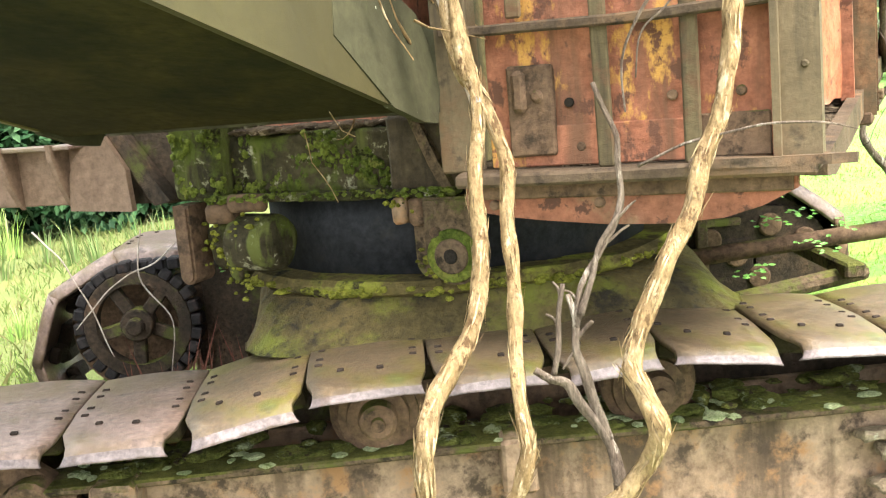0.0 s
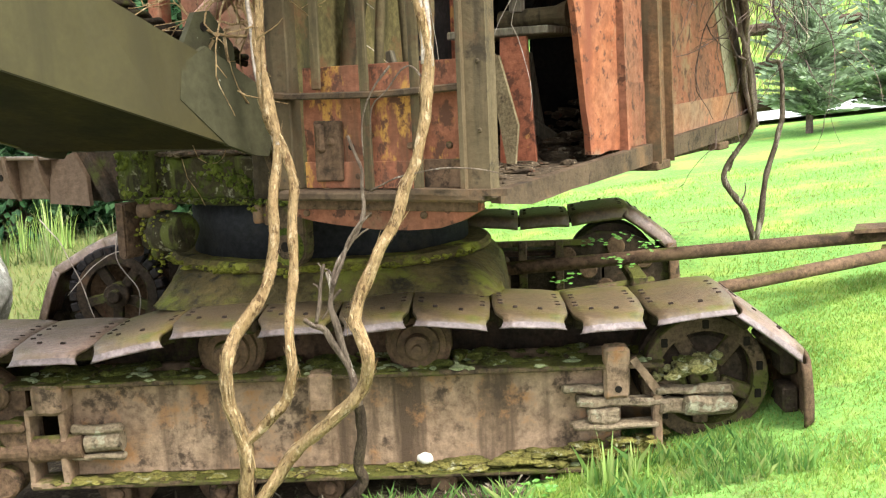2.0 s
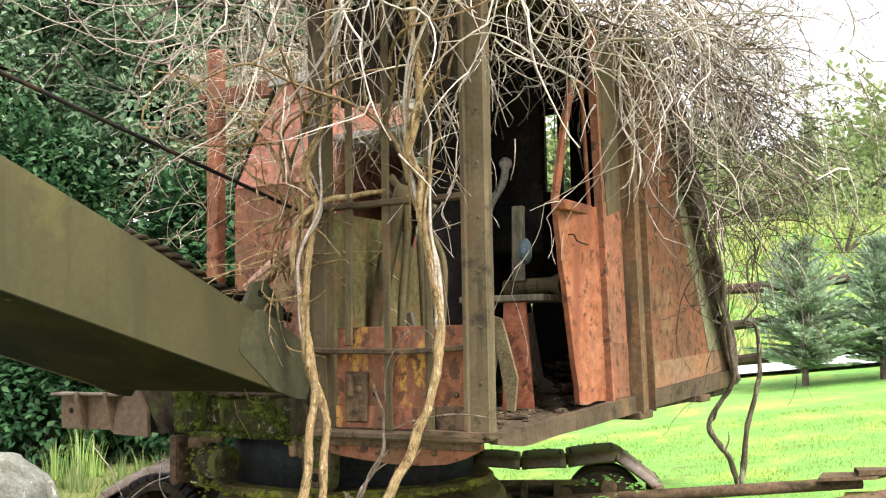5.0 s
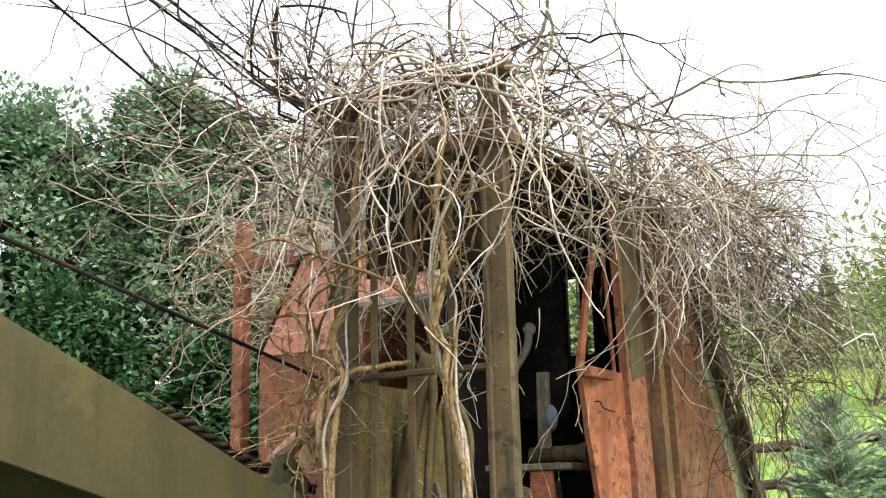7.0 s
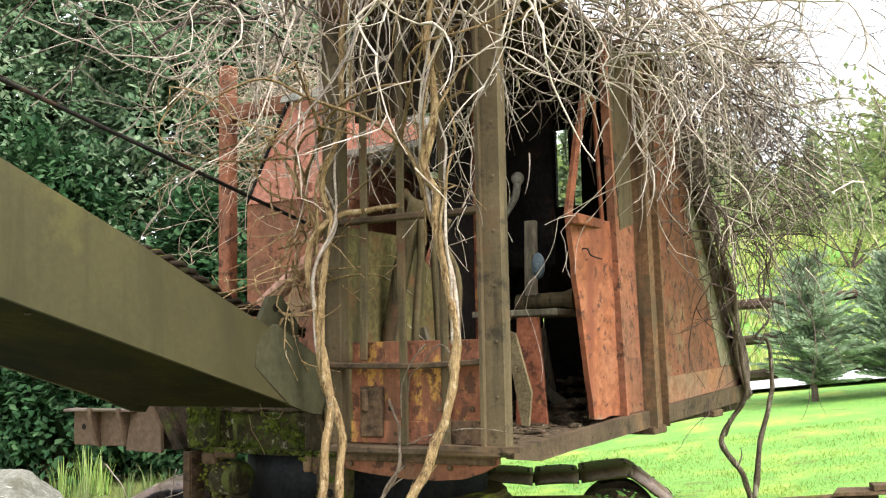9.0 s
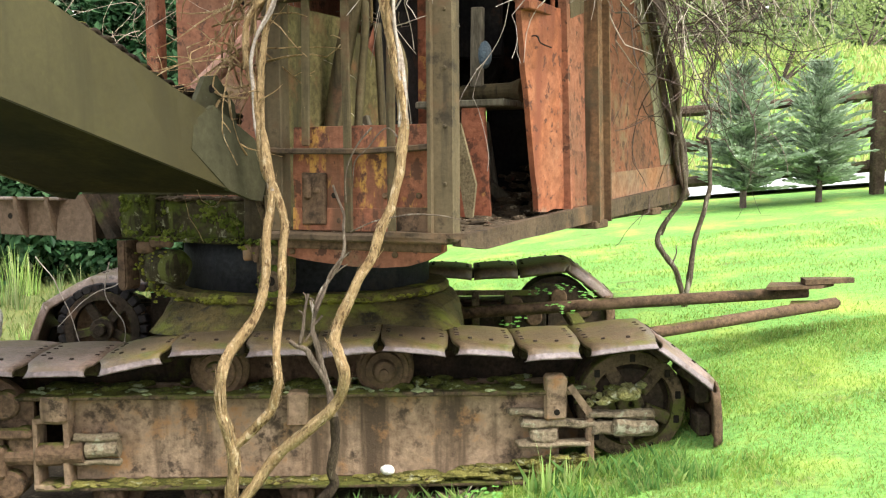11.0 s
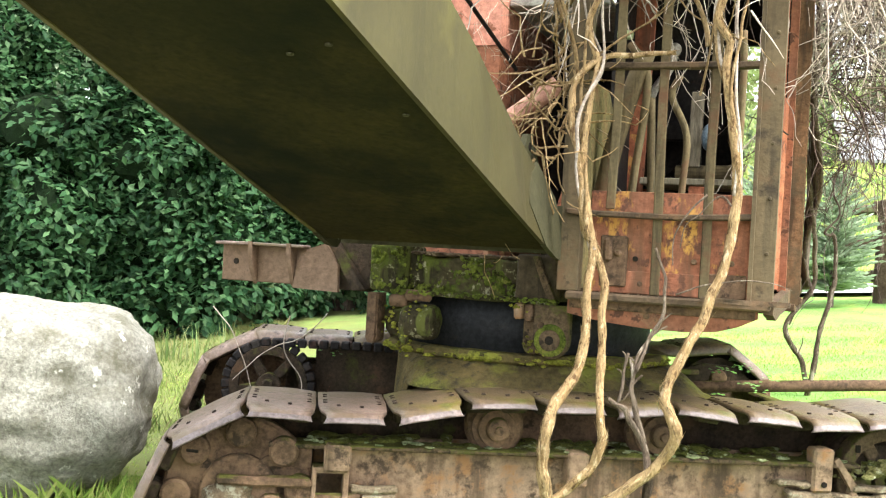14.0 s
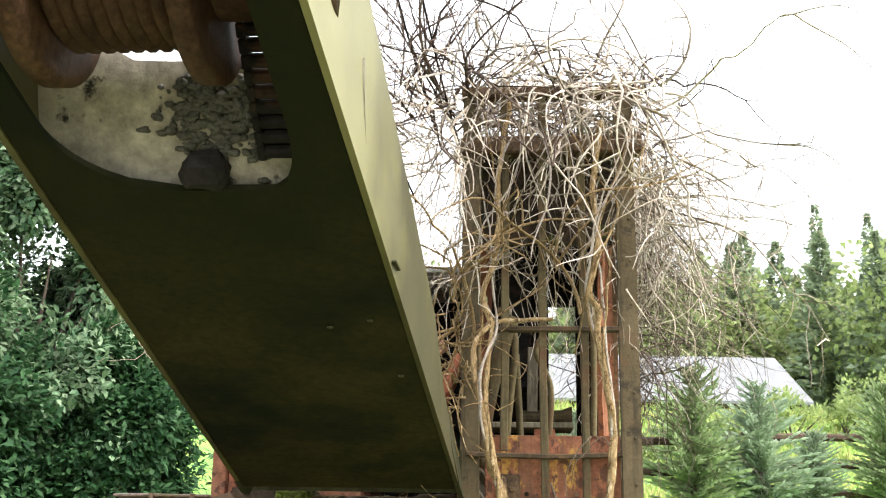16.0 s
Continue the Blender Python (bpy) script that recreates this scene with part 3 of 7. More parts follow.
MOSS = surf("moss", (0.065, 0.075, 0.016), (0.17, 0.175, 0.04), 14, 0.98, 1.0, spots2=((0.05, 0.036, 0.02), 16, 0.55, 0.62), spots=((0.33, 0.36, 0.2), 12, 0.56, 0.62))
MOSS_DULL = surf("dull_moss", (0.10, 0.092, 0.028), (0.23, 0.205, 0.058), 9, 0.98, 1.0, spots=((0.30, 0.29, 0.17), 14, 0.58, 0.63), spots2=((0.06, 0.04, 0.022), 12, 0.56, 0.63))
on_near("strap", PLATE, [(-0.10, -0.005, -0.165, -0.06, 0.36, 0.515, 0.01)], "rusty strap")
# moss and lichen along the top flange, litter on the lower one
bm = mesh()
lumps(bm, 150, -1.25, 1.45, -0.10, 0.16, lambda x, y: 0.508 + 0.025 * noise.noise(Vector((x * 3, y * 3, 4))), 0.040, rnd, 0.4)
tagged(part("moss_bank", bm, MOSS, near_track, "moss growing along the frame"), kind="stuff")
bm = mesh()
for k in range(75):
    x = rnd.choice((-1.22, -1.05, -0.78, -0.45, -0.36, -0.1, 0.18, 0.45, 0.52, 0.74, 0.95, 1.2)) + rnd.gauss(0, 0.05)
    lumps(bm, 1, x, x, -0.15, 0.02, 0.512, 0.022, rnd, 0.3)
lumps(bm, 14, -1.1, 1.2, -0.17, -0.08, 0.105, 0.018, rnd, 0.3)
tagged(part("lichen_crust", bm, LICHEN, near_track, "pale lichen flakes"), kind="stuff")
bm = mesh()
lumps(bm, 130, -1.2, 1.4, -0.16, -0.06, lambda x, y: 0.104 + max(0, 0.05 * (x - 0.2)), 0.030, rnd, 0.28)
tagged(part("moss_bank", bm, MOSS_DULL, near_track, "moss growing along the lower flange"), kind="stuff")
bm = mesh()
for k in range(170):
    x = rnd.uniform(0.30, 1.30)
    lumps(bm, 1, x, x, -0.165, -0.06, 0.102 + max(0.0, x - 0.45) * rnd.uniform(0.0, 0.15), 0.030, rnd, 0.38)
tagged(part("moss_bank", bm, MOSS_DULL, near_track, "yellow-brown moss heaped on the lower flange"), kind="stuff")
bm = mesh()
r = bmesh.ops.create_icosphere(bm, subdivisions=2, radius=0.032)
for v in r["verts"]:
    v.co = Vector((v.co.x * 1.1, v.co.y * 0.7, v.co.z * 0.75)) * (1 + 0.2 * noise.noise(v.co * 40))
st = part("pebble", bm, surf("white_stone", (0.7, 0.66, 0.58), (0.8, 0.77, 0.7), 20, 0.8, 0.3), None, "", True)
st.matrix_basis = pose(0.555, 2.725, 0.150)
tagged(st, "small white stone lying on the mossy track frame", "stone")

# far crawler: toothed wheel and chain on its inner side
wheel("sprocket_wheel", 0.245, 5, 0.07, pose(-1.43, -0.34, 0.375), DARKRUST, far_track, "dark spoked sprocket wheel")
bm = mesh()
for k in range(26):
    a = 2 * math.pi * k / 26
    m = Matrix.Translation((-1.43 + 0.265 * math.cos(a), -0.37, 0.375 + 0.265 * math.sin(a))) @ Matrix.Rotation(-a, 4, "Y")
    box(bm, -0.026, 0.026, -0.04, 0.04, -0.027, 0.027, 0.008, m)
for k in range(14):
    box(bm, -1.40 + k * 0.068, -1.345 + k * 0.068, -0.41, -0.33, 0.614, 0.666, 0.008)
part("drive_chain", bm, DARK, far_track, "dark roller chain round the sprocket")
bm = mesh()
disc(bm, (-1.43, -0.41, 0.375), (0, -1, 0), 0.04, 0.06, 14)
disc(bm, (-1.43, -0.34, 0.375), (0, -1, 0), 0.075, 0.09, 18)
part("hub", bm, DARKRUST, far_track)
bm = mesh()
prism(bm, [(1.05, 0.36), (1.08, 0.48), (1.2, 0.58), (1.38, 0.64), (1.55, 0.63), (1.70, 0.55), (1.79, 0.42), (1.78, 0.3), (1.7, 0.2), (1.3, 0.2)], -0.26, -0.22, 1)
part("idler_wheel", bm, DARKRUST, far_track, "dark idler wheel with round holes")
for x, z in ((1.20, 0.50), (1.32, 0.42), (1.48, 0.55), (1.64, 0.47), (1.42, 0.31)):
    bm = mesh()
    disc(bm, (x, -0.262, z), (0, -1, 0), 0.055, 0.02, 16)
    part("boss", bm, RUST, far_track)
bm = mesh()
box(bm, -1.2, 1.4, -0.27, -0.22, 0.12, 0.50, 0.01)
part("frame_web", bm, DARKRUST, far_track)
# plate added as back fill for the darkness behind the sprocket
bm = mesh()
box(bm, -1.35, -0.45, -0.02, 0.02, 0.12, 0.52, 0.01)
part("frame_web", bm, DARKRUST, far_track)

# carbody and slewing ring
SX, SY = -0.14, -0.28
SLEW = surf("mossy_casting", (0.048, 0.037, 0.015), (0.098, 0.073, 0.029), 5, 0.55, 0.9, spots=((0.120, 0.125, 0.022), 3.2, 0.51, 0.63), spots2=((0.020, 0.016, 0.011), 9, 0.54, 0.63), fine=6, grit=(0.4, 1.6))
RINGMOSS = surf("mossy_ring", (0.065, 0.050, 0.020), (0.125, 0.098, 0.036), 6, 0.9, 1.0, spots=((0.23, 0.24, 0.035), 5, 0.50, 0.60), spots2=((0.030, 0.024, 0.014), 10, 0.55, 0.64), fine=6, grit=(0.45, 1.5))


def turned(prof, n=64, power=8):
    """A body of revolution that grows square where its rows ask for it: rows of radius, height, squareness, shift in x."""
    bm = mesh()
    rows = []
    for k in range(n):
        c, s_ = math.cos(2 * math.pi * k / n), math.sin(2 * math.pi * k / n)
        q = (abs(c) ** power + abs(s_) ** power) ** (-1 / power)
        rows.append([bm.verts.new((c * r * (1 + (q - 1) * m) + dx, s_ * r * (1 + (q - 1) * m), z + 0.008 * noise.noise(Vector((c * 4, s_ * 4, z * 5))) + 0.004 * noise.noise(Vector((c * 13, s_ * 13, z * 9))))) for r, z, m, dx in prof])
    for k in range(n):
        p, q = rows[k], rows[(k + 1) % n]
        for j in range(len(prof) - 1):
            bm.faces.new((p[j], q[j], q[j + 1], p[j + 1]))
    bm.faces.new([r[-1] for r in rows])
    bm.faces.new([r[0] for r in rows][::-1])
    return bm


bm = turned([(0.775, 0.58, 0.9, 0.07), (0.77, 0.68, 0.9, 0.07), (0.762, 0.76, 0.85, 0.065), (0.75, 0.83, 0.6, 0.05), (0.735, 0.868, 0.25, 0.02), (0.60, 0.872, 0, 0)])
for v in bm.verts:
    if v.co.z < 0.84 and v.co.y < -0.5:
        v.co.y -= 0.9 * (0.84 - max(v.co.z, 0.748))
        v.co.z = max(v.co.z, 0.748 + 0.01 * v.co.x)
bm.transform(pose(SX, SY, 0))
part("slewing_base", bm, SLEW, shovel, "mossy cast slewing base with squared flanks")
bm = turned([(0.70, 0.866, 0, 0), (0.742, 0.868, 0, 0), (0.762, 0.880, 0, 0), (0.762, 0.898, 0, 0), (0.745, 0.914, 0, 0), (0.62, 0.918, 0, 0)])
bm.transform(pose(SX, SY, 0))
part("slewing_ring", bm, RINGMOSS, shovel, "moss-grown toothless slewing ring")
bm = mesh()
for k in range(90):
    a = radians(rnd.uniform(180, 335))
    mx, my = 0.757 * math.cos(a) + SX, 0.757 * math.sin(a) + SY
    lumps(bm, 1, mx, mx, my, my, 0.884 + rnd.uniform(-0.012, 0.010), 0.022, rnd, 0.5)
YMOSS = surf("yellow_moss", (0.12, 0.125, 0.018), (0.30, 0.30, 0.045), 12, 0.98, 1.0, spots=((0.045, 0.035, 0.018), 15, 0.54, 0.63))
tagged(part("moss_rim", bm, YMOSS, shovel, "yellow-green moss on the ring's rim"), kind="stuff")
bm = mesh()
tube(bm, [(SX, SY, 0.91), (SX, SY, 1.20)], 0.655, 48)
part("ring_drum", bm, surf("blue_black_steel", (0.013, 0.0135, 0.0155), (0.022, 0.0225, 0.025), 5, 0.6, 0.2, spots=((0.03, 0.027, 0.022), 6, 0.56, 0.68)), shovel, "dark blue-black slewing drum", True)
for q in ((-0.74, -0.46, -0.86, 0.80, 0.30, 0.64), (0.46, 0.70, -0.86, 0.80, 0.30, 0.64), (-0.455, 0.455, -0.95, 0.95, 0.3, 0.7)):
    bm = mesh()
    box(bm, *q, 0.02)
    part("cross_beam", bm, RUST, shovel, "rusty carbody cross beam")

# front casting below the boom: piers, hollow middle, ledge and diagonal rib
FY = -1.06
MOSSGREEN = surf("bright_wet_moss", (0.060, 0.085, 0.014), (0.17, 0.20, 0.034), 11, 0.98, 1.0, spots=((0.20, 0.20, 0.045), 13, 0.56, 0.63), spots2=((0.03, 0.028, 0.012), 12, 0.55, 0.62))
CAST = surf("mossy_front_casting", (0.020, 0.018, 0.010), (0.062, 0.050, 0.026), 4, 0.85, 1.0, spots=((0.075, 0.095, 0.016), 4.5, 0.50, 0.60), spots2=((0.27, 0.26, 0.17), 16, 0.58, 0.64),
            streak=((0.095, 0.105, 0.028), 11, 0.53, 0.63), moss=0.3, mossc=(0.12, 0.13, 0.025))


def rough_part(name, boxes, material, label, parent=None, amp=0.012, cuts=5):
    bm = mesh()
    for q in boxes:
        box(bm, *q)
    bmesh.ops.subdivide_edges(bm, edges=[e for e in bm.edges if e.calc_length() > 0.05], cuts=cuts, use_grid_fill=True)
    for v in bm.verts:
        v.co += amp * noise.noise_vector(v.co * 8) + 0.6 * amp * noise.noise_vector(v.co * 21)
    return upper(name, bm, material, parent, label, True)


seat = rough_part("boom_seat", [(-0.60, 0.34, FY + 0.03, -0.75, 1.18, 1.36, 0.012)], CAST, "moss-covered front casting below the boom", None, 0.016, 8)
rough_part("left_pier", [(-0.63, -0.43, FY - 0.02, -0.80, 1.175, 1.412, 0.015)], CAST, "pale-topped mossy pier", seat)
rough_part("right_pier", [(0.13, 0.345, FY - 0.012, -0.80, 1.175, 1.395, 0.012)], surf("damp_brown_pier", (0.045, 0.034, 0.020), (0.078, 0.056, 0.032), 4, 0.6, 0.5, spots=((0.075, 0.085, 0.02), 5, 0.54, 0.64), streak=((0.02, 0.016, 0.01), 9, 0.52, 0.64)), "damp brown pier", seat, 0.008)
rough_part("ledge", [(-0.48, 0.35, FY - 0.035, FY + 0.02, 1.163, 1.186, 0.006)], CAST, "moss-edged ledge", seat, 0.010, 8)
rough_part("ledge_block", [(-0.43, -0.285, FY - 0.042, FY, 1.135, 1.19, 0.012)], RUST, "rust-brown block", seat, 0.006, 3)
bm = mesh()
prism(bm, [(0.215, 1.385), (0.245, 1.39), (0.335, 1.19), (0.30, 1.185)], FY - 0.04, FY - 0.005, 1)
worn(bm, 0.004)
upper("rib", bm, RUST_MOSSY, seat, "mossy diagonal rib")
bm = mesh()
prism(bm, [(-0.90, 1.165), (-0.70, 1.16), (-0.62, 1.19), (-0.62, 1.42), (-0.88, 1.42)], FY + 0.05, FY + 0.20, 1)
worn(bm, 0.006)
upper("side_web", bm, DARKRUST, seat, "dark recessed side web")
bm = mesh()
prism(bm, [(-0.875, 1.40), (-0.835, 1.41), (-0.655, 1.18), (-0.72, 1.165)], FY - 0.01, FY + 0.05, 1)
worn(bm, 0.006)
upper("strut", bm, DARKRUST, seat, "mossy diagonal strut")
bm = mesh()
lumps(bm, 130, -0.42, 0.12, -1.02, -0.85, 1.372, 0.026, rnd, 0.4)
tagged(upper("leaf_litter", bm, DEBRIS, None, "dead leaves in the hollow of the casting"), kind="stuff")
bm = mesh()
lumps(bm, 60, -0.62, -0.44, -1.05, -0.90, 1.414, 0.02, rnd, 0.3)
tagged(upper("dry_crust", bm, surf("pale_dry_crust", (0.16, 0.125, 0.095), (0.30, 0.25, 0.20), 18, 0.95, 0.8), None, "pale dry litter on the pier"), kind="stuff")
bm = mesh()
for k in range(720):
    x = rnd.uniform(-0.62, 0.16)
    pier = x < -0.43
    z = rnd.uniform(1.19, 1.40 if pier else 1.36)
    if noise.noise(Vector((x * 6, z * 9, 2.0))) < 0.02:
        continue
    y = FY - (0.022 if pier else -0.028)
    lumps(bm, 1, x, x, y - 0.004, y + 0.006, z, 0.0085, rnd, 1.3)
tagged(upper("moss_tuft", bm, MOSSGREEN, None, "bright green moss on the front casting"), kind="stuff")
bm = mesh()
for k in range(200):
    x = rnd.uniform(-0.50, 0.33)
    lumps(bm, 1, x, x, FY - 0.045, FY - 0.025, 1.180 + rnd.uniform(-0.012, 0.010), 0.009, rnd, 0.7)
tagged(upper("moss_edge", bm, MOSSGREEN, None, "yellow-green moss along the ledge"), kind="stuff")

# hook rollers that hold the house on its ring
def strap(name, x, half, y0, y1, top, low, material, parent, label):
    """A plate with a rounded lower end."""
    bm = mesh()
    poly = [(x - half, top), (x - half, low)] + [(x + half * math.cos(a), low + half * math.sin(a)) for a in [math.pi + math.pi * k / 12 for k in range(1, 12)]] + [(x + half, low), (x + half, top)]
    prism(bm, poly, y0, y1, 1)
    es = [e for e in bm.edges if abs(e.verts[0].co.y - e.verts[1].co.y) < 1e-5]
    bmesh.ops.bevel(bm, geom=es, offset=0.008, segments=2, affect="EDGES")
    return upper(name, bm, material, parent, label)


hr = strap("hook_bracket", 0.325, 0.086, FY - 0.045, FY + 0.02, 1.163, 1.0, RUST_MOSSY, None, "mossy hook strap with a rounded end")
for r0, y0, d0, nm, mt in ((0.076, 0.045, 0.012, "washer", MOSSGREEN), (0.050, 0.056, 0.010, "boss", RUST_MOSSY), (0.021, 0.065, 0.004, "axle_hole", HOLE)):
    bm = mesh()
    disc(bm, (0.325, FY - y0, 1.0), (0, -1, 0), r0, d0, 26, 0.003)
    upper(nm, bm, mt, hr)
bm = mesh()
disc(bm, (0.278, FY - 0.045, 1.065), (0, -1, 0), 0.018, 0.012, 10, 0.004)
upper("bolt", bm, RUST, hr)
strap("inner_strap", 0.215, 0.045, FY + 0.03, FY + 0.10, 1.10, 0.965, RUST_MOSSY, hr, "mossy inner strap")
hl = strap("hook_bracket", -0.585, 0.030, FY - 0.06, FY + 0.05, 1.165, 0.945, RUST, None, "rust-brown hanging strap")
rough_part("arm", [(-0.545, -0.44, FY - 0.015, FY + 0.10, 0.955, 1.10, 0.03)], CAST, "mossy arm", hl, 0.012, 4)
rough_part("cap", [(-0.51, -0.415, FY - 0.04, FY + 0.05, 1.10, 1.162, 0.012)], RUST, "rusty cap", hl, 0.006, 3)
bm = mesh()
tube(bm, [(-0.44, FY + 0.02, 1.035), (-0.43, FY + 0.02, 1.035), (-0.29, FY + 0.02, 1.035), (-0.27, FY + 0.02, 1.035), (-0.262, FY + 0.02, 1.035)], [0.075, 0.088, 0.088, 0.078, 0.05], 24)
for v in bm.verts:
    v.co += 0.006 * noise.noise_vector(v.co * 16)
upper("roller", bm, CAST, hl, "mossy steel roller", True)
rough_part("lug", [(-0.455, -0.40, FY - 0.03, FY + 0.06, 0.925, 1.07, 0.02)], CAST, "mossy lug", hl, 0.014, 4)
cl = rough_part("clamp", [(0.135, 0.180, FY - 0.03, FY + 0.03, 1.085, 1.163, 0.010)], PLATE, "rusty clamp below the casting", None, 0.004, 3)
rough_part("clamp_jaw", [(0.186, 0.232, FY - 0.025, FY + 0.03, 1.078, 1.160, 0.010)], RUST, "", cl, 0.004, 3)
bm = mesh()
for k in range(120):
    x, y, z = rnd.choice(((-0.42, FY - 0.035, 1.03), (-0.36, FY - 0.06, 1.07), (-0.50, FY - 0.02, 1.03), (0.22, FY + 0.02, 0.96), (0.30, FY - 0.05, 0.93), (0.14, FY - 0.03, 1.165), (-0.42, FY - 0.03, 0.94)))
    lumps(bm, 1, x + rnd.gauss(0, 0.025), x + rnd.gauss(0, 0.025), y, y + 0.01, z + rnd.gauss(0, 0.03), 0.009, rnd, 0.8)
tagged(upper("moss_tuft", bm, YMOSS, None, "yellow-green moss on the hook rollers"), kind="stuff")

# deck beam beside the boom
bm = mesh()
box(bm, -1.49, -0.99, FY - 0.005, FY + 0.015, 1.175, 1.365, 0.004)
worn(bm, 0.003)
db = upper("deck_beam", bm, BEAM, None, "rusty brown channel beam with curved ribs")
bm = mesh()
box(bm, -1.50, -0.98, FY - 0.075, FY + 0.015, 1.362, 1.378, 0.004)
worn(bm, 0.004)
upper("top_flange", bm, SHOE, db, "worn pale upper flange")
for x in (-1.285, -1.06):
    bm = mesh()
    prism(bm, [(FY - 0.004, 1.165), (FY - 0.004, 1.372), (FY - 0.085, 1.382), (FY - 0.080, 1.33), (FY - 0.060, 1.26), (FY - 0.025, 1.19)], x - 0.011, x + 0.011, 0)
    worn(bm, 0.003)
    upper("rib", bm, BEAM, db, "curved rib")
bm = mesh()
disc(bm, (-1.405, FY - 0.004, 1.275), (0, -1, 0), 0.016, 0.006, 10, 0.001)
upper("beam_hole", bm, HOLE, db)
bm = mesh()
prism(bm, [(-1.05, 1.158), (-0.795, 1.150), (-0.80, 1.285), (-0.872, 1.395), (-0.97, 1.362), (-1.01, 1.325), (-1.035, 1.27)], FY - 0.03, FY - 0.008, 1)
worn(bm, 0.003)
upper("corner_gusset", bm, BEAM, db, "smooth rust-brown gusset plate")

# deck and sills
bm = mesh()
box(bm, 0.40, 1.27, -1.15, 2.75, 1.195, 1.245, 0.006)
upper("deck_plate", bm, DEBRIS, None, "deck plate covered with leaf litter")
bm = mesh()
box(bm, -1.3, 0.396, -0.74, 2.75, 1.195, 1.245, 0.006)
upper("deck_plate", bm, DARKRUST, None, "dark deck plate behind the boom")
bm = mesh()
lumps(bm, 160, 0.5, 1.25, -1.1, 0.9, lambda x, y: 1.25, 0.035, rnd, 0.4)
lumps(bm, 140, 0.5, 1.2, 0.2, 1.18, lambda x, y: 1.25 + max(0, 0.30 * (y - 0.2) * rnd.random()), 0.05, rnd, 0.5)
tagged(upper("leaf_litter", bm, DEBRIS, None, "dry leaf litter on the cab floor"), kind="stuff")
bm = mesh()
box(bm, 0.42, 1.30, -1.275, -1.15, 1.205, 1.24, 0.008)
prism(bm, [(1.02, -1.285), (1.33, -1.275), (1.38, -1.255), (1.38, -1.225), (1.30, -1.21), (1.02, -1.2)], 1.228, 1.25, 2)
worn(bm, 0.004)
upper("front_sill", bm, CHANNEL, None, "bent rusty front sill")
bm = mesh()
prism(bm, [(-1.16, 1.19), (-0.9, 1.16), (-0.3, 1.18), (2.85, 1.262), (2.85, 1.385), (-1.16, 1.235)], 1.27, 1.31, 0)
worn(bm, 0.004)
upper("side_sill", bm, CHANNEL, None, "rusty side channel below the cab")
for y in (0.55, 1.75):
    bm = mesh()
    box(bm, 1.05, 1.34, y, y + 0.22, 1.155 + 0.02 * y, 1.20 + 0.02 * y, 0.006)
    upper("outrigger", bm, RUST, None, "rusty bracket end")
bm = mesh()
va = [(0.42, 1.207), (0.42, 1.14), (0.52, 1.12), (0.62, 1.108), (0.8, 1.093), (0.95, 1.092), (1.08, 1.103), (1.17, 1.13), (1.25, 1.17), (1.25, 1.207)]
a_, b_ = [bm.verts.new((x, -1.20, z)) for x, z in va], [bm.verts.new((x, -1.17, z)) for x, z in va]
bm.faces.new(a_[::-1])
bm.faces.new(b_)
for i in range(len(va)):
    j = (i + 1) % len(va)
    bm.faces.new((a_[i], a_[j], b_[j], b_[i]))
bmesh.ops.recalc_face_normals(bm, faces=bm.faces[:])
upper("apron", bm, ORANGE_RUST, None, "rusted red curved apron below the sill")
bm = mesh()
box(bm, 0.43, 1.24, -1.212, -1.2015, 1.165, 1.207, 0.004)
worn(bm, 0.003)
upper("apron_strip", bm, RUST, None, "brown strip above the apron")
for x in (0.50, 0.78, 1.02):
    bm = mesh()
    disc(bm, (x, -1.20, 1.15), (0, -1, 0), 0.014, 0.012, 10, 0.004)
    upper("rivet", bm, RUST)

# cab front
def beam(name, material, x0, x1, y0, y1, z0, z1, label="", bend=0.0, ax=1, cuts=10):
    """A bar that is slightly bent or battered."""
    bm = mesh()
    box(bm, x0, x1, y0, y1, z0, z1, 0.005)
    long = max(range(3), key=lambda i: (x1 - x0, y1 - y0, z1 - z0)[i])
    es = [e for e in bm.edges if abs((e.verts[0].co - e.verts[1].co)[long]) > 0.6 * (x1 - x0, y1 - y0, z1 - z0)[long]]
    bmesh.ops.subdivide_edges(bm, edges=es, cuts=cuts, use_grid_fill=True)
    lo, hi = (x0, y0, z0)[long], (x1, y1, z1)[long]
    for v in bm.verts:
        u = (v.co[long] - lo) / (hi - lo)
        k = [0, 0, 0]
        k[ax] = bend * math.sin(math.pi * u) + 0.006 * noise.noise(Vector((u * 5, x0 * 9, z0 * 7)))
        v.co += Vector(k)
    return upper(name, bm, material, None, label)


bm = mesh()
prism(bm, [(1.205, -1.26), (1.222, -1.26), (1.222, -1.235), (1.308, -1.235), (1.308, -1.165), (1.28, -1.165), (1.28, -1.195), (1.205, -1.195)], 1.24, 3.62, 2)
cp = upper("corner_post", bm, POST, None, "grey weathered steel corner post with rivets")
for k in range(9):
    bm = mesh()
    disc(bm, (1.275, -1.235, 1.45 + 0.235 * k), (0, -1, 0), 0.009, 0.007, 8, 0.003)
    upper("rivet", bm, POST, cp)
beam("corner_post", POST, 0.37, 0.47, -1.23, -1.16, 1.24, 3.62, "grey weathered steel post beside the boom", 0.0)
bm = mesh()
box(bm, 0.50, 1.20, -1.185, -1.17, 1.245, 1.70, 0.003)
bmesh.ops.subdivide_edges(bm, edges=bm.edges[:], cuts=8, use_grid_fill=True)
for v in bm.verts:
    v.co.y += 0.012 * noise.noise(Vector((v.co.x * 4, 0, v.co.z * 5)))
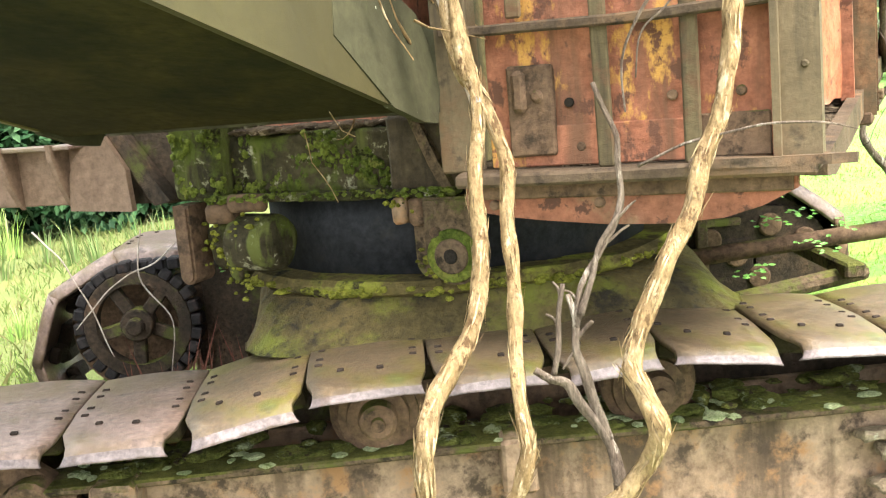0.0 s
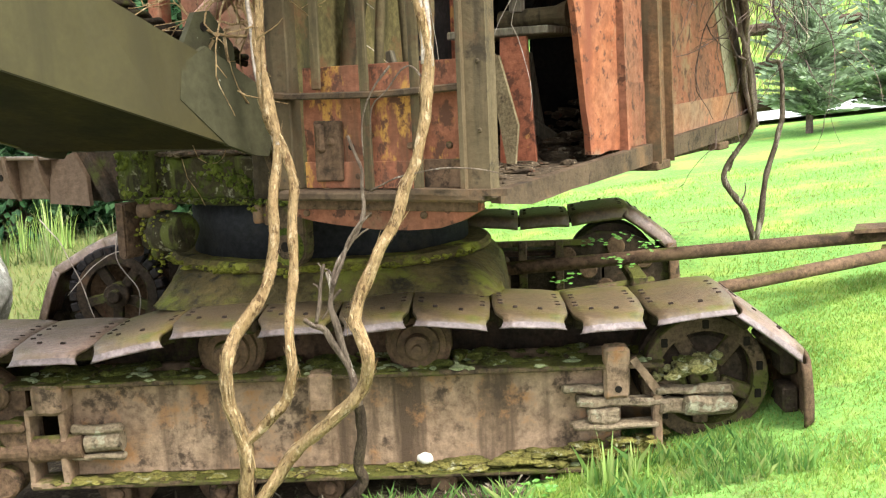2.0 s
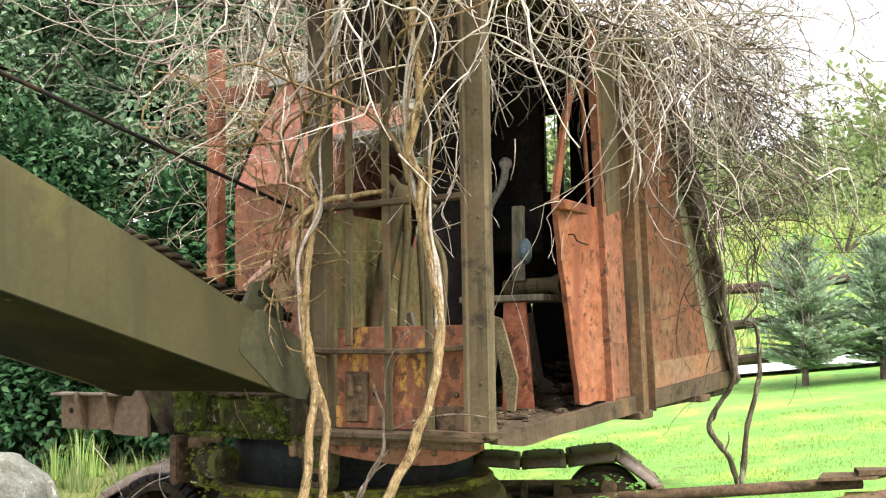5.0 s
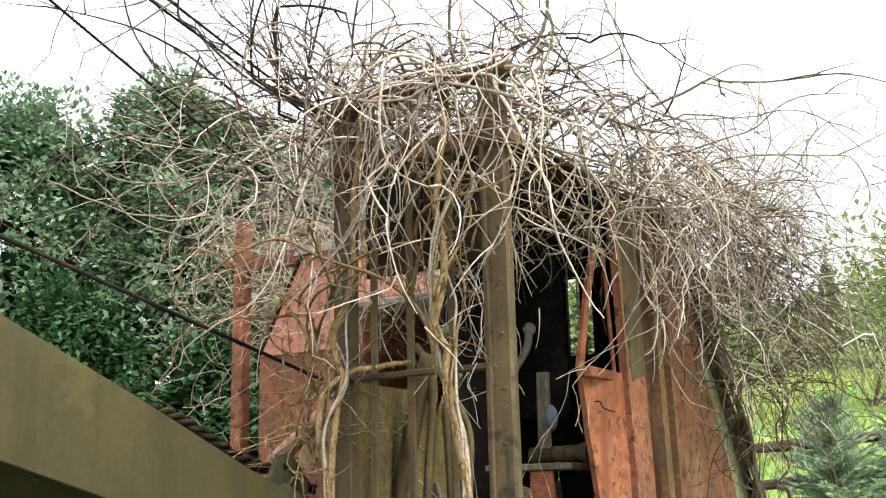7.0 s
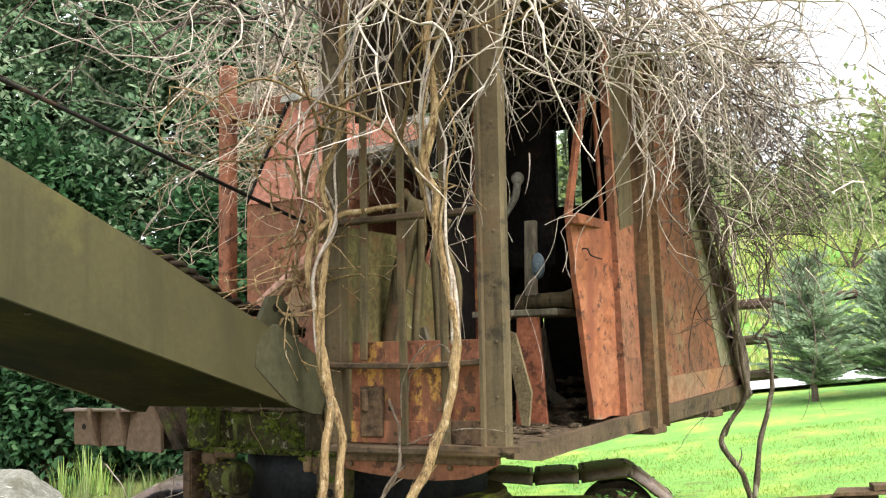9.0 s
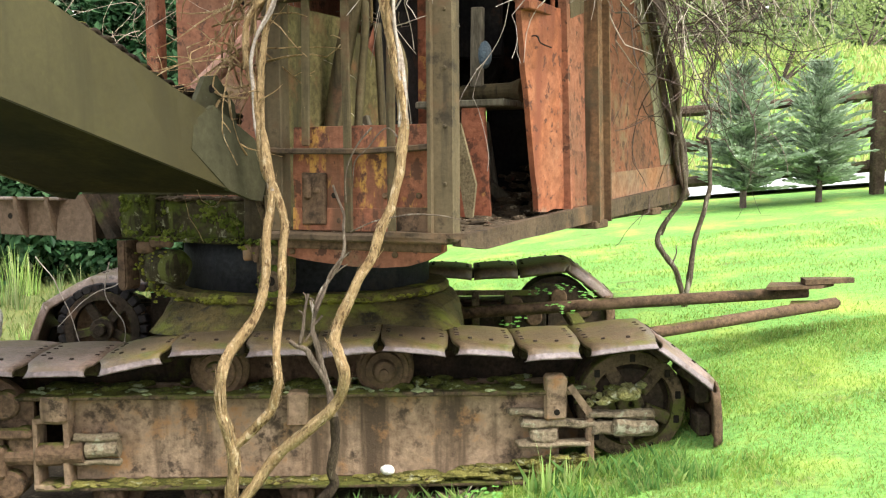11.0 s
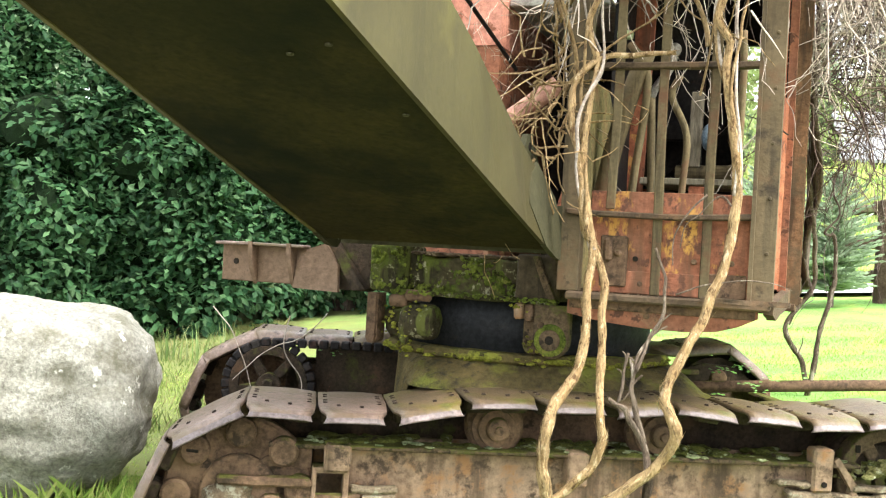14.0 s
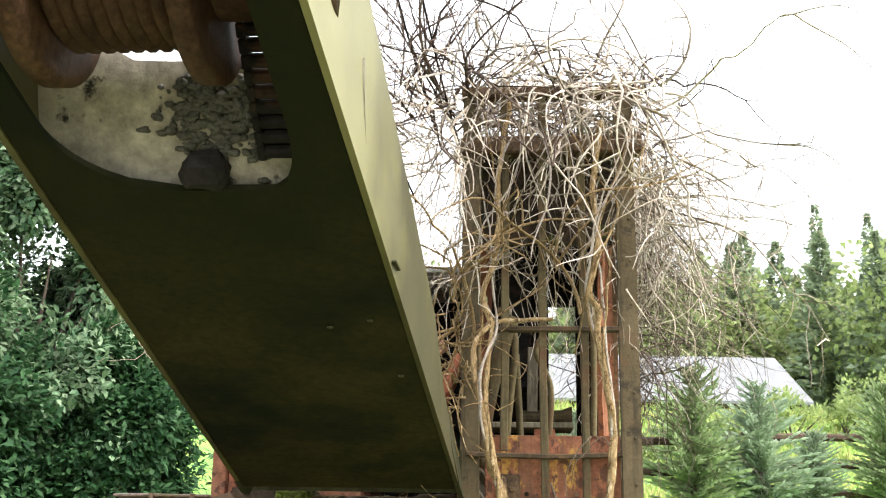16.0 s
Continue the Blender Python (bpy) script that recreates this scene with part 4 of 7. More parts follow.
fp = upper("front_panel", bm, PANEL, None, "flaking red steel panel with yellow patches")
bm = mesh()
box(bm, 0.50, 1.20, -1.197, -1.186, 1.245, 1.345, 0.003)
upper("lower_strip", bm, PANEL, fp, "flaking red lower strip")
bm = mesh()
box(bm, 1.03, 1.195, -1.206, -1.1975, 1.25, 1.352, 0.003)
upper("patch_plate", bm, RUST, fp, "brown rusted patch plate")
bm = mesh()
box(bm, 0.56, 0.68, -1.215, -1.186, 1.27, 1.50, 0.006)
box(bm, 0.575, 0.615, -1.235, -1.21, 1.38, 1.49, 0.012)
disc(bm, (0.64, -1.21, 1.42), (0, -1, 0), 0.018, 0.016, 10)
worn(bm, 0.004)
upper("hinge_plate", bm, RUST, fp, "rusty hinge plate with bolts")
for x, z in ((0.80, 1.44), (0.97, 1.40), (1.13, 1.40), (0.74, 1.29)):
    bm = mesh()
    disc(bm, (x, -1.186, z), (0, -1, 0), 0.013, 0.014, 10, 0.004)
    upper("bolt", bm, RUST, fp)
bm = mesh()
disc(bm, (0.715, -1.19, 1.40), (0, -1, 0), 0.012, 0.008, 12, 0.001)
upper("bolt_hole", bm, HOLE, fp)
beam("cross_rail", CHANNEL, 0.40, 1.21, -1.255, -1.20, 1.588, 1.614, "bent rusty cross rail", -0.012, 2)
beam("cross_rail", CHANNEL, 0.44, 1.21, -1.255, -1.20, 2.24, 2.268, "rusty cross rail", 0.0, 2)
for x, z0, lean in ((0.60, 1.615, 0.006), (0.81, 1.24, -0.006), (1.02, 1.24, 0.004)):
    beam("window_bar", GREENBAR, x - 0.021, x + 0.021, -1.236, -1.224, z0, 3.58, "algae-stained flat steel bar", lean, 0)
    beam("window_bar", GREENBAR, x - 0.021, x - 0.011, -1.224, -1.19, max(z0, 1.71), 3.3, "algae-stained flat steel bar", lean, 0)
bm = mesh()
box(bm, 0.36, 1.36, -1.26, -1.14, 3.24, 3.34, 0.01)
upper("roof_header", bm, RUST, None, "rusty header over the cab window")
bm = mesh()
box(bm, 0.36, 1.36, -1.25, -1.15, 3.58, 3.64, 0.01)
upper("roof_header", bm, RUST, None, "rusty top cross bar")
bm = mesh()
box(bm, 0.36, 1.36, 0.30, 1.25, 3.345, 3.385, 0.01)
upper("cab_roof", bm, RUST, None, "rusted cab roof buried under vines")
bm = mesh()
box(bm, 0.38, 1.28, -0.85, 0.296, 3.345, 3.375, 0.006)
worn(bm, 0.006)
upper("cab_roof", bm, DARKRUST, None, "dark rusted front roof sheet")
bm = mesh()
box(bm, 0.47, 1.2, -1.10, -1.08, 2.75, 3.24, 0.004)
upper("visor_panel", bm, DARKRUST, None, "dark rusty sheet hanging under the roof")

# cab side
bm = mesh()
prism(bm, [(0.78, 1.27), (2.74, 1.36), (2.45, 1.72), (1.75, 2.55), (1.22, 3.34), (0.66, 3.34)], 1.255, 1.27, 0)
ss = upper("side_sheet", bm, ORANGE_RUST, None, "rust-streaked orange side sheet")
bm = mesh()
prism(bm, [(0.79, 1.275), (2.735, 1.362), (2.62, 1.52), (0.785, 1.47)], 1.271, 1.277, 0)
upper("lower_strip", bm, surf("grey_orange_sheet", (0.27, 0.125, 0.065), (0.20, 0.13, 0.085), 3, 0.75, 0.3, spots=((0.33, 0.13, 0.07), 6, 0.55, 0.65)), ss, "grey-orange lower strip")
bm = mesh()
prism(bm, [(2.26, 1.95), (2.60, 1.53), (2.20, 1.52), (2.02, 1.85), (1.50, 2.62), (1.72, 2.62)], 1.271, 1.275, 0)
upper("pale_stripe", bm, surf("grey_primer", (0.24, 0.21, 0.14), (0.30, 0.26, 0.17), 5, 0.8, 0.3, spots=((0.28, 0.12, 0.06), 9, 0.58, 0.64)), ss, "bare grey strip along the slanted edge")
bm = mesh()
prism(bm, [(2.70, 1.30), (2.86, 1.30), (2.80, 1.42), (1.86, 2.56), (1.32, 3.40), (1.2, 3.40), (1.75, 2.52)], 1.16, 1.29, 0)
upper("rear_stanchion", bm, RUST, None, "rusty slanted rear stanchion")
bm = mesh()
prism(bm, [(1.272, 0.57), (1.355, 0.57), (1.355, 0.585), (1.315, 0.585), (1.315, 0.775), (1.355, 0.775), (1.355, 0.79), (1.272, 0.79)], 1.20, 3.34, 2)
for v in bm.verts:
    v.co.y -= 0.055 * (v.co.z - 1.2)
upper("side_post", bm, surf("rust_brown_post", (0.15, 0.085, 0.048), (0.20, 0.115, 0.062), 4, 0.8, 0.35, spots=((0.10, 0.08, 0.05), 3, 0.5, 0.65), streak=((0.07, 0.045, 0.028), 12, 0.52, 0.66)), None, "brown steel channel post")
bm = mesh()
prism(bm, [(0.25, 1.28), (0.57, 1.28), (0.45, 3.34), (0.10, 3.34)], 1.25, 1.275, 0)
prism(bm, [(0.25, 1.28), (0.28, 1.28), (0.13, 3.34), (0.10, 3.34)], 1.275, 1.295, 0)
dj = upper("door_jamb", bm, ORANGE_RUST, None, "flaking orange door jamb")
bm = mesh()
prism(bm, [(0.285, 1.30), (0.56, 1.30), (0.545, 1.60), (0.27, 1.60)], 1.276, 1.28, 0)
upper("patch_plate", bm, ORANGE_RUST, dj, "rust-orange patch")
bm = mesh()
prism(bm, [(0.285, 2.30), (0.505, 2.36), (0.45, 3.335), (0.135, 3.335)], 1.276, 1.279, 0)
upper("bare_strip", bm, POST, dj, "upper jamb bare of paint, brown and weathered")


def door():
    bm = mesh()
    A, B, C, D = Vector((1.19, 0.0, 1.285)), Vector((1.248, 0.30, 1.29)), Vector((1.248, 0.17, 2.34)), Vector((1.175, -0.205, 2.31))
    n = (B - A).cross(D - A).normalized()
    off = n * 0.016
    grid = {}
    for side in (0, 1):
        for i in range(5):
            for j in range(11):
                u, v = i / 4, j / 10
                p = A.lerp(B, u).lerp(D.lerp(C, u), v) + (off if side else -off)
                p += n * 0.012 * noise.noise(Vector((u * 2, v * 5, 3)))
                if j == 0:
                    p.z += 0.015 * noise.noise(Vector((u * 7, 0, 0)))
                grid[side, i, j] = bm.verts.new(p)
    for i in range(4):
        for j in range(10):
            bm.faces.new((grid[0, i, j], grid[0, i + 1, j], grid[0, i + 1, j + 1], grid[0, i, j + 1]))
            bm.faces.new((grid[1, i, j], grid[1, i, j + 1], grid[1, i + 1, j + 1], grid[1, i + 1, j]))
    for i in range(4):
        for j in (0, 10):
            bm.faces.new((grid[0, i, j], grid[1, i, j], grid[1, i + 1, j], grid[0, i + 1, j]))
    for j in range(10):
        for i in (0, 4):
            bm.faces.new((grid[0, i, j], grid[0, i, j + 1], grid[1, i, j + 1], grid[1, i, j]))
    bmesh.ops.recalc_face_normals(bm, faces=bm.faces[:])
    return upper("cab_door", bm, ORANGE, None, "faded orange steel door standing ajar")
cd = door()
bm = mesh()
box(bm, 1.165, 1.247, -0.22, 0.15, 2.29, 2.345, 0.006)
upper("window_sill", bm, ORANGE, cd)
bm = mesh()
tube(bm, [(1.18, -0.21, 2.33), (1.20, -0.10, 2.75), (1.22, -0.03, 3.0)], 0.024, 6)
tube(bm, [(1.235, 0.13, 2.33), (1.235, 0.06, 3.0)], 0.012, 6)
tube(bm, [(1.22, -0.03, 3.0), (1.235, 0.06, 3.0)], 0.018, 6)
upper("window_frame", bm, ORANGE, cd, "orange window frame without glass")
bm = mesh()
tube(bm, smooth_path([(1.20, -0.10, 2.17), (1.235, -0.10, 2.17), (1.245, -0.08, 2.14), (1.255, -0.05, 2.13), (1.275, 0.0, 2.12)], 3), 0.004, 6)
upper("handle", bm, DARK, cd, "dark bent door handle")

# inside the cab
# near-black walls: the cab's inner shade is put into their colour
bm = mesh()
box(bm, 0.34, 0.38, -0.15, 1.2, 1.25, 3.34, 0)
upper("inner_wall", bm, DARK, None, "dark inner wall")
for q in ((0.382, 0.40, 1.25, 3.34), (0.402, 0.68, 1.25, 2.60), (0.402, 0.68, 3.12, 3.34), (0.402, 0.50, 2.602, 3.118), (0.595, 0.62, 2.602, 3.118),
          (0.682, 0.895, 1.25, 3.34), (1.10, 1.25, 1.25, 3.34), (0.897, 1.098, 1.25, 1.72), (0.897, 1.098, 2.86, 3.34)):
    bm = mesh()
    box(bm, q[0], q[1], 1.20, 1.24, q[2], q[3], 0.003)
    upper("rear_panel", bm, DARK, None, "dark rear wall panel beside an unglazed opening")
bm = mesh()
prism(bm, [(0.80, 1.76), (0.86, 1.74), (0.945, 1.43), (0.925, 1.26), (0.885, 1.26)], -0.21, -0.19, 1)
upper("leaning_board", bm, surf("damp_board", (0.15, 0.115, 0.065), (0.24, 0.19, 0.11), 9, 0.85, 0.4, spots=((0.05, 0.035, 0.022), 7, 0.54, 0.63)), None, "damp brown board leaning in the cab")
# added panel, not a known part: keeps sky from showing behind the levers
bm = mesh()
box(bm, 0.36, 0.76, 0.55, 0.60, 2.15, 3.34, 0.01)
upper("control_cabinet", bm, DARK, None, "added dark panel that hides the sky behind the levers")
bm = mesh()
for k in range(5):
    box(bm, 0.50, 1.02, -0.02 + k * 0.085, 0.06 + k * 0.085, 1.835, 1.872, 0.006)
upper("seat", bm, WOOD_GREY, None, "weathered grey plank seat")
bm = mesh()
prism(bm, [(0.77, 1.83), (0.90, 1.83), (0.935, 1.25), (0.75, 1.25)], 0.0, 0.02, 1)
upper("seat_leg", bm, RED, None, "red steel seat support")
bm = mesh()
prism(bm, [(0.40, 1.83), (0.5, 1.83), (0.52, 1.25), (0.38, 1.25)], 0.3, 0.33, 1)
upper("seat_leg", bm, RED)
bm = mesh()
tube(bm, [(0.66, 0.25, 1.925), (0.95, 0.25, 1.93), (1.02, 0.25, 1.93)], [0.045, 0.045, 0.07], 14)
upper("roller_tube", bm, GREENBAR, None, "moss-green tube on the seat")
bm = mesh()
box(bm, 0.69, 0.76, 0.2, 0.24, 1.97, 2.40, 0.006, pose(0, 0, 0) @ Matrix.Rotation(radians(1), 4, "Y"))
upper("lever_board", bm, WOOD_GREY, None, "upright grey board")
bm = mesh()
r = bmesh.ops.create_icosphere(bm, subdivisions=2, radius=0.045)
for v in r["verts"]:
    v.co = Vector((0.84 + v.co.x * 0.8, 0.15 + v.co.y, 2.12 + v.co.z * 1.7))
upper("bottle", bm, surf("pale_blue_plastic", (0.06, 0.09, 0.12), (0.20, 0.25, 0.29), 12, 0.5, 0.2), None, "pale blue bottle-shaped fitting", True)
bm = mesh()
tube(bm, smooth_path([(0.40, 0.44, 1.7), (0.43, 0.44, 2.2), (0.47, 0.44, 2.42), (0.56, 0.44, 2.56), (0.585, 0.44, 2.66)], 5), 0.025, 8)
PALE = surf("pale_grey_steel", (0.36, 0.33, 0.28), (0.50, 0.47, 0.42), 9, 0.5, 0.2, spots=((0.2, 0.16, 0.11), 12, 0.56, 0.64))
lv = upper("control_lever", bm, PALE, None, "grey curved control lever with a ball knob", True)
bm = mesh()
bmesh.ops.create_uvsphere(bm, u_segments=16, v_segments=10, radius=0.040)
bm.transform(pose(0.585, 0.44, 2.68))
upper("knob", bm, PALE, lv, "round ball knob", True)
for pts, r in (([(0.60, -0.8, 1.3), (0.61, -0.8, 1.75), (0.655, -0.8, 2.27), (0.56, -0.8, 2.45)], 0.020),
               ([(0.84, -0.8, 1.3), (0.845, -0.8, 1.72), (0.855, -0.8, 2.0), (0.776, -0.8, 2.19), (0.81, -0.8, 2.29)], 0.017),
               ([(1.05, -0.8, 1.3), (1.09, -0.8, 1.74), (1.10, -0.8, 2.27), (1.09, -0.8, 2.5)], 0.018),
               ([(0.70, -0.7, 1.3), (0.68, -0.7, 1.8), (0.66, -0.7, 2.2)], 0.02)):
    bm = mesh()
    tube(bm, smooth_path(pts, 5), r, 8)
    upper("control_lever", bm, GREENBAR, None, "bent steel control lever", True)
bm = mesh()
prism(bm, [(-1.15, 1.25), (-0.25, 1.25), (-0.25, 2.05), (-0.55, 2.25), (-1.15, 2.25)], 0.405, 0.42, 0)
upper("cab_side_sheet", bm, surf("yellow_green_sheet", streak=((0.05, 0.042, 0.022), 9, 0.50, 0.64), c1=(0.10, 0.084, 0.038), c2=(0.16, 0.13, 0.056), scale=4, rough=0.7, bump=0.3, spots=((0.15, 0.08, 0.04), 5, 0.54, 0.66)), None, "yellow-green sheet inside the cab")
bm = mesh()
prism(bm, [(0.26, 1.3), (0.46, 1.3), (0.50, 3.1), (0.38, 3.1)], 0.25, 0.28, 1)
upper("inner_panel", bm, RED, None, "dark red upright panel inside the cab")
bm = mesh()
tube(bm, smooth_path([(0.45, -0.8, 1.55), (0.49, -0.8, 1.85), (0.56, -0.8, 2.15), (0.64, -0.8, 2.40)], 5), 0.045, 12)
upper("exhaust_pipe", bm, GREENBAR, None, "thick algae-green pipe", True)
bm = mesh()
tube(bm, smooth_path([(0.02, 0.0, 1.45), (0.16, 0.0, 1.95), (0.30, 0.0, 2.3)], 5), 0.05, 12)
upper("exhaust_pipe", bm, RED, None, "thick red pipe", True)
bm = mesh()
for k in range(9):
    a = Vector((rnd.uniform(0.5, 0.75), rnd.uniform(-0.5, 0.1), 1.27))
    box(bm, -0.02, 0.02, -0.02, 0.02, 0, rnd.uniform(0.3, 0.55), 0.004, Matrix.Translation(a) @ Euler((rnd.uniform(-0.5, 0.5), rnd.uniform(-0.9, 0.2), 0)).to_matrix().to_4x4())
for k in range(3):
    a = Vector((rnd.uniform(0.55, 0.80), rnd.uniform(0.35, 0.9), 1.30))
    box(bm, -0.035, 0.035, -0.012, 0.012, 0, rnd.uniform(0.3, 0.6), 0.004, Matrix.Translation(a) @ Euler((rnd.uniform(-0.5, 0.5), rnd.uniform(-0.9, 0.5), 0)).to_matrix().to_4x4())
tagged(upper("broken_timber", bm, WOOD_GREY, None, "broken grey boards inside the cab"), kind="stuff")
bm = mesh()
disc(bm, (0.32, 0.9, 2.2), (0, -1, 0), 0.32, 0.1, 30)
disc(bm, (0.32, 0.8, 2.2), (0, -1, 0), 0.12, 0.1, 20)
upper("gear_wheel", bm, DARK, None, "dark gear wheel inside the house")
bm = mesh()
box(bm, 0.40, 0.48, -0.36, -0.31, 2.575, 2.62, 0.008)
upper("latch", bm, LICHEN)

# machinery housing beyond the boom
bm = mesh()
prism(bm, [(-0.97, 1.25), (-0.97, 2.58), (-0.30, 2.58), (-0.30, 1.25)], -0.2, 1.8, 1)
mh = upper("machinery_housing", bm, ORANGE_RUST, None, "rusted orange sheet-metal machinery housing")
bm = mesh()
prism(bm, [(-0.975, 2.584), (-0.63, 3.18), (-0.295, 3.18), (-0.295, 2.584)], -0.21, 1.8, 1)
upper("upper_panel", bm, surf("faded_pink_paint", (0.50, 0.23, 0.17), (0.42, 0.17, 0.12), 3, 0.75, 0.3, spots=((0.2, 0.08, 0.05), 10, 0.58, 0.63), streak=((0.30, 0.12, 0.08), 7, 0.53, 0.66)), mh, "faded pink-red upper panel")
bm = mesh()
prism(bm, [(-0.68, 3.184), (-0.66, 3.22), (-0.27, 3.25), (-0.27, 3.184)], -0.24, 1.8, 1)
upper("housing_roof", bm, surf("grey_roofing", (0.26, 0.25, 0.23), (0.34, 0.33, 0.3), 6, 0.8, 0.3), mh, "grey roofing sheet")
bm = mesh()
tube(bm, [(-0.965, -0.205, 2.59), (-0.635, -0.215, 3.18)], 0.012, 6)
upper("roof_cable", bm, DARK, mh, "dark edge strip")
bm = mesh()
box(bm, -0.29, 0.30, -0.1, 1.2, 2.83, 2.87, 0.006)
upper("tunnel_roof", bm, bpy.data.materials["grey_roofing"], mh, "grey roof sheet over a dark opening")
# sheet added across the opening, its inner shade put into the near-black
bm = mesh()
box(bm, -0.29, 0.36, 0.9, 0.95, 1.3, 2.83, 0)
upper("tunnel_back", bm, DARK, mh, "near-black sheet standing for the opening's inner shade")
bm = mesh()
box(bm, -1.255, -1.165, -0.15, -0.06, 1.245, 3.52, 0.008)
rp = upper("stanchion", bm, ORANGE_RUST, None, "red steel stanchion with a bracket arm")
bm = mesh()
box(bm, -1.163, -0.60, -0.14, -0.07, 3.16, 3.26, 0.008)
box(bm, -1.34, -1.257, -0.14, -0.08, 3.20, 3.25, 0.008)
upper("arm", bm, ORANGE_RUST, rp)
bm = mesh()
box(bm, -1.31, -1.21, 0.30, 0.39, 1.245, 2.6, 0.008)
upper("stanchion", bm, RED, None, "red steel stanchion")

# ---- boom ----
def boom_x(y, s):
    return 0.386 + 0.048 * (y + 1.4) if s > 0 else -0.733 - 0.014 * (y + 1.4)
def boom_zb(y):
    return 1.405 - 0.295 * (y + 1.4)
def boom_zt(y):
    return 1.70 - 0.405 * (y + 1.4)


def sheet(bm, quads, thick, n):
    """Plates through rows of two edges, thickened along n."""
    n = Vector(n)
    rows = [[bm.verts.new(Vector(p) + n * t) for p in q for t in (0, thick)] for q in quads]
    for a, b in zip(rows, rows[1:]):
        for i, j in ((0, 2), (2, 3), (3, 1), (1, 0)):
            bm.faces.new((a[i], a[j], b[j], b[i]))
    bm.faces.new((rows[0][0], rows[0][1], rows[0][3], rows[0][2]))
    bm.faces.new((rows[-1][0], rows[-1][2], rows[-1][3], rows[-1][1]))
    bmesh.ops.recalc_face_normals(bm, faces=bm.faces[:])


# paint pales up the boom: bleaching, plus sky sheen put into the colour
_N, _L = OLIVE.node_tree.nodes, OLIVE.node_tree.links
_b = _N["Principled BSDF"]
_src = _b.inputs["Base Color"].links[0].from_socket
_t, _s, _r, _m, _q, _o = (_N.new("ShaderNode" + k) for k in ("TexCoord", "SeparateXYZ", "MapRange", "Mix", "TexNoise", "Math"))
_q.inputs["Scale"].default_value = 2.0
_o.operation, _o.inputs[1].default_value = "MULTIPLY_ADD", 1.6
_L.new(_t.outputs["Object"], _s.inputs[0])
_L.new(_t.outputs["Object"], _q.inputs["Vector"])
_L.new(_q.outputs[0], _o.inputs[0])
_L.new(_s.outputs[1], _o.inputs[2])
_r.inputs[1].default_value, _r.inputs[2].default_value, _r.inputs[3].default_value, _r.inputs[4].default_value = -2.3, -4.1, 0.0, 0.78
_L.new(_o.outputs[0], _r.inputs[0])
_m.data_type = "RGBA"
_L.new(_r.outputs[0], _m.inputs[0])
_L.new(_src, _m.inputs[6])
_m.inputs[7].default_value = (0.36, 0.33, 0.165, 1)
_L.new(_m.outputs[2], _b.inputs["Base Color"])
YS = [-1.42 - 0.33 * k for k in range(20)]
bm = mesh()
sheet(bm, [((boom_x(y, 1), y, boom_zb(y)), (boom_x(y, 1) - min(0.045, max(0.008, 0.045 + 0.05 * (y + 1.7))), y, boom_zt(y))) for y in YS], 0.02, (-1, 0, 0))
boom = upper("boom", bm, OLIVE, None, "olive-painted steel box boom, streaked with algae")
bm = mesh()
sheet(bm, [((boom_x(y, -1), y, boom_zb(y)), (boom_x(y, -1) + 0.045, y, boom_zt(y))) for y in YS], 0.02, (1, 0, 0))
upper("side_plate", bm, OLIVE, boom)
# the near-black patches carry shade as well as stains
UNDER = surf("stained_shaded_boom_bottom", (0.026, 0.0215, 0.0085), (0.046, 0.036, 0.0125), 1.6, 0.8, 0.15, spots=((0.046, 0.031, 0.012), 1.0, 0.55, 0.72), spots2=((0.007, 0.0085, 0.005), 0.9, 0.47, 0.62), fine=20, spec=0.08)

# algae, and shade put into the colour: blackened up the boom
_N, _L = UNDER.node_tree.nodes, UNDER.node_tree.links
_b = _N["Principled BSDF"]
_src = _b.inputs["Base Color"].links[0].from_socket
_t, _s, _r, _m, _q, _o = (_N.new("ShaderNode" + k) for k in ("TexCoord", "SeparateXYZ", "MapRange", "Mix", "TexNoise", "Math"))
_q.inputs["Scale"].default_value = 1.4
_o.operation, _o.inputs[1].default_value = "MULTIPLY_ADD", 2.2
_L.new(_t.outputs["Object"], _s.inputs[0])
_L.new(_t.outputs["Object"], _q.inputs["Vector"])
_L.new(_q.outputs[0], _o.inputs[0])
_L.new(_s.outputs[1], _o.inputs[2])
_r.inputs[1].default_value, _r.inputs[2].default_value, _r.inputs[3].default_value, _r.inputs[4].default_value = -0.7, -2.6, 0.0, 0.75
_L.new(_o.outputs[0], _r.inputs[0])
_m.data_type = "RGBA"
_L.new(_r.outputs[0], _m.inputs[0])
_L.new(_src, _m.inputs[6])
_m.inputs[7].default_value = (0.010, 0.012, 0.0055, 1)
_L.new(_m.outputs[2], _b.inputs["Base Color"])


def cut(y):
    """Left and right edge of the opening in the bottom plate."""
    u = (-3.97 - y) / 0.3
    if u <= 0:
        return None
    k = math.sqrt(max(0.0, 1 - (1 - min(u, 1)) ** 2))
    return -0.26 - 0.31 * k, 0.0 + 0.09 * k


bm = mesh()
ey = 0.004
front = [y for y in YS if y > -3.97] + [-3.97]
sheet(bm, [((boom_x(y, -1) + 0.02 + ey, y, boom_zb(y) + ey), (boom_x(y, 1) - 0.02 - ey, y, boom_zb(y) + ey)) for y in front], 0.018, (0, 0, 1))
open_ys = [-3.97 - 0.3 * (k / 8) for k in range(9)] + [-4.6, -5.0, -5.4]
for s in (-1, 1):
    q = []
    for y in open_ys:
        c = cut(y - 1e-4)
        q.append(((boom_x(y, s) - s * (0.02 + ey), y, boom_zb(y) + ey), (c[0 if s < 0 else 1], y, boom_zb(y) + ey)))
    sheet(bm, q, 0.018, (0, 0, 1))
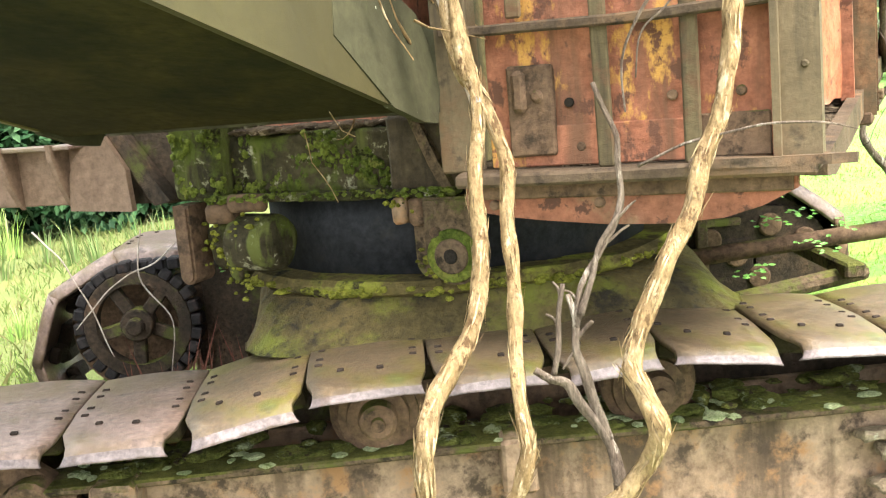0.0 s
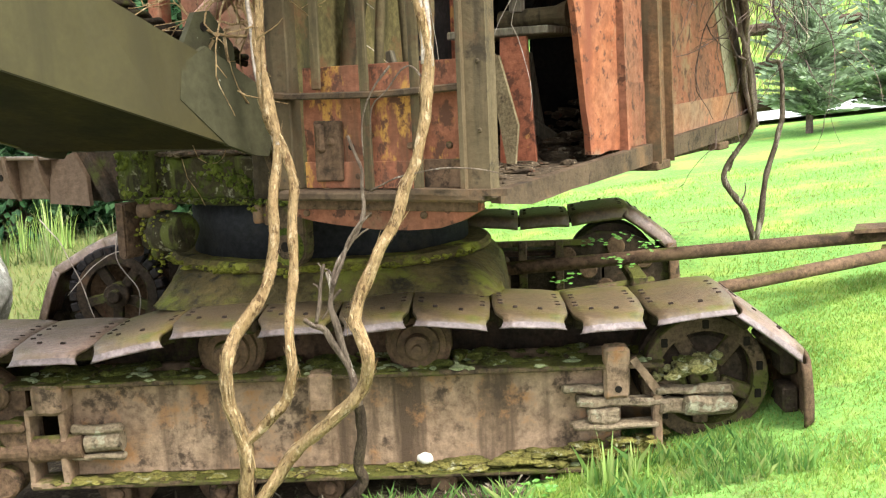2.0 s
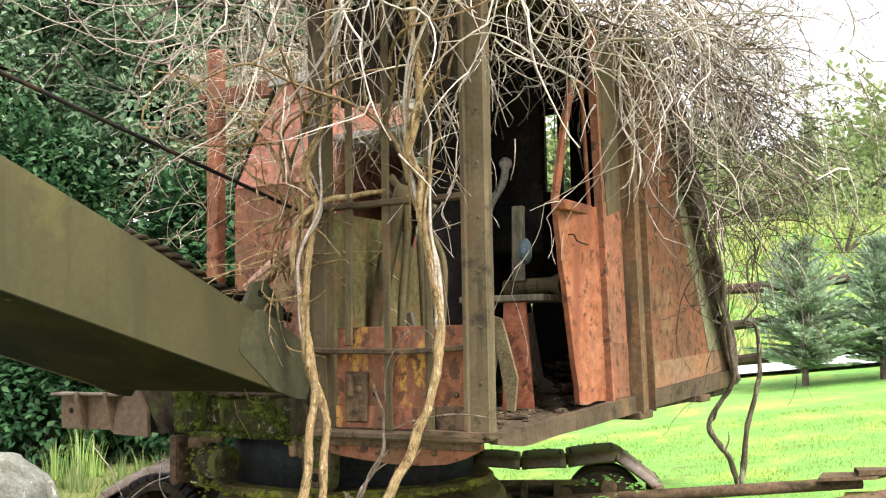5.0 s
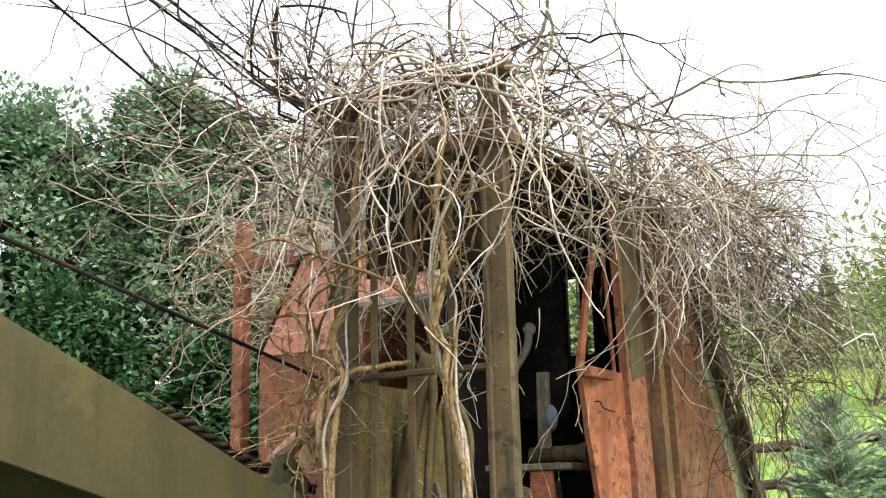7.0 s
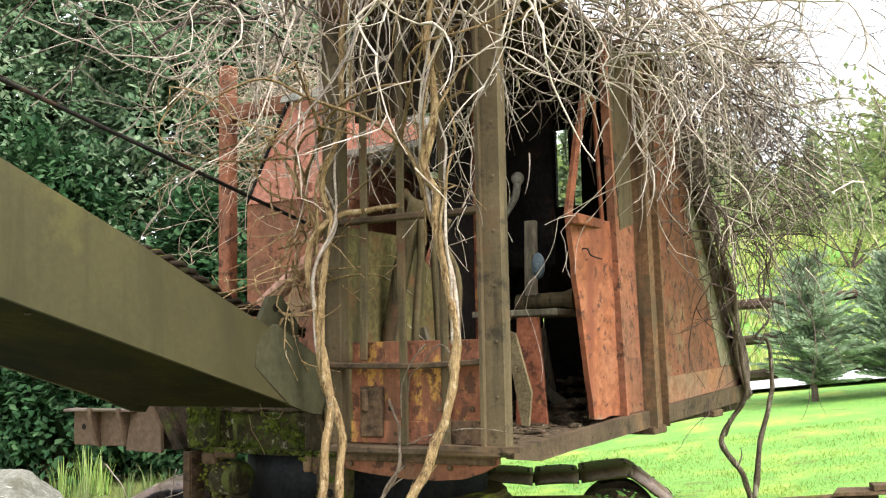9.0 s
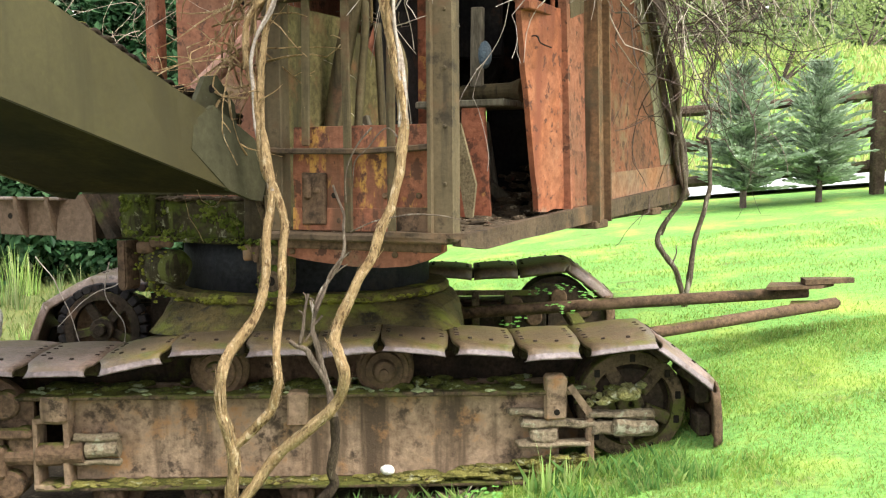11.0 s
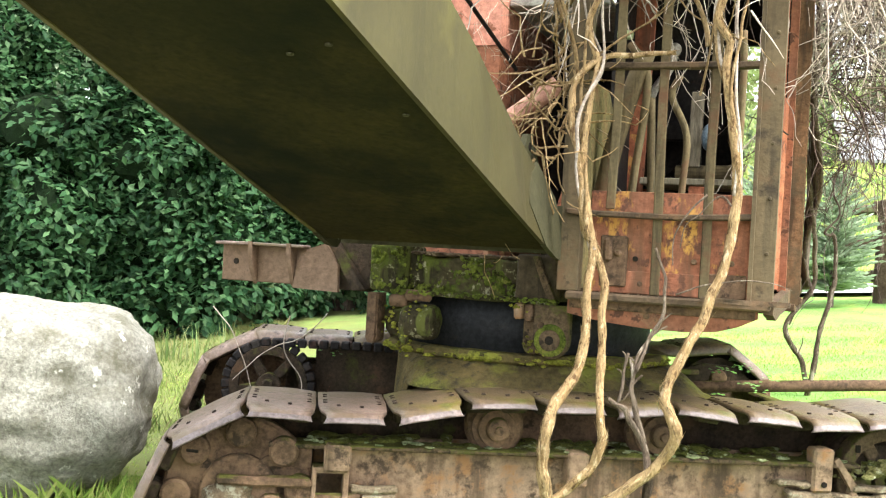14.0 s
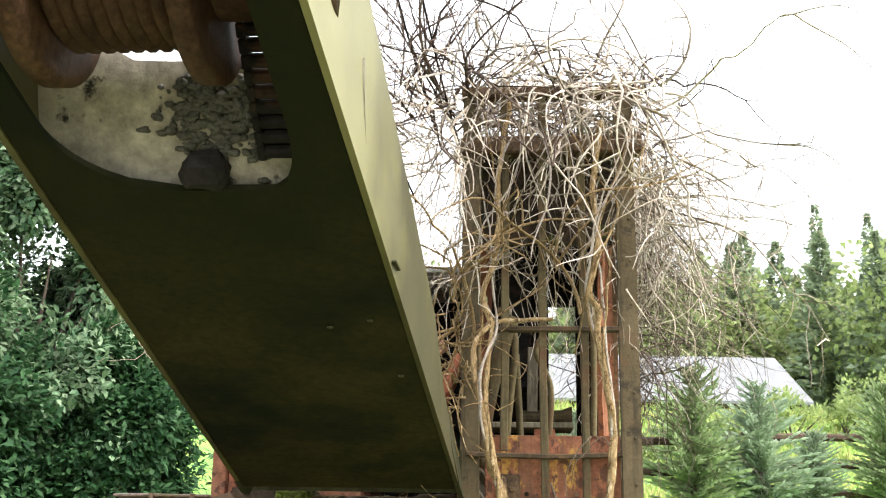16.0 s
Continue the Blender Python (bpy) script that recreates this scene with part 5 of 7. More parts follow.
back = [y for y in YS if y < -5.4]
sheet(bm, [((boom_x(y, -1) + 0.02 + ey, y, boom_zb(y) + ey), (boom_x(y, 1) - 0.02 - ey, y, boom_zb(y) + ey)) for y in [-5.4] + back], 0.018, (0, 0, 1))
upper("bottom_plate", bm, UNDER, boom, "stained bottom plate, darkened for shade, with a round-ended opening")
bm = mesh()
tops = [y for y in YS if y > -3.6]
sheet(bm, [((boom_x(y, -1) + 0.07, y, boom_zt(y) - 0.03), (boom_x(y, 1) - 0.05, y, boom_zt(y) - 0.03)) for y in tops], 0.02, (0, 0, 1))
sheet(bm, [((boom_x(y, -1) + 0.07, y, boom_zt(y) - 0.03), (boom_x(y, 1) - 0.05, y, boom_zt(y) - 0.03)) for y in YS if y < -5.6], 0.02, (0, 0, 1))
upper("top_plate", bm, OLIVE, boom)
# curved plate, drum and chain inside the opening
bm = mesh()
rows = []
for i in range(13):
    u = i / 12
    y = -3.90 - 0.17 * math.sin(u * math.pi / 2)
    z = boom_zb(-3.9) + 0.02 + 0.36 * u
    rows.append([bm.verts.new((x, y - 0.25 * max(0, -0.35 - x), z + (0.05 if x < -0.4 else 0))) for x in (-0.70, -0.6, -0.5, -0.4, -0.3, -0.2, -0.1, 0.0, 0.1, 0.26)])
for a, b in zip(rows, rows[1:]):
    for k in range(9):
        bm.faces.new((a[k], a[k + 1], b[k + 1], b[k]))
CONC = surf("pale_grimy_plate", (0.40, 0.345, 0.29), (0.53, 0.475, 0.42), 2, 0.8, 0.3, spots=((0.045, 0.04, 0.04), 3.0, 0.54, 0.58), spots2=((0.20, 0.12, 0.06), 2, 0.58, 0.7))
upper("chute_plate", bm, CONC, boom, "pale curved plate with peeling grime", True)
DRUM = surf("brown_drum_steel", (0.040, 0.020, 0.013), (0.075, 0.040, 0.023), 5, 0.5, 0.2)
DY, DZ = -4.42, 2.62
bm = mesh()
tube(bm, [(-0.66, DY, DZ), (0.24, DY, DZ)], 0.14, 30)
upper("winch_drum", bm, DRUM, boom, "rust-brown winch drum", True)
bm = mesh()
for k in range(9):
    x = -0.46 + k * 0.038
    tube(bm, [(x, DY, DZ), (x + 0.019, DY, DZ), (x + 0.038, DY, DZ)], [0.195, 0.215, 0.195], 28, False)
tagged(upper("rope_winding", bm, DRUM, boom, "rope wound on the drum", True), kind="stuff")
for x in (-0.50, -0.09):
    bm = mesh()
    tube(bm, [(x - 0.03, DY, DZ), (x - 0.025, DY, DZ), (x + 0.025, DY, DZ), (x + 0.03, DY, DZ)], [0.27, 0.30, 0.30, 0.27], 36)
    upper("drum_flange", bm, DRUM, boom, "round drum flange", True)
bm = mesh()
for k in range(20):
    u = k / 19
    p = Vector((0.0 + 0.03 * u, -4.62 + 0.58 * u, 2.86 - 0.60 * u))
    m = Matrix.Translation(p) @ Matrix.Rotation(radians(-45), 4, "X")
    box(bm, -0.066, -0.040, -0.022, 0.024, -0.020, 0.020, 0.006, m)
    box(bm, 0.040, 0.066, -0.022, 0.024, -0.020, 0.020, 0.006, m)
    tube(bm, [m @ Vector((-0.062, 0, 0)), m @ Vector((0.062, 0, 0))], 0.0205, 10)
tagged(upper("roller_chain", bm, DARK, boom, "heavy dark roller chain"), kind="stuff")
GRIME = surf("grey_grime", (0.10, 0.092, 0.085), (0.20, 0.185, 0.17), 20, 0.9, 0.6, spots=((0.16, 0.15, 0.145), 16, 0.56, 0.62))
bm = mesh()
for k in range(420):
    x, u = rnd.gauss(-0.16, 0.075), min(0.95, max(0.12, rnd.gauss(0.58, 0.17)))
    lumps(bm, 1, x, x, -3.91 - 0.17 * math.sin(u * 1.5708), -3.905 - 0.17 * math.sin(u * 1.5708), boom_zb(-3.9) + 0.02 + 0.36 * u, 0.013, rnd, 0.8)
tagged(upper("grime_crust", bm, GRIME, boom, "dark crust of grime and old grease", True), kind="stuff")
bm = mesh()
box(bm, -0.27, -0.13, -4.05, -3.93, boom_zb(-4.0) - 0.002, boom_zb(-4.0) + 0.10, 0.03)
bmesh.ops.subdivide_edges(bm, edges=bm.edges[:], cuts=3, use_grid_fill=True)
for v in bm.verts:
    v.co += 0.02 * noise.noise_vector(v.co * 14)
upper("stop_block", bm, DARK, boom)
for x, y in ((0.17, -3.2), (0.02, -3.15), (0.23, -2.75)):
    bm = mesh()
    disc(bm, (x, y, boom_zb(y) + 0.003), (0, 0, -1), 0.012, 0.008, 8, 0.003)
    upper("rivet", bm, OLIVE_DARK, boom)
bm = mesh()
y = -3.45
x = boom_x(y, 1)
box(bm, x - 0.004, x + 0.012, y - 0.10, y + 0.02, boom_zb(y) + 0.048, boom_zb(y) + 0.056, 0.002, None)
upper("cleat", bm, OLIVE_DARK, boom)

# boom foot: six-sided cap plates and the pin
def cap(side):
    x = 0.386 if side > 0 else -0.733
    bm = mesh()
    poly = [(-1.50, 1.43), (-1.70, 1.60), (-1.66, 1.72), (-1.52, 1.785), (-1.27, 1.65), (-1.20, 1.50), (-1.28, 1.375), (-1.36, 1.385)]
    prism(bm, poly, x - 0.02, x + 0.005, 0)
    if side < 0:
        bm.transform(pose(-0.0 + 0.016, 0, 0))
    for v in bm.verts:
        v.co.x += (-0.15 if side > 0 else 0.15) * (v.co.z - boom_zb(v.co.y)) + (0.048 if side > 0 else -0.014) * (v.co.y + 1.4)
    return upper("foot_cap", bm, OLIVE_DARK, boom, "dark six-sided foot plate speckled with lichen")
cap(1)
cap(-1)
bm = mesh()
sheet(bm, [((-0.72, -1.21, 1.40), (0.38, -1.21, 1.40)), ((-0.72, -1.21, 1.62), (0.38, -1.21, 1.62))], 0.02, (0, -1, 0))
upper("foot_end_plate", bm, OLIVE_DARK, boom)
bm = mesh()
tube(bm, [(-0.74, -1.34, 1.54), (0.35, -1.34, 1.54)], 0.05, 14)
upper("foot_pin", bm, RUST, boom)
bm = mesh()
prism(bm, [(-1.62, 1.72), (-1.50, 1.91), (-1.42, 1.92), (-1.30, 1.80), (-1.28, 1.64)], 0.25, 0.275, 0)
gp = upper("lug_plate", bm, OLIVE_DARK, boom, "dark lug plate with a hole")
bm = mesh()
disc(bm, (0.275, -1.46, 1.86), (1, 0, 0), 0.018, 0.004, 12, 0.001)
upper("lug_hole", bm, HOLE, gp)
# twisted rusty rope lying on the boom, winch stay ropes
bm = mesh()
for ph in (0, 2.1, 4.2):
    pts = []
    for k in range(60):
        u = k / 59
        c = Vector((-0.08, -1.95 + 1.15 * u, 2.115 - 0.36 * u + 0.02 * math.sin(u * 9)))
        pts.append(c + 0.017 * Vector((math.cos(ph + k * 0.55), 0, math.sin(ph + k * 0.55))))
    tube(bm, pts, 0.014, 6)
upper("hoist_rope", bm, DARKRUST, None, "thick twisted rusty rope lying along the boom", True)
bm = mesh()
tube(bm, [(-0.02, -6.5, 3.35), (0.02, -2.75, 2.68), (0.0, -0.84, 2.32)], 0.010, 8)
upper("stay_cable", bm, DARK, None, "dark taut stay cable", True)
for dx, z1 in ((0.0, 3.75), (0.14, 3.68), (-0.15, 3.4)):
    bm = mesh()
    tube(bm, smooth_path([(-0.35 + dx, -7.2, 4.9 + 0.1 * dx), (-0.1 + dx, -4.2, 4.35), (0.1 + dx, -1.5, z1), (0.2 + dx, -0.6, z1 - 0.25)], 6), 0.0065, 6)
    upper("stay_cable", bm, DARK, None, "dark taut stay cable", True)
bm = mesh()
tube(bm, [(-0.16, -1.02, 1.90), (0.26, -0.98, 2.22)], 0.045, 14)
upper("pink_pipe", bm, surf("pink_faded_pipe", (0.45, 0.22, 0.16), (0.52, 0.3, 0.22), 5, 0.7, 0.2), None, "faded pink pipe", True)

# towing frame at the side
bm = mesh()
W0 = Vector((OX, OY, 0))
tube(bm, [Vector((0.95, 3.38, 0.52)) - W0, Vector((3.10, 4.27, 0.70)) - W0], 0.034, 14)
part("tow_pipe", bm, RUST, shovel, "rusty towing pipe", True)
bm = mesh()
tube(bm, [Vector((0.85, 4.18, 0.66)) - W0, Vector((2.95, 4.33, 0.76)) - W0], 0.036, 14)
part("tow_pipe", bm, RUST, shovel, "rusty towing pipe, moss at its root", True)
bm = mesh()
prism(bm, [(2.66 - OX, 4.16 - OY), (3.0 - OX, 4.22 - OY), (3.12 - OX, 4.36 - OY), (2.98 - OX, 4.44 - OY), (2.75 - OX, 4.40 - OY)], 0.79, 0.81, 2)
prism(bm, [(2.9 - OX, 4.2 - OY), (3.22 - OX, 4.3 - OY), (3.22 - OX, 4.36 - OY), (2.92 - OX, 4.36 - OY)], 0.815, 0.845, 2)
prism(bm, [(2.8 - OX, 4.17 - OY), (3.12 - OX, 4.24 - OY), (3.15 - OX, 4.34 - OY), (2.85 - OX, 4.30 - OY)], 0.69, 0.71, 2)
part("tow_plate", bm, RUST, shovel, "rusty hitch plates")
bm = mesh()
tube(bm, [Vector((0.85, 3.75, 0.55)) - W0, Vector((1.62, 3.98, 0.60)) - W0], 0.035, 10)
box(bm, 1.50 - OX, 1.58 - OX, 3.85 - OY, 4.45 - OY, 0.60, 0.66, 0.01)
part("tow_brace", bm, RUST_MOSSY, shovel, "mossy brace of the towing frame")

# ---- boulder ----
def boulder():
    bm = mesh()
    bmesh.ops.create_icosphere(bm, subdivisions=6, radius=1)
    for v in bm.verts:
        n = v.co.normalized()
        k = 1 / (abs(n.x) ** 3.2 + abs(n.y) ** 3.2 + abs(n.z) ** 3.2) ** (1 / 3.2)
        p = n * k * (1 + 0.10 * noise.noise(n * 1.7) + 0.05 * noise.noise(n * 4.5) + 0.016 * noise.noise(n * 15) + 0.006 * noise.noise(n * 40))
        t = 1 - 0.30 * max(0.0, -p.z) ** 1.6
        v.co = Vector((p.x * 0.78 * t, p.y * 0.62 * t, p.z * 0.56))
    return bm
b = part("boulder", boulder(), ROCK, smooth=True)
b.matrix_basis = pose(-2.80, 4.35, 0.42, 4, 6, 15)
tagged(b, "large grey granite boulder resting on the grass", "boulder")


# ---- plants ----
def leafy(name, cols, rough=0.5, spec=0.5, trans=0.0):
    """Foliage: colour varies from leaf to leaf."""
    m = bpy.data.materials.new(name)
    m.use_nodes = True
    N, L = m.node_tree.nodes, m.node_tree.links
    b = N["Principled BSDF"]
    g, r = N.new("ShaderNodeNewGeometry"), N.new("ShaderNodeValToRGB")
    L.new(g.outputs["Random Per Island"], r.inputs[0])
    while len(r.color_ramp.elements) < len(cols):
        r.color_ramp.elements.new(0.5)
    for i, c in enumerate(cols):
        r.color_ramp.elements[i].position = i / max(1, len(cols) - 1)
        r.color_ramp.elements[i].color = (*c, 1)
    n = N.new("ShaderNodeTexNoise")
    n.inputs["Scale"].default_value = 1.5
    oc = N.new("ShaderNodeTexCoord")
    L.new(oc.outputs["Object"], n.inputs["Vector"])
    mx = N.new("ShaderNodeMix")
    mx.data_type, mx.blend_type = "RGBA", "MULTIPLY"
    mx.inputs[0].default_value = 0.6
    L.new(r.outputs[0], mx.inputs[6])
    cr = N.new("ShaderNodeMapRange")
    cr.inputs[1].default_value, cr.inputs[2].default_value, cr.inputs[3].default_value, cr.inputs[4].default_value = 0.3, 0.7, 0.5, 1.4
    L.new(n.outputs[0], cr.inputs[0])
    L.new(cr.outputs[0], mx.inputs[7])
    L.new(mx.outputs[2], b.inputs["Base Color"])
    b.inputs["Roughness"].default_value, b.inputs["Specular IOR Level"].default_value = rough, spec
    if trans:
        tr, ms = N.new("ShaderNodeBsdfTranslucent"), N.new("ShaderNodeMixShader")
        L.new(mx.outputs[2], tr.inputs[0])
        ms.inputs[0].default_value = trans
        L.new(b.outputs[0], ms.inputs[1])
        L.new(tr.outputs[0], ms.inputs[2])
        L.new(ms.outputs[0], N["Material Output"].inputs[0])
    return m


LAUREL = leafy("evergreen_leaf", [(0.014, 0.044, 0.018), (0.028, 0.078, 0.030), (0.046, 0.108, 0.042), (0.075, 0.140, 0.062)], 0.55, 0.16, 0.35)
# paler copy for the tall shrubs: skylight is put into its leaf colour
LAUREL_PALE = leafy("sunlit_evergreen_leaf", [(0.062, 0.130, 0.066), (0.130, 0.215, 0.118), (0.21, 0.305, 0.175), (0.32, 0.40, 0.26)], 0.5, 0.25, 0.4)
FIR = leafy("fir_needles", [(0.20, 0.26, 0.17), (0.30, 0.38, 0.25), (0.42, 0.50, 0.36)], 0.7, 0.2, 0.35)
FIR_YELLOW = leafy("yellow_fir_needles", [(0.16, 0.22, 0.10), (0.25, 0.32, 0.155), (0.34, 0.41, 0.22)], 0.7, 0.2, 0.35)
# distance haze is put into both woods colours as extra paleness
WOODS = leafy("hazed_conifer", [(0.21, 0.265, 0.17), (0.28, 0.34, 0.215), (0.345, 0.405, 0.265)], 0.8, 0.1, 0.4)
WOODS_LIGHT = leafy("hazed_spring_foliage", [(0.20, 0.26, 0.10), (0.27, 0.33, 0.13), (0.33, 0.37, 0.17)], 0.8, 0.1, 0.4)
BLADE = leafy("grass_blade", [(0.15, 0.255, 0.05), (0.225, 0.36, 0.07), (0.34, 0.45, 0.10), (0.43, 0.46, 0.16)], 0.7, 0.15, 0.5)
WEED = leafy("weed_leaf", [(0.08, 0.22, 0.03), (0.14, 0.33, 0.05)], 0.5)
# darker copy of the iris green, the shrubs' shade in its colour
DULL_IRIS = leafy("shaded_iris_blade", [(0.07, 0.13, 0.03), (0.11, 0.18, 0.05), (0.17, 0.18, 0.08)], 0.6, 0.2)
IRIS = leafy("iris_blade", [(0.16, 0.28, 0.05), (0.24, 0.38, 0.08), (0.34, 0.40, 0.13)], 0.5)


def raw(name, verts, faces, material, parent=None, label="", smooth=False):
    me = bpy.data.meshes.new(name)
    me.from_pydata(verts, [], faces)
    me.materials.append(material)
    if smooth:
        me.polygons.foreach_set("use_smooth", [True] * len(faces))
    ob = new(name, me)
    ob.parent = parent
    if label:
        tagged(ob, label)
    return ob


def leaf(V, F, p, d, w, length, n):
    """One pointed leaf, folded along its rib."""
    s = d.cross(n)
    if s.length < 1e-4:
        s = d.orthogonal()
    s = s.normalized() * w
    i = len(V)
    m = p + d * length * 0.5
    V += [tuple(p), tuple(m + s + n * w * 0.3), tuple(p + d * length), tuple(m - s + n * w * 0.3)]
    F += [(i, i + 1, i + 2), (i, i + 2, i + 3)]


def shrub(at, rx, ry, h, leaves, seed, size=0.14):
    """An evergreen shrub: dark limbs, and leaves in uneven clumps over a lumpy form."""
    R = random.Random(seed)
    t = thing("evergreen_shrub", "tall dark green evergreen shrub with glossy leaves", "shrub", at, 0, "evergreen shrubs behind the machine")
    V, F = [], []
    lobes = []
    for k in range(60):
        a, u = R.uniform(0, 6.283), R.random()
        q = math.sqrt(max(0, 1 - (2 * u - 0.75) ** 2 * 0.75))
        lobes.append((Vector((rx * 0.72 * math.cos(a) * q, ry * 0.72 * math.sin(a) * q, h * (0.1 + 0.82 * u))), R.uniform(0.6, 1.15) * min(rx, 1.8) * 0.52))
    for k in range(leaves):
        c, r = lobes[R.randrange(len(lobes))]
        n = Vector((R.gauss(0, 1), R.gauss(0, 1), R.gauss(0, 1))).normalized()
        if n.y > 0.3:
            n.y = -n.y
        rr = r * (0.88 + 0.7 * noise.noise((c + n * r) * 1.7) + R.uniform(-0.22, 0.12))
        p = c + n * rr
        if p.z < 0.05:
            continue
        d = (n + Vector((R.gauss(0, 0.7), R.gauss(0, 0.7), R.gauss(-0.3, 0.6)))).normalized()
        leaf(V, F, p, d, size * R.uniform(0.22, 0.36), size * R.uniform(0.7, 1.4), (n + Vector((0, 0, 0.8))).normalized())
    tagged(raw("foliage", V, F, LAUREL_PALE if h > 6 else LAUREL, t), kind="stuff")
    bm = mesh()
    for k in range(7):
        a = R.uniform(0, 6.283)
        e = Vector((rx * 0.55 * math.cos(a), ry * 0.5 * math.sin(a), h * R.uniform(0.5, 0.85)))
        tube(bm, smooth_path([(0.1 * math.cos(a), 0.1 * math.sin(a), 0), e * 0.4 + Vector((0, 0, h * 0.1)), e], 4), [0.07, 0.065, 0.06, 0.055, 0.05, 0.04, 0.03, 0.02, 0.012], 6)
    part("trunk", bm, TWIG_DARK, t)
    # inner lumps close the gaps; the crown's shade is their near-black colour
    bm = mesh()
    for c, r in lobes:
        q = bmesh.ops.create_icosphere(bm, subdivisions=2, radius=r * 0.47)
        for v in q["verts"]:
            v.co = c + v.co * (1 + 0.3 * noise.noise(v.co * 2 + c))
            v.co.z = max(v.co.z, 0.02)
    tagged(part("inner_foliage", bm, bpy.data.materials.get("crown_shade") or surf("crown_shade", (0.006, 0.014, 0.006), (0.015, 0.03, 0.012), 9, 0.9, 0.8), t), kind="stuff")
    return t


for i, (x, y, rx, ry, h, n) in enumerate(((-2.4, 15.2, 2.0, 1.7, 8.0, 60000), (-5.0, 14.8, 2.2, 1.7, 9.2, 64000), (-7.8, 14.4, 2.3, 1.8, 9.3, 50000), (-10.8, 14.0, 2.4, 1.9, 9.6, 30000), (-1.1, 14.6, 1.3, 1.2, 3.3, 26000),
                                          (-3.6, 13.6, 1.7, 1.1, 4.2, 26000), (-6.2, 13.2, 1.9, 1.2, 4.8, 26000), (-9.2, 12.7, 2.0, 1.2, 4.4, 14000), (-14.0, 13.5, 2.6, 2.0, 9.4, 12000))):
    shrub((x, y, ground_z(x, y) - 0.05), rx, ry, h, n, 40 + i)


def fir(h, width, material, seed, label):
    """A young fir: whorls of limbs with gaps between them, each limb a flat feathery spray."""
    R = random.Random(seed)
    t = thing("young_fir", label, "fir tree", group="young firs along the fence")
    bm = mesh()
    tube(bm, [(0, 0, -0.05), (0.01, 0, h * 0.4), (0, 0, h)], [0.026, 0.016, 0.003], 8)
    part("trunk", bm, TWIG_DARK, t)
    V, F = [], []
    z = 0.13 * h
    while z < h * 0.985:
        f = 1 - z / h
        ln = width * (0.05 + 1.0 * f ** 0.58) * (0.8 if z < 0.2 * h else 1) * R.uniform(0.85, 1.12)
        for k in range(11 if f > 0.25 else 7):
            a = R.uniform(0, 6.283)
            L_ = ln * R.uniform(0.6, 1.15)
            d = Vector((math.cos(a), math.sin(a), R.uniform(0.05, 0.42) + 0.7 * (1 - f) ** 2))
            steps = max(3, int(L_ / 0.05))
            p = Vector((0, 0, z + R.uniform(-0.012, 0.012)))
            side = Vector((-math.sin(a), math.cos(a), 0))
            for s in range(steps):
                q = p + d * (L_ / steps)
                u = s / steps
                w = 0.15 * (1 - u * 0.7) * (0.4 + L_)
                for sg in (-1, 1, -1, 1):
                    e = (d * 0.9 + side * sg * R.uniform(0.4, 1.0) + Vector((0, 0, R.uniform(-0.2, 0.3)))).normalized()
                    n = Vector((R.gauss(0, 0.7), R.gauss(0, 0.7), 1)).normalized()
                    leaf(V, F, p, e, 0.006 + 0.006 * R.random(), w * R.uniform(0.6, 1.3), n)
                leaf(V, F, p, d.normalized(), 0.012, L_ / steps * 1.6, side)
                p = q
                d.z -= 0.010
        z += h * R.uniform(0.030, 0.045)
    tagged(raw("foliage", V, F, material, t), kind="stuff")
    return t


f1 = fir(1.0, 0.47, FIR, 7, "young blue-green fir on the lawn by the fence")
f2 = fir(1.0, 0.47, FIR_YELLOW, 11, "young yellow-green fir on the lawn by the fence")
FIRS = ((f1, 5.53, 11.9, 1.80, 20), (f2, 7.5, 11.75, 2.40, 80), (f1, 8.7, 11.65, 2.15, 140), (f1, 9.8, 11.7, 1.40, 10), (f2, 11.1, 11.4, 2.1, 200), (f1, 4.55, 11.9, 1.85, 260), (f1, 12.9, 11.2, 1.9, 30))
used = set()
for ob, x, y, h, rz in FIRS:
    m = pose(x, y, ground_z(x, y), 0, 0, rz) @ Matrix.Scale(h, 4)
    if ob.name not in used:
        used.add(ob.name)
        ob.matrix_basis = m
    else:
        c = ob.copy()
        scene.collection.objects.link(c)
        c.matrix_basis = m
        for k in ob.children:
            q = k.copy()
            scene.collection.objects.link(q)
            q.parent = c

# ---- fence, road, barn ----
FENCEWOOD = surf("dark_wet_timber", (0.055, 0.035, 0.025), (0.11, 0.075, 0.055), 6, 0.85, 0.4, spots=((0.10, 0.12, 0.05), 4, 0.56, 0.66))
def fence_line(x):
    return 12.35 - 0.05 * (x - 6)
posts = [0.6, 3.1, 6.45, 8.95, 11.4, 13.9, 16.4]
for x in posts:
    y = fence_line(x)
    bm = mesh()
    box(bm, -0.08, 0.08, -0.075, 0.075, -0.1, 1.46, 0.02)
    bmesh.ops.subdivide_edges(bm, edges=bm.edges[:], cuts=2, use_grid_fill=True)
    for v in bm.verts:
        v.co += 0.012 * noise.noise_vector(v.co * 4 + Vector((x, 0, 0)))
    p = part("fence_post", bm, FENCEWOOD)
    p.matrix_basis = pose(x, y, ground_z(x, y), 0, 1.5 * math.sin(x * 3), 5)
    tagged(p, "dark rough-hewn timber fence post", "fence post", "fence along the road")
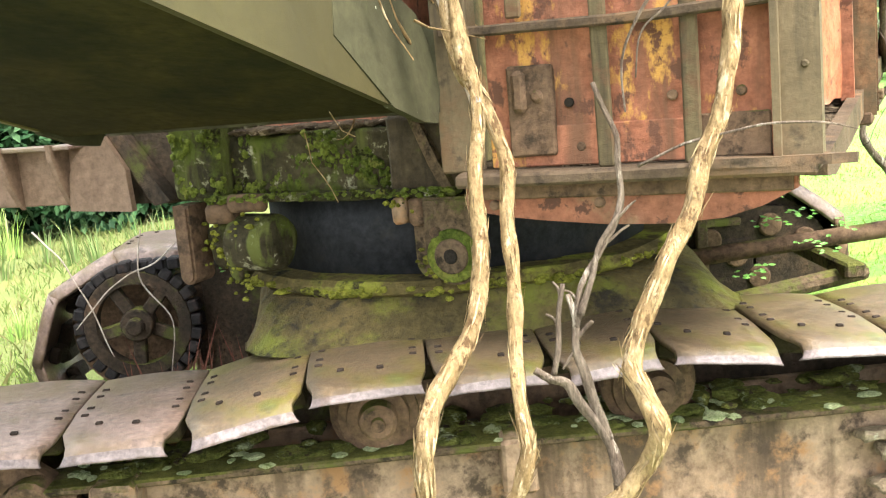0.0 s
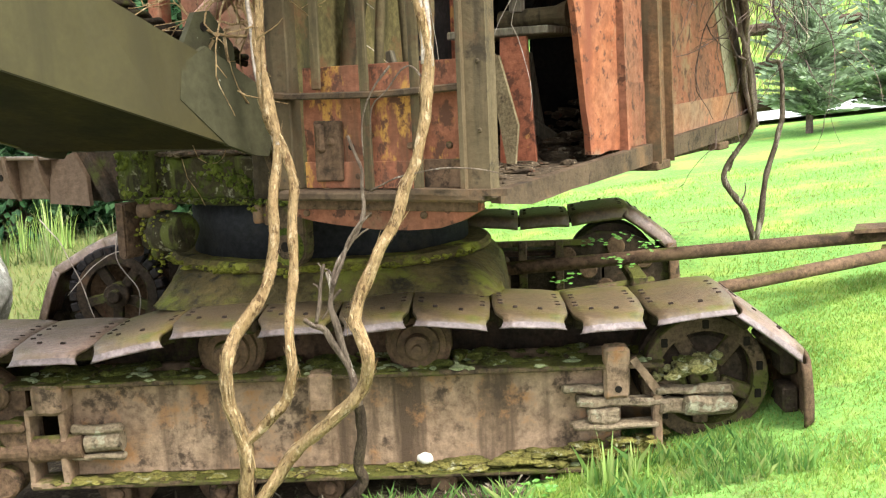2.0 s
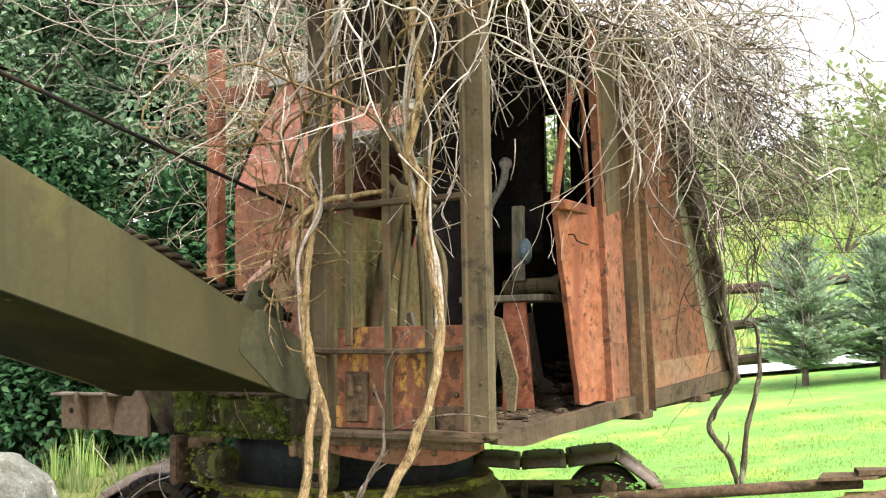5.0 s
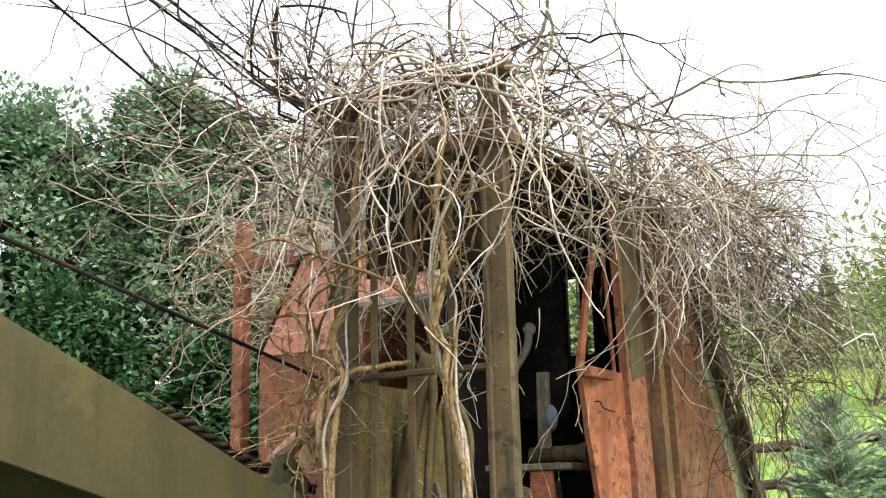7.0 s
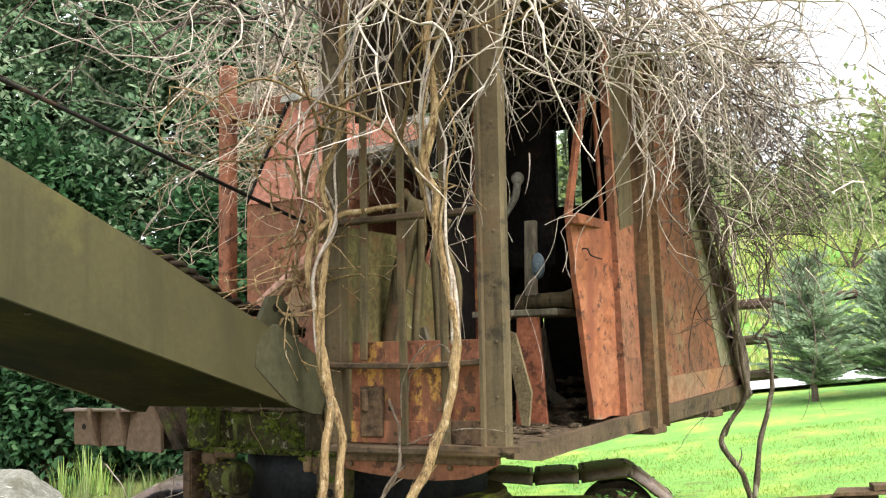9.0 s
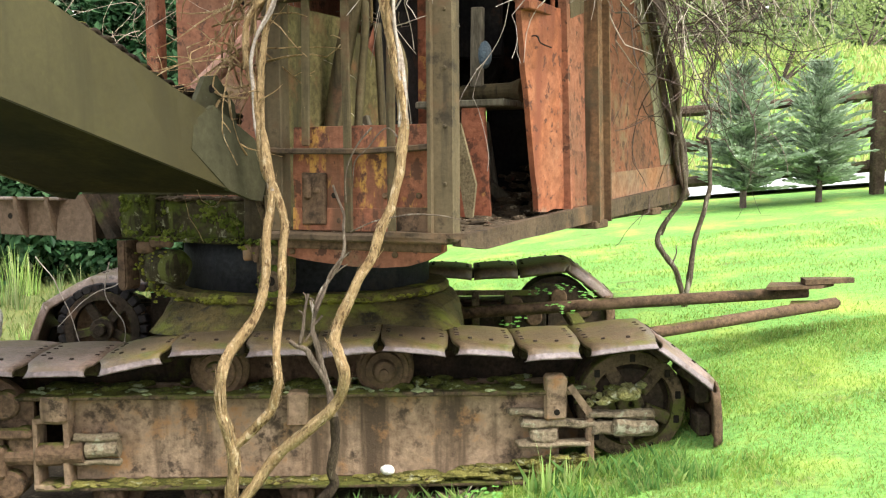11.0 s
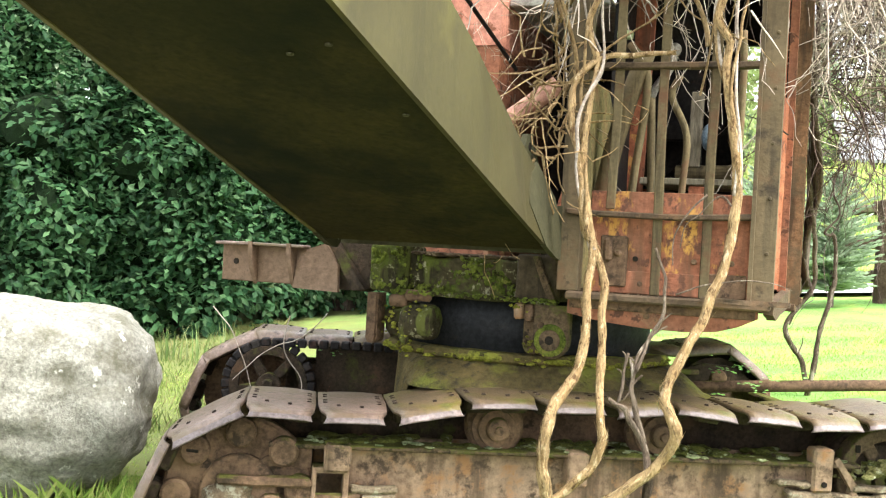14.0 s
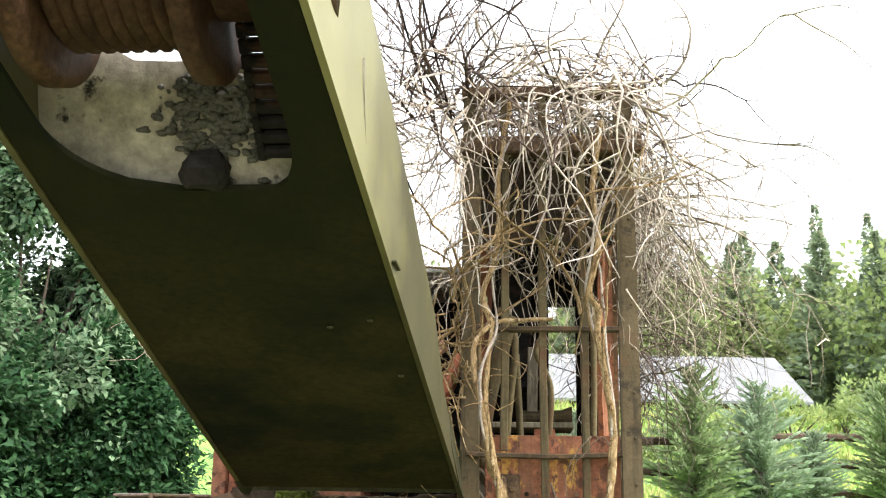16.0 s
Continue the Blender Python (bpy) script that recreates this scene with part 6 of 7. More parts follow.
for a, b in zip(posts, posts[1:]):
    for z, r in ((1.36, 0.075), (0.86, 0.07), (0.36, 0.075)):
        pa = Vector((a - 0.1, fence_line(a) + 0.11, ground_z(a, fence_line(a)) + z + 0.02 * math.sin(a * 7 + z)))
        pb = Vector((b + 0.1, fence_line(b) + 0.11, ground_z(b, fence_line(b)) + z + 0.03 * math.sin(b * 5 + z * 3)))
        bm = mesh()
        tube(bm, [pa.lerp(pb, k / 6) + Vector((0, 0, 0.015 * noise.noise(Vector((a + k, z, 0))))) for k in range(7)], [r * (1 + 0.12 * math.sin(k * 2 + a)) for k in range(7)], 7)
        p = part("fence_rail", bm, FENCEWOOD)
        tagged(p, "dark split timber fence rail", "fence rail", "fence along the road")

ROAD = surf("pale_wet_road", (0.42, 0.42, 0.42), (0.52, 0.52, 0.52), 2, 0.5, 0.2, vary=0)
xs = [0.5 + 0.6 * k for k in range(80)] + [52 + 6 * k for k in range(18)]
V, F = [], []
for x in xs:
    for y in (13.7, 15.0, 16.5):
        yy = y - 0.05 * (x - 6)
        V.append((x, yy, ground_z(x, yy) + 0.07))
for i in range(len(xs) - 1):
    for j in range(2):
        a = i * 3 + j
        F.append((a, a + 3, a + 4, a + 1))
tagged(raw("road", V, F, ROAD), "pale wet road beyond the fence", "road", kind="structure")

# rough grass on the bank: upright tussocks
R = random.Random(3)
V, F = [], []
for k in range(52000):
    x, y = R.uniform(3, 46), R.uniform(17.0, 36)
    z = ground_z(x, y)
    hgt = R.uniform(0.10, 0.30) * (1.7 if noise.noise(Vector((x * 0.5, y * 0.5, 0))) > 0.15 else 0.7)
    a = R.uniform(0, 6.283)
    leaf(V, F, Vector((x, y, z - 0.02)), Vector((math.cos(a) * 0.35, math.sin(a) * 0.35, 1)).normalized(), 0.035, hgt, Vector((math.sin(a), -math.cos(a), 0)))
tagged(raw("bank_grass", V, F, leafy("rough_bank_grass", [(0.18, 0.28, 0.07), (0.32, 0.39, 0.11), (0.52, 0.53, 0.20), (0.42, 0.36, 0.19)], 0.8, 0.1, 0.35)), "rough yellow-green grass on the bank", "grass", kind="stuff")

barn = thing("barn", "long low barn with a pale grey roof on the bank", "barn", (28.5, 43.2, ground_z(28.5, 43.2)), -19)
bm = mesh()
box(bm, -7.3, 6.0, 0.3, 9.5, 0, 1.7, 0.02)
part("wall", bm, FENCEWOOD, barn, "dark timber wall")
bm = mesh()
prism(bm, [(-0.4, 1.6), (5.0, 4.6), (10.2, 1.6), (10.2, 1.75), (5.0, 4.8), (-0.4, 1.75)], -7.7, 6.3, 0)
part("roof", bm, surf("pale_shingle_roof", (0.15, 0.15, 0.16), (0.20, 0.20, 0.21), 1.5, 0.8, 0.2), barn, "pale grey roof")
for x in (-5, -1.5, 2, 5):
    bm = mesh()
    box(bm, x - 0.5, x + 0.5, 0.26, 0.31, 0.5, 1.5, 0.01)
    part("window", bm, DARK, barn)

# ---- distant woods ----
def woods():
    R = random.Random(12)
    V, F, V2, F2 = [], [], [], []
    for k in range(400):
        b = radians(R.uniform(-4, 60))
        dist = R.uniform(62, 105)
        x, y = dist * math.sin(b), dist * math.cos(b)
        z0 = ground_z(x, y)
        if R.random() < 0.45 or k in (7, 8, 9):
            east = min(1.0, max(0.0, (b - 0.42) / 0.22))
            h = R.uniform(8, 12.5) * (1 + 0.34 * east)
            if k in (7, 8, 9):
                bb, dist, h = ((40.85, 78, 19.5), (43.5, 80, 19.0), (46.5, 84, 17.5))[k - 7]
                x, y = dist * math.sin(radians(bb)), dist * math.cos(radians(bb))
                z0 = ground_z(x, y)
            w = h * R.uniform(0.22, 0.32) * (1 + 0.3 * east)
            for s in range(1500 + int(1500 * east)):
                u = R.random() ** 0.8
                a = R.uniform(0, 6.283)
                r = w * (1 - u) * R.uniform(0.6, 1.1) * (0.78 + 0.3 * math.sin(u * 55 + k))
                d = Vector((math.cos(a), math.sin(a), -0.25 + 0.5 * u)).normalized()
                leaf(V, F, Vector((x, y, z0 + h * (0.06 + 0.92 * u))) + d * r * R.uniform(0.2, 0.95), d, 0.11 + 0.16 * (1 - u), 0.30 + 0.6 * (1 - u), Vector((R.gauss(0, 1), R.gauss(0, 1), R.gauss(0, 1))).normalized())
        else:
            h = R.uniform(6, 12) * (1 + 0.25 * min(1.0, max(0.0, (b - 0.42) / 0.22)))
            lobes = [(Vector((x + R.gauss(0, 1.6), y + R.gauss(0, 1.6), z0 + h * R.uniform(0.12, 0.9))), R.uniform(1.3, 2.6)) for _ in range(7)]
            for s in range(950):
                c, r = lobes[R.randrange(7)]
                n = Vector((R.gauss(0, 1), R.gauss(0, 1), R.gauss(0, 1))).normalized()
                leaf(V2, F2, c + n * r * R.uniform(0.5, 1.15), (n + Vector((R.gauss(0, 0.6), R.gauss(0, 0.6), 0))).normalized(), 0.17, 0.46, Vector((R.gauss(0, 1), R.gauss(0, 1), R.gauss(0, 1))).normalized())
    for k in range(210):
        b = radians(R.uniform(-3, 62))
        dist = R.uniform(104, 126)
        x, y = dist * math.sin(b), dist * math.cos(b)
        z0 = ground_z(x, y)
        h = R.uniform(8, 12) * (1.0 + 0.7 * max(0.0, (b - 0.35) / 0.6))
        for s in range(420):
            u = R.random()
            a = R.uniform(0, 6.283)
            r = 3.4 * math.sqrt(1 - u * u * 0.85) * R.uniform(0.5, 1.05)
            n = Vector((R.gauss(0, 1), R.gauss(0, 1), R.gauss(0, 1))).normalized()
            leaf(V2 if k % 3 else V, F2 if k % 3 else F, Vector((x + r * math.cos(a), y + r * math.sin(a), z0 + h * u)), n, 0.28, 0.75, n.orthogonal())
    tagged(raw("far_woods", V, F, WOODS), "distant conifers behind the barn", "woods", kind="stuff")
    tagged(raw("far_woods", V2, F2, WOODS_LIGHT), "pale green spring trees in the distance", "woods", kind="stuff")
woods()
# bushes and small trees on the bank before the barn
R = random.Random(8)
for i, (x, y, h) in enumerate(((13.5, 22.0, 1.3), (17, 23.5, 1.5), (20.5, 25.5, 1.6), (24, 27, 1.5), (28, 29, 2.6), (33, 31, 3.2), (36, 30, 3.4), (9.5, 27, 2.4), (6.5, 30, 2.2), (14, 33, 2.6))):
    t = thing("bank_bush", "yellow-green bush on the grassy bank", "bush", (x, y, ground_z(x, y)), 0, "bushes on the bank")
    V, F = [], []
    lob = [(Vector((R.gauss(0, 0.3 * h), R.gauss(0, 0.3 * h), h * R.uniform(0.3, 0.8))), h * R.uniform(0.16, 0.3)) for _ in range(9)]
    for s in range(900):
        c, r = lob[R.randrange(9)]
        n = Vector((R.gauss(0, 1), R.gauss(0, 1), R.gauss(0, 1))).normalized()
        leaf(V, F, c + n * r * R.uniform(0.5, 1.15), (n + Vector((0, 0, 0.5))).normalized(), 0.05, 0.16, Vector((0, 0, 1)))
    tagged(raw("foliage", V, F, WOODS_LIGHT, t), kind="stuff")
    bm = mesh()
    for c, r in lob[:5]:
        tube(bm, [(0, 0, -0.05), tuple(c * 0.5), tuple(c)], [0.04, 0.03, 0.012], 5)
    part("stem", bm, TWIG_DARK, t)

# ---- grass near the machine ----
def blades(n, x0, x1, y0, y1, h0, h1, seed, keep=None):
    R = random.Random(seed)
    V, F = [], []
    for k in range(n):
        x, y = R.uniform(x0, x1), R.uniform(y0, y1)
        if keep and not keep(x, y):
            continue
        h = R.uniform(h0, h1) * (0.7 + 0.6 * (noise.noise(Vector((x * 2.2, y * 2.2, 0))) + 0.5))
        a = R.uniform(0, 6.283)
        c, s = math.cos(a), math.sin(a)
        w = h * 0.06 + 0.0022
        z = ground_z(x, y) - 0.005
        lx, ly = R.gauss(0, 0.35) * h, R.gauss(0, 0.35) * h
        i = len(V)
        V += [(x - c * w, y - s * w, z), (x + c * w, y + s * w, z), (x + lx * 0.4, y + ly * 0.4, z + h * 0.6), (x + lx, y + ly, z + h)]
        F += [(i, i + 1, i + 2), (i + 1, i + 3, i + 2)]
    return V, F


def clear(x, y):
    return y > 1.45 and not (-1.75 < x < 1.05 and 2.66 + 0.12 * noise.noise(Vector((x * 4, 0, 3))) < y < 5.6)


V, F = blades(110000, -3.2, 6.5, 0.8, 9.5, 0.012, 0.034, 21, clear)
tagged(raw("lawn_grass", V, F, BLADE), "short bright lawn grass", "grass", kind="stuff")
V, F = blades(150000, -2.6, 4.2, 1.6, 4.6, 0.010, 0.030, 25, clear)
tagged(raw("lawn_grass", V, F, BLADE), "short bright lawn grass near the machine", "grass", kind="stuff")
V, F = blades(3200, -2.3, 2.2, 2.2, 2.78, 0.02, 0.055, 22, lambda x, y: noise.noise(Vector((x * 2.5, y * 2.5, 7))) > -0.05 + 0.25 * (x < 0.7))
tagged(raw("grass_tufts", V, F, BLADE), "longer grass along the track", "grass", kind="stuff")
V, F = blades(16000, -9.5, -1.9, 5.4, 13.0, 0.03, 0.11, 23)
tagged(raw("rough_grass", V, F, leafy("dull_grass", [(0.07, 0.11, 0.03), (0.13, 0.17, 0.045), (0.19, 0.165, 0.075)], 0.8, 0.1)), "rough grass before the shrubs", "grass", kind="stuff")
V, F = blades(5200, -1.9, 1.95, 2.22, 2.62, 0.03, 0.105, 26, lambda x, y: noise.noise(Vector((x * 3.2, y * 3.2, 2))) > 0.06)
tagged(raw("grass_tufts", V, F, leafy("long_track_grass", [(0.10, 0.22, 0.06), (0.16, 0.32, 0.085), (0.25, 0.39, 0.10), (0.36, 0.42, 0.15)], 0.7, 0.15, 0.5)), "ragged grass at the edge of the lawn", "grass", kind="stuff")
V, F = blades(900, -2.7, -1.75, 2.5, 4.0, 0.05, 0.17, 24)
tagged(raw("grass_tufts", V, F, BLADE), "long grass between boulder and track", "grass", kind="stuff")
# leaf litter and bare earth below the machine
EARTH = surf("damp_earth", (0.05, 0.036, 0.024), (0.10, 0.075, 0.05), 7, 0.95, 0.7, spots=((0.19, 0.15, 0.10), 14, 0.58, 0.64), vary=0)
bm = mesh()
xs, ys = [-2.0 + 0.1 * k for k in range(31)], [2.5 + 0.1 * k for k in range(32)]
gr = [[bm.verts.new((x, y, ground_z(x, y) + 0.022 + 0.03 * noise.noise(Vector((x * 3, y * 3, 0))) - (0.05 if x in (xs[0], xs[-1]) or y in (ys[0], ys[-1]) else 0))) for y in ys] for x in xs]
for i in range(30):
    for j in range(31):
        bm.faces.new((gr[i][j], gr[i + 1][j], gr[i + 1][j + 1], gr[i][j + 1]))
tagged(part("bare_earth", bm, EARTH, None, "", True), "damp bare earth with litter under the machine", "soil", kind="structure")


# dry litter between the track and the lawn
RL = random.Random(91)
V, F = [], []
for k in range(2300):
    x, y = RL.uniform(-1.9, 0.95), RL.gauss(2.58, 0.10)
    d = Vector((RL.gauss(0, 1), RL.gauss(0, 1), RL.gauss(0.1, 0.35))).normalized()
    leaf(V, F, Vector((x, y, ground_z(x, y) + RL.uniform(0.015, 0.045))), d, RL.uniform(0.0015, 0.006), RL.uniform(0.015, 0.07), Vector((RL.gauss(0, 0.4), RL.gauss(0, 0.4), 1)).normalized())
tagged(raw("dry_litter", V, F, leafy("dead_leaf", [(0.04, 0.03, 0.02), (0.085, 0.065, 0.042), (0.15, 0.12, 0.08), (0.28, 0.24, 0.18)], 0.9, 0.1)), "dry leaves and sticks along the track", "litter", kind="stuff")


def clump(at, n, h, spread, seed, name, label, category, group="", material=None, lean=0.5):
    R = random.Random(seed)
    V, F = [], []
    for k in range(n):
        a, q = R.uniform(0, 6.283), R.random() * spread
        b = Vector((q * math.cos(a), q * math.sin(a), 0))
        hh = h * R.uniform(0.55, 1.1)
        d = Vector((math.cos(a), math.sin(a), 0)) * R.uniform(0.02, lean) * hh
        s = Vector((-math.sin(a), math.cos(a), 0)) * 0.009
        i = len(V)
        for u in range(5):
            w = s * (1 - u / 4.4)
            p = b + d * (u / 4) ** 2 + Vector((0, 0, hh * (u / 4) * (1 - 0.12 * (u / 4) ** 2)))
            V += [tuple(p - w), tuple(p + w)]
        F += [(i + 2 * u, i + 2 * u + 1, i + 2 * u + 3, i + 2 * u + 2) for u in range(4)]
    ob = raw(name, V, F, material or IRIS)
    ob.matrix_basis = pose(*at)
    return tagged(ob, label, category, group)


for i, (x, y, n, h) in enumerate(((1.26, 2.5, 7, 0.27), (1.37, 2.52, 7, 0.19), (1.17, 2.5, 4, 0.17))):
    clump((x, y, ground_z(x, y) - 0.01), n, h, 0.06, 60 + i, "blade_plant", "tuft of tall yellow-green blades beside the track", "grass tuft", "blade plants by the track", None, 0.14)
for i in range(9):
    x, y = -4.9 + 0.32 * i, 10.2 + 0.25 * math.sin(i * 2.3)
    clump((x, y, ground_z(x, y) - 0.02), 26, 0.5, 0.16, 70 + i, "blade_plant", "clump of tall green blades before the shrubs", "grass clump", "blade plants by the shrubs", DULL_IRIS)
for i, (x, y, h) in enumerate(((-5.25, 11.4, 0.62), (-4.95, 11.5, 0.75), (-4.7, 11.35, 0.6), (-3.0, 7.2, 0.28))):
    clump((x, y, ground_z(x, y) - 0.02), 38, h, 0.17, 90 + i, "blade_plant", "bright clump of upright yellow-green blades", "grass clump", "blade plants by the shrubs", IRIS, 0.3)


def weed(at, seed, n=26, size=0.033):
    R = random.Random(seed)
    V, F = [], []
    for k in range(n):
        p = Vector((R.gauss(0, size), R.gauss(0, size), R.uniform(0.02, size * 2.2)))
        a = R.uniform(0, 6.283)
        d = Vector((math.cos(a), math.sin(a), R.uniform(-0.3, 0.4))).normalized()
        for sp in (-0.9, 0.0, 0.9):
            leaf(V, F, p, (d + sp * d.cross(Vector((0, 0, 1)))).normalized(), size * 0.20, size * 0.62, Vector((0, -0.5, 1)).normalized())
    ob = raw("weed", V, F, WEED)
    ob.matrix_basis = pose(*at)
    return tagged(ob, "small bright green broad-leaved weed", "weed", "weeds round the machine", "stuff")


for i, (x, y, z) in enumerate(((-0.72, 2.50, 0.0), (-0.46, 2.48, 0.0), (-1.85, 3.1, 0), (-1.95, 2.95, 0), (0.98, 2.52, 0))):
    weed((x, y, ground_z(x, y) + 0.01), 80 + i, 22, 0.036)
for i, (x, y, z) in enumerate(((1.45, 4.0, 0.66), (1.62, 4.15, 0.72), (1.35, 4.3, 0.72), (1.8, 4.2, 0.74), (1.2, 3.95, 0.6), (1.5, 4.3, 0.74), (-1.0, 4.75, 0.68))):
    w = weed((x, y, z), 90 + i, 14, 0.036)
    w["label"] = "bramble leaves growing over the towing frame"

# ---- the vine ----
vine = thing("climbing_vine", "old bare climbing vine with shredding bark smothering the cab", "vine", (-0.1, 2.36, 0.0))
VB = Vector((-0.1, 2.36, 0.0))


FLAKES = ([], [])


def stem(pts, r0, r1, name="stem", label="", material=None, seg=12, rough=0.38):
    path = smooth_path([Vector(p) - VB for p in pts], 11 if r0 > 0.015 else 7)
    n = len(path)
    path = [p + 0.012 * noise.noise_vector(p * 7) for p in path]
    if material is None and r0 > 0.015:
        RF = random.Random(n)
        for k in range(1, n - 1):
            for _ in range(3):
                d = (path[k + 1] - path[k - 1]).normalized()
                o = Vector((RF.gauss(0, 1), RF.gauss(0, 1), RF.gauss(0, 1)))
                o = (o - d * o.dot(d)).normalized()
                r = r0 + (r1 - r0) * k / (n - 1)
                leaf(*FLAKES, path[k].lerp(path[k + 1], RF.random()) + o * r * 0.97, (d * RF.choice((-1, 1)) + o * RF.uniform(0.0, 0.16)).normalized(), r * RF.uniform(0.06, 0.2), r * RF.uniform(1.4, 4.0), o)
    bm = mesh()
    tube(bm, path, [(r0 + (r1 - r0) * k / (n - 1)) * (1 + 0.16 * noise.noise(path[k] * 14) + 0.08 * noise.noise(path[k] * 37)) for k in range(n)], seg, True, rough)
    return part(name, bm, material or BARK, vine, label, True)


stem([(-0.125, 2.36, -0.06), (-0.107, 2.36, 0.0), (-0.066, 2.332, 0.164), (-0.047, 2.307, 0.312), (-0.058, 2.285, 0.431), (-0.087, 2.263, 0.547), (-0.082, 2.241, 0.664), (-0.039, 2.281, 0.784),
      (0.047, 2.331, 0.919), (0.087, 2.376, 1.088), (0.085, 2.409, 1.268), (0.11, 2.43, 1.40), (0.09, 2.46, 1.566), (0.037, 2.484, 1.815), (-0.004, 2.503, 2.018), (0.019, 2.517, 2.171), (0.135, 2.522, 2.271), (0.27, 2.52, 2.285), (0.42, 2.44, 2.29)],
     0.0285, 0.010, "main_stem", "thick tan stem with shredding bark")
stem([(-0.05, 2.30, 0.36), (0.051, 2.279, 0.463), (0.123, 2.262, 0.552), (0.155, 2.244, 0.648), (0.142, 2.267, 0.744), (0.15, 2.337, 0.938), (0.157, 2.381, 1.116), (0.162, 2.41, 1.274), (0.133, 2.432, 1.396),
      (0.085, 2.45, 1.505), (0.06, 2.47, 1.62), (0.055, 2.489, 1.865), (0.065, 2.503, 2.017), (0.10, 2.521, 2.221), (0.058, 2.525, 2.402), (0.137, 2.532, 2.66), (0.16, 2.54, 3.1), (0.2, 2.5, 3.5)],
     0.019, 0.013, "side_stem", "tan stem twining up beside the boom")
stem([(-0.09, 2.35, -0.05), (-0.078, 2.34, 0.001), (-0.007, 2.323, 0.148), (0.128, 2.303, 0.326), (0.275, 2.258, 0.462), (0.389, 2.218, 0.57), (0.426, 2.172, 0.694), (0.408, 2.183, 0.779), (0.388, 2.194, 0.842),
      (0.432, 2.216, 0.975), (0.528, 2.234, 1.136), (0.592, 2.249, 1.294), (0.649, 2.269, 1.49), (0.666, 2.28, 1.653), (0.655, 2.28, 1.841), (0.623, 2.28, 2.008), (0.591, 2.28, 2.176), (0.598, 2.28, 2.321), (0.55, 2.28, 2.43),
      (0.60, 2.27, 2.7), (0.57, 2.26, 3.0), (0.62, 2.25, 3.35)], 0.0235, 0.015, "main_stem", "thick tan stem climbing in front of the cab window")
# the dead stem: a dark shaggy foot, a grey crooked fork and broken spurs
stem([(0.22, 2.45, -0.03), (0.25, 2.43, 0.02), (0.30, 2.39, 0.11), (0.355, 2.375, 0.19), (0.345, 2.355, 0.26), (0.374, 2.334, 0.359), (0.372, 2.315, 0.45), (0.366, 2.303, 0.528)], 0.026, 0.016, "dead_stem", "dark shaggy foot of a dead stem", DEADWOOD_DARK, 12, 0.6)
stem([(0.368, 2.305, 0.50), (0.366, 2.303, 0.545), (0.355, 2.310, 0.61), (0.318, 2.318, 0.682), (0.285, 2.322, 0.725), (0.258, 2.327, 0.767), (0.222, 2.329, 0.782), (0.19, 2.331, 0.806)], 0.0165, 0.009, "dead_stem", "grey dead stem", DEADWOOD, 12, 0.5)
stem([(0.345, 2.312, 0.64), (0.312, 2.322, 0.735), (0.292, 2.332, 0.80), (0.281, 2.336, 0.85), (0.288, 2.342, 0.92), (0.278, 2.346, 0.975)], 0.0125, 0.008, "dead_fork", "", DEADWOOD, 10, 0.5)
stem([(0.286, 2.338, 0.90), (0.31, 2.350, 0.985), (0.355, 2.358, 1.06), (0.395, 2.362, 1.13), (0.415, 2.365, 1.19), (0.412, 2.372, 1.27), (0.41, 2.378, 1.342), (0.366, 2.384, 1.45)], 0.0095, 0.0045, "dead_twig", "", DEADWOOD, 9, 0.5)
stem([(0.300, 2.328, 0.93), (0.335, 2.34, 1.01), (0.352, 2.348, 1.08), (0.405, 2.352, 1.15)], 0.0085, 0.005, "dead_twig", "", DEADWOOD, 8, 0.5)
stem([(0.232, 2.33, 0.79), (0.246, 2.334, 0.86), (0.252, 2.338, 0.92), (0.268, 2.342, 1.0)], 0.0085, 0.0065, "dead_twig", "", DEADWOOD, 8, 0.5)
for p, q, r in (((0.252, 2.338, 0.90), (0.228, 2.345, 0.935), 0.005), ((0.262, 2.34, 0.965), (0.245, 2.35, 1.005), 0.0045), ((0.281, 2.336, 0.85), (0.252, 2.33, 0.80), 0.005), ((0.284, 2.338, 0.87), (0.325, 2.33, 0.915), 0.007),
                ((0.286, 2.34, 0.90), (0.315, 2.345, 0.955), 0.0055), ((0.30, 2.345, 0.96), (0.262, 2.35, 0.985), 0.004), ((0.372, 2.30, 0.50), (0.345, 2.28, 0.54), 0.004), ((0.37, 2.30, 0.47), (0.33, 2.28, 0.50), 0.004),
                ((0.395, 2.362, 1.13), (0.45, 2.35, 1.175), 0.004), ((0.37, 2.36, 1.08), (0.43, 2.36, 1.115), 0.004)):
    m = Vector(p).lerp(Vector(q), 0.5) + Vector((0.004, 0, 0.006))
    stem([p, tuple(m), q], r, r * 0.6, "spur", "", DEADWOOD, 6, 0.4)
stem([(0.54, 2.27, 1.68), (0.47, 2.30, 1.60), (0.43, 2.33, 1.50), (0.43, 2.33, 1.38)], 0.0042, 0.002, "side_twig", "", DEADWOOD)
stem([(0.66, 2.28, 1.62), (0.60, 2.28, 1.68), (0.52, 2.30, 1.60), (0.47, 2.32, 1.55), (0.46, 2.33, 1.45)], 0.0036, 0.0018, "side_twig", "", DEADWOOD)
stem([(0.45, 2.32, 1.26), (0.62, 2.24, 1.32), (0.80, 2.22, 1.33), (0.92, 2.25, 1.30)], 0.0035, 0.0018, "side_twig", "", DEADWOOD)

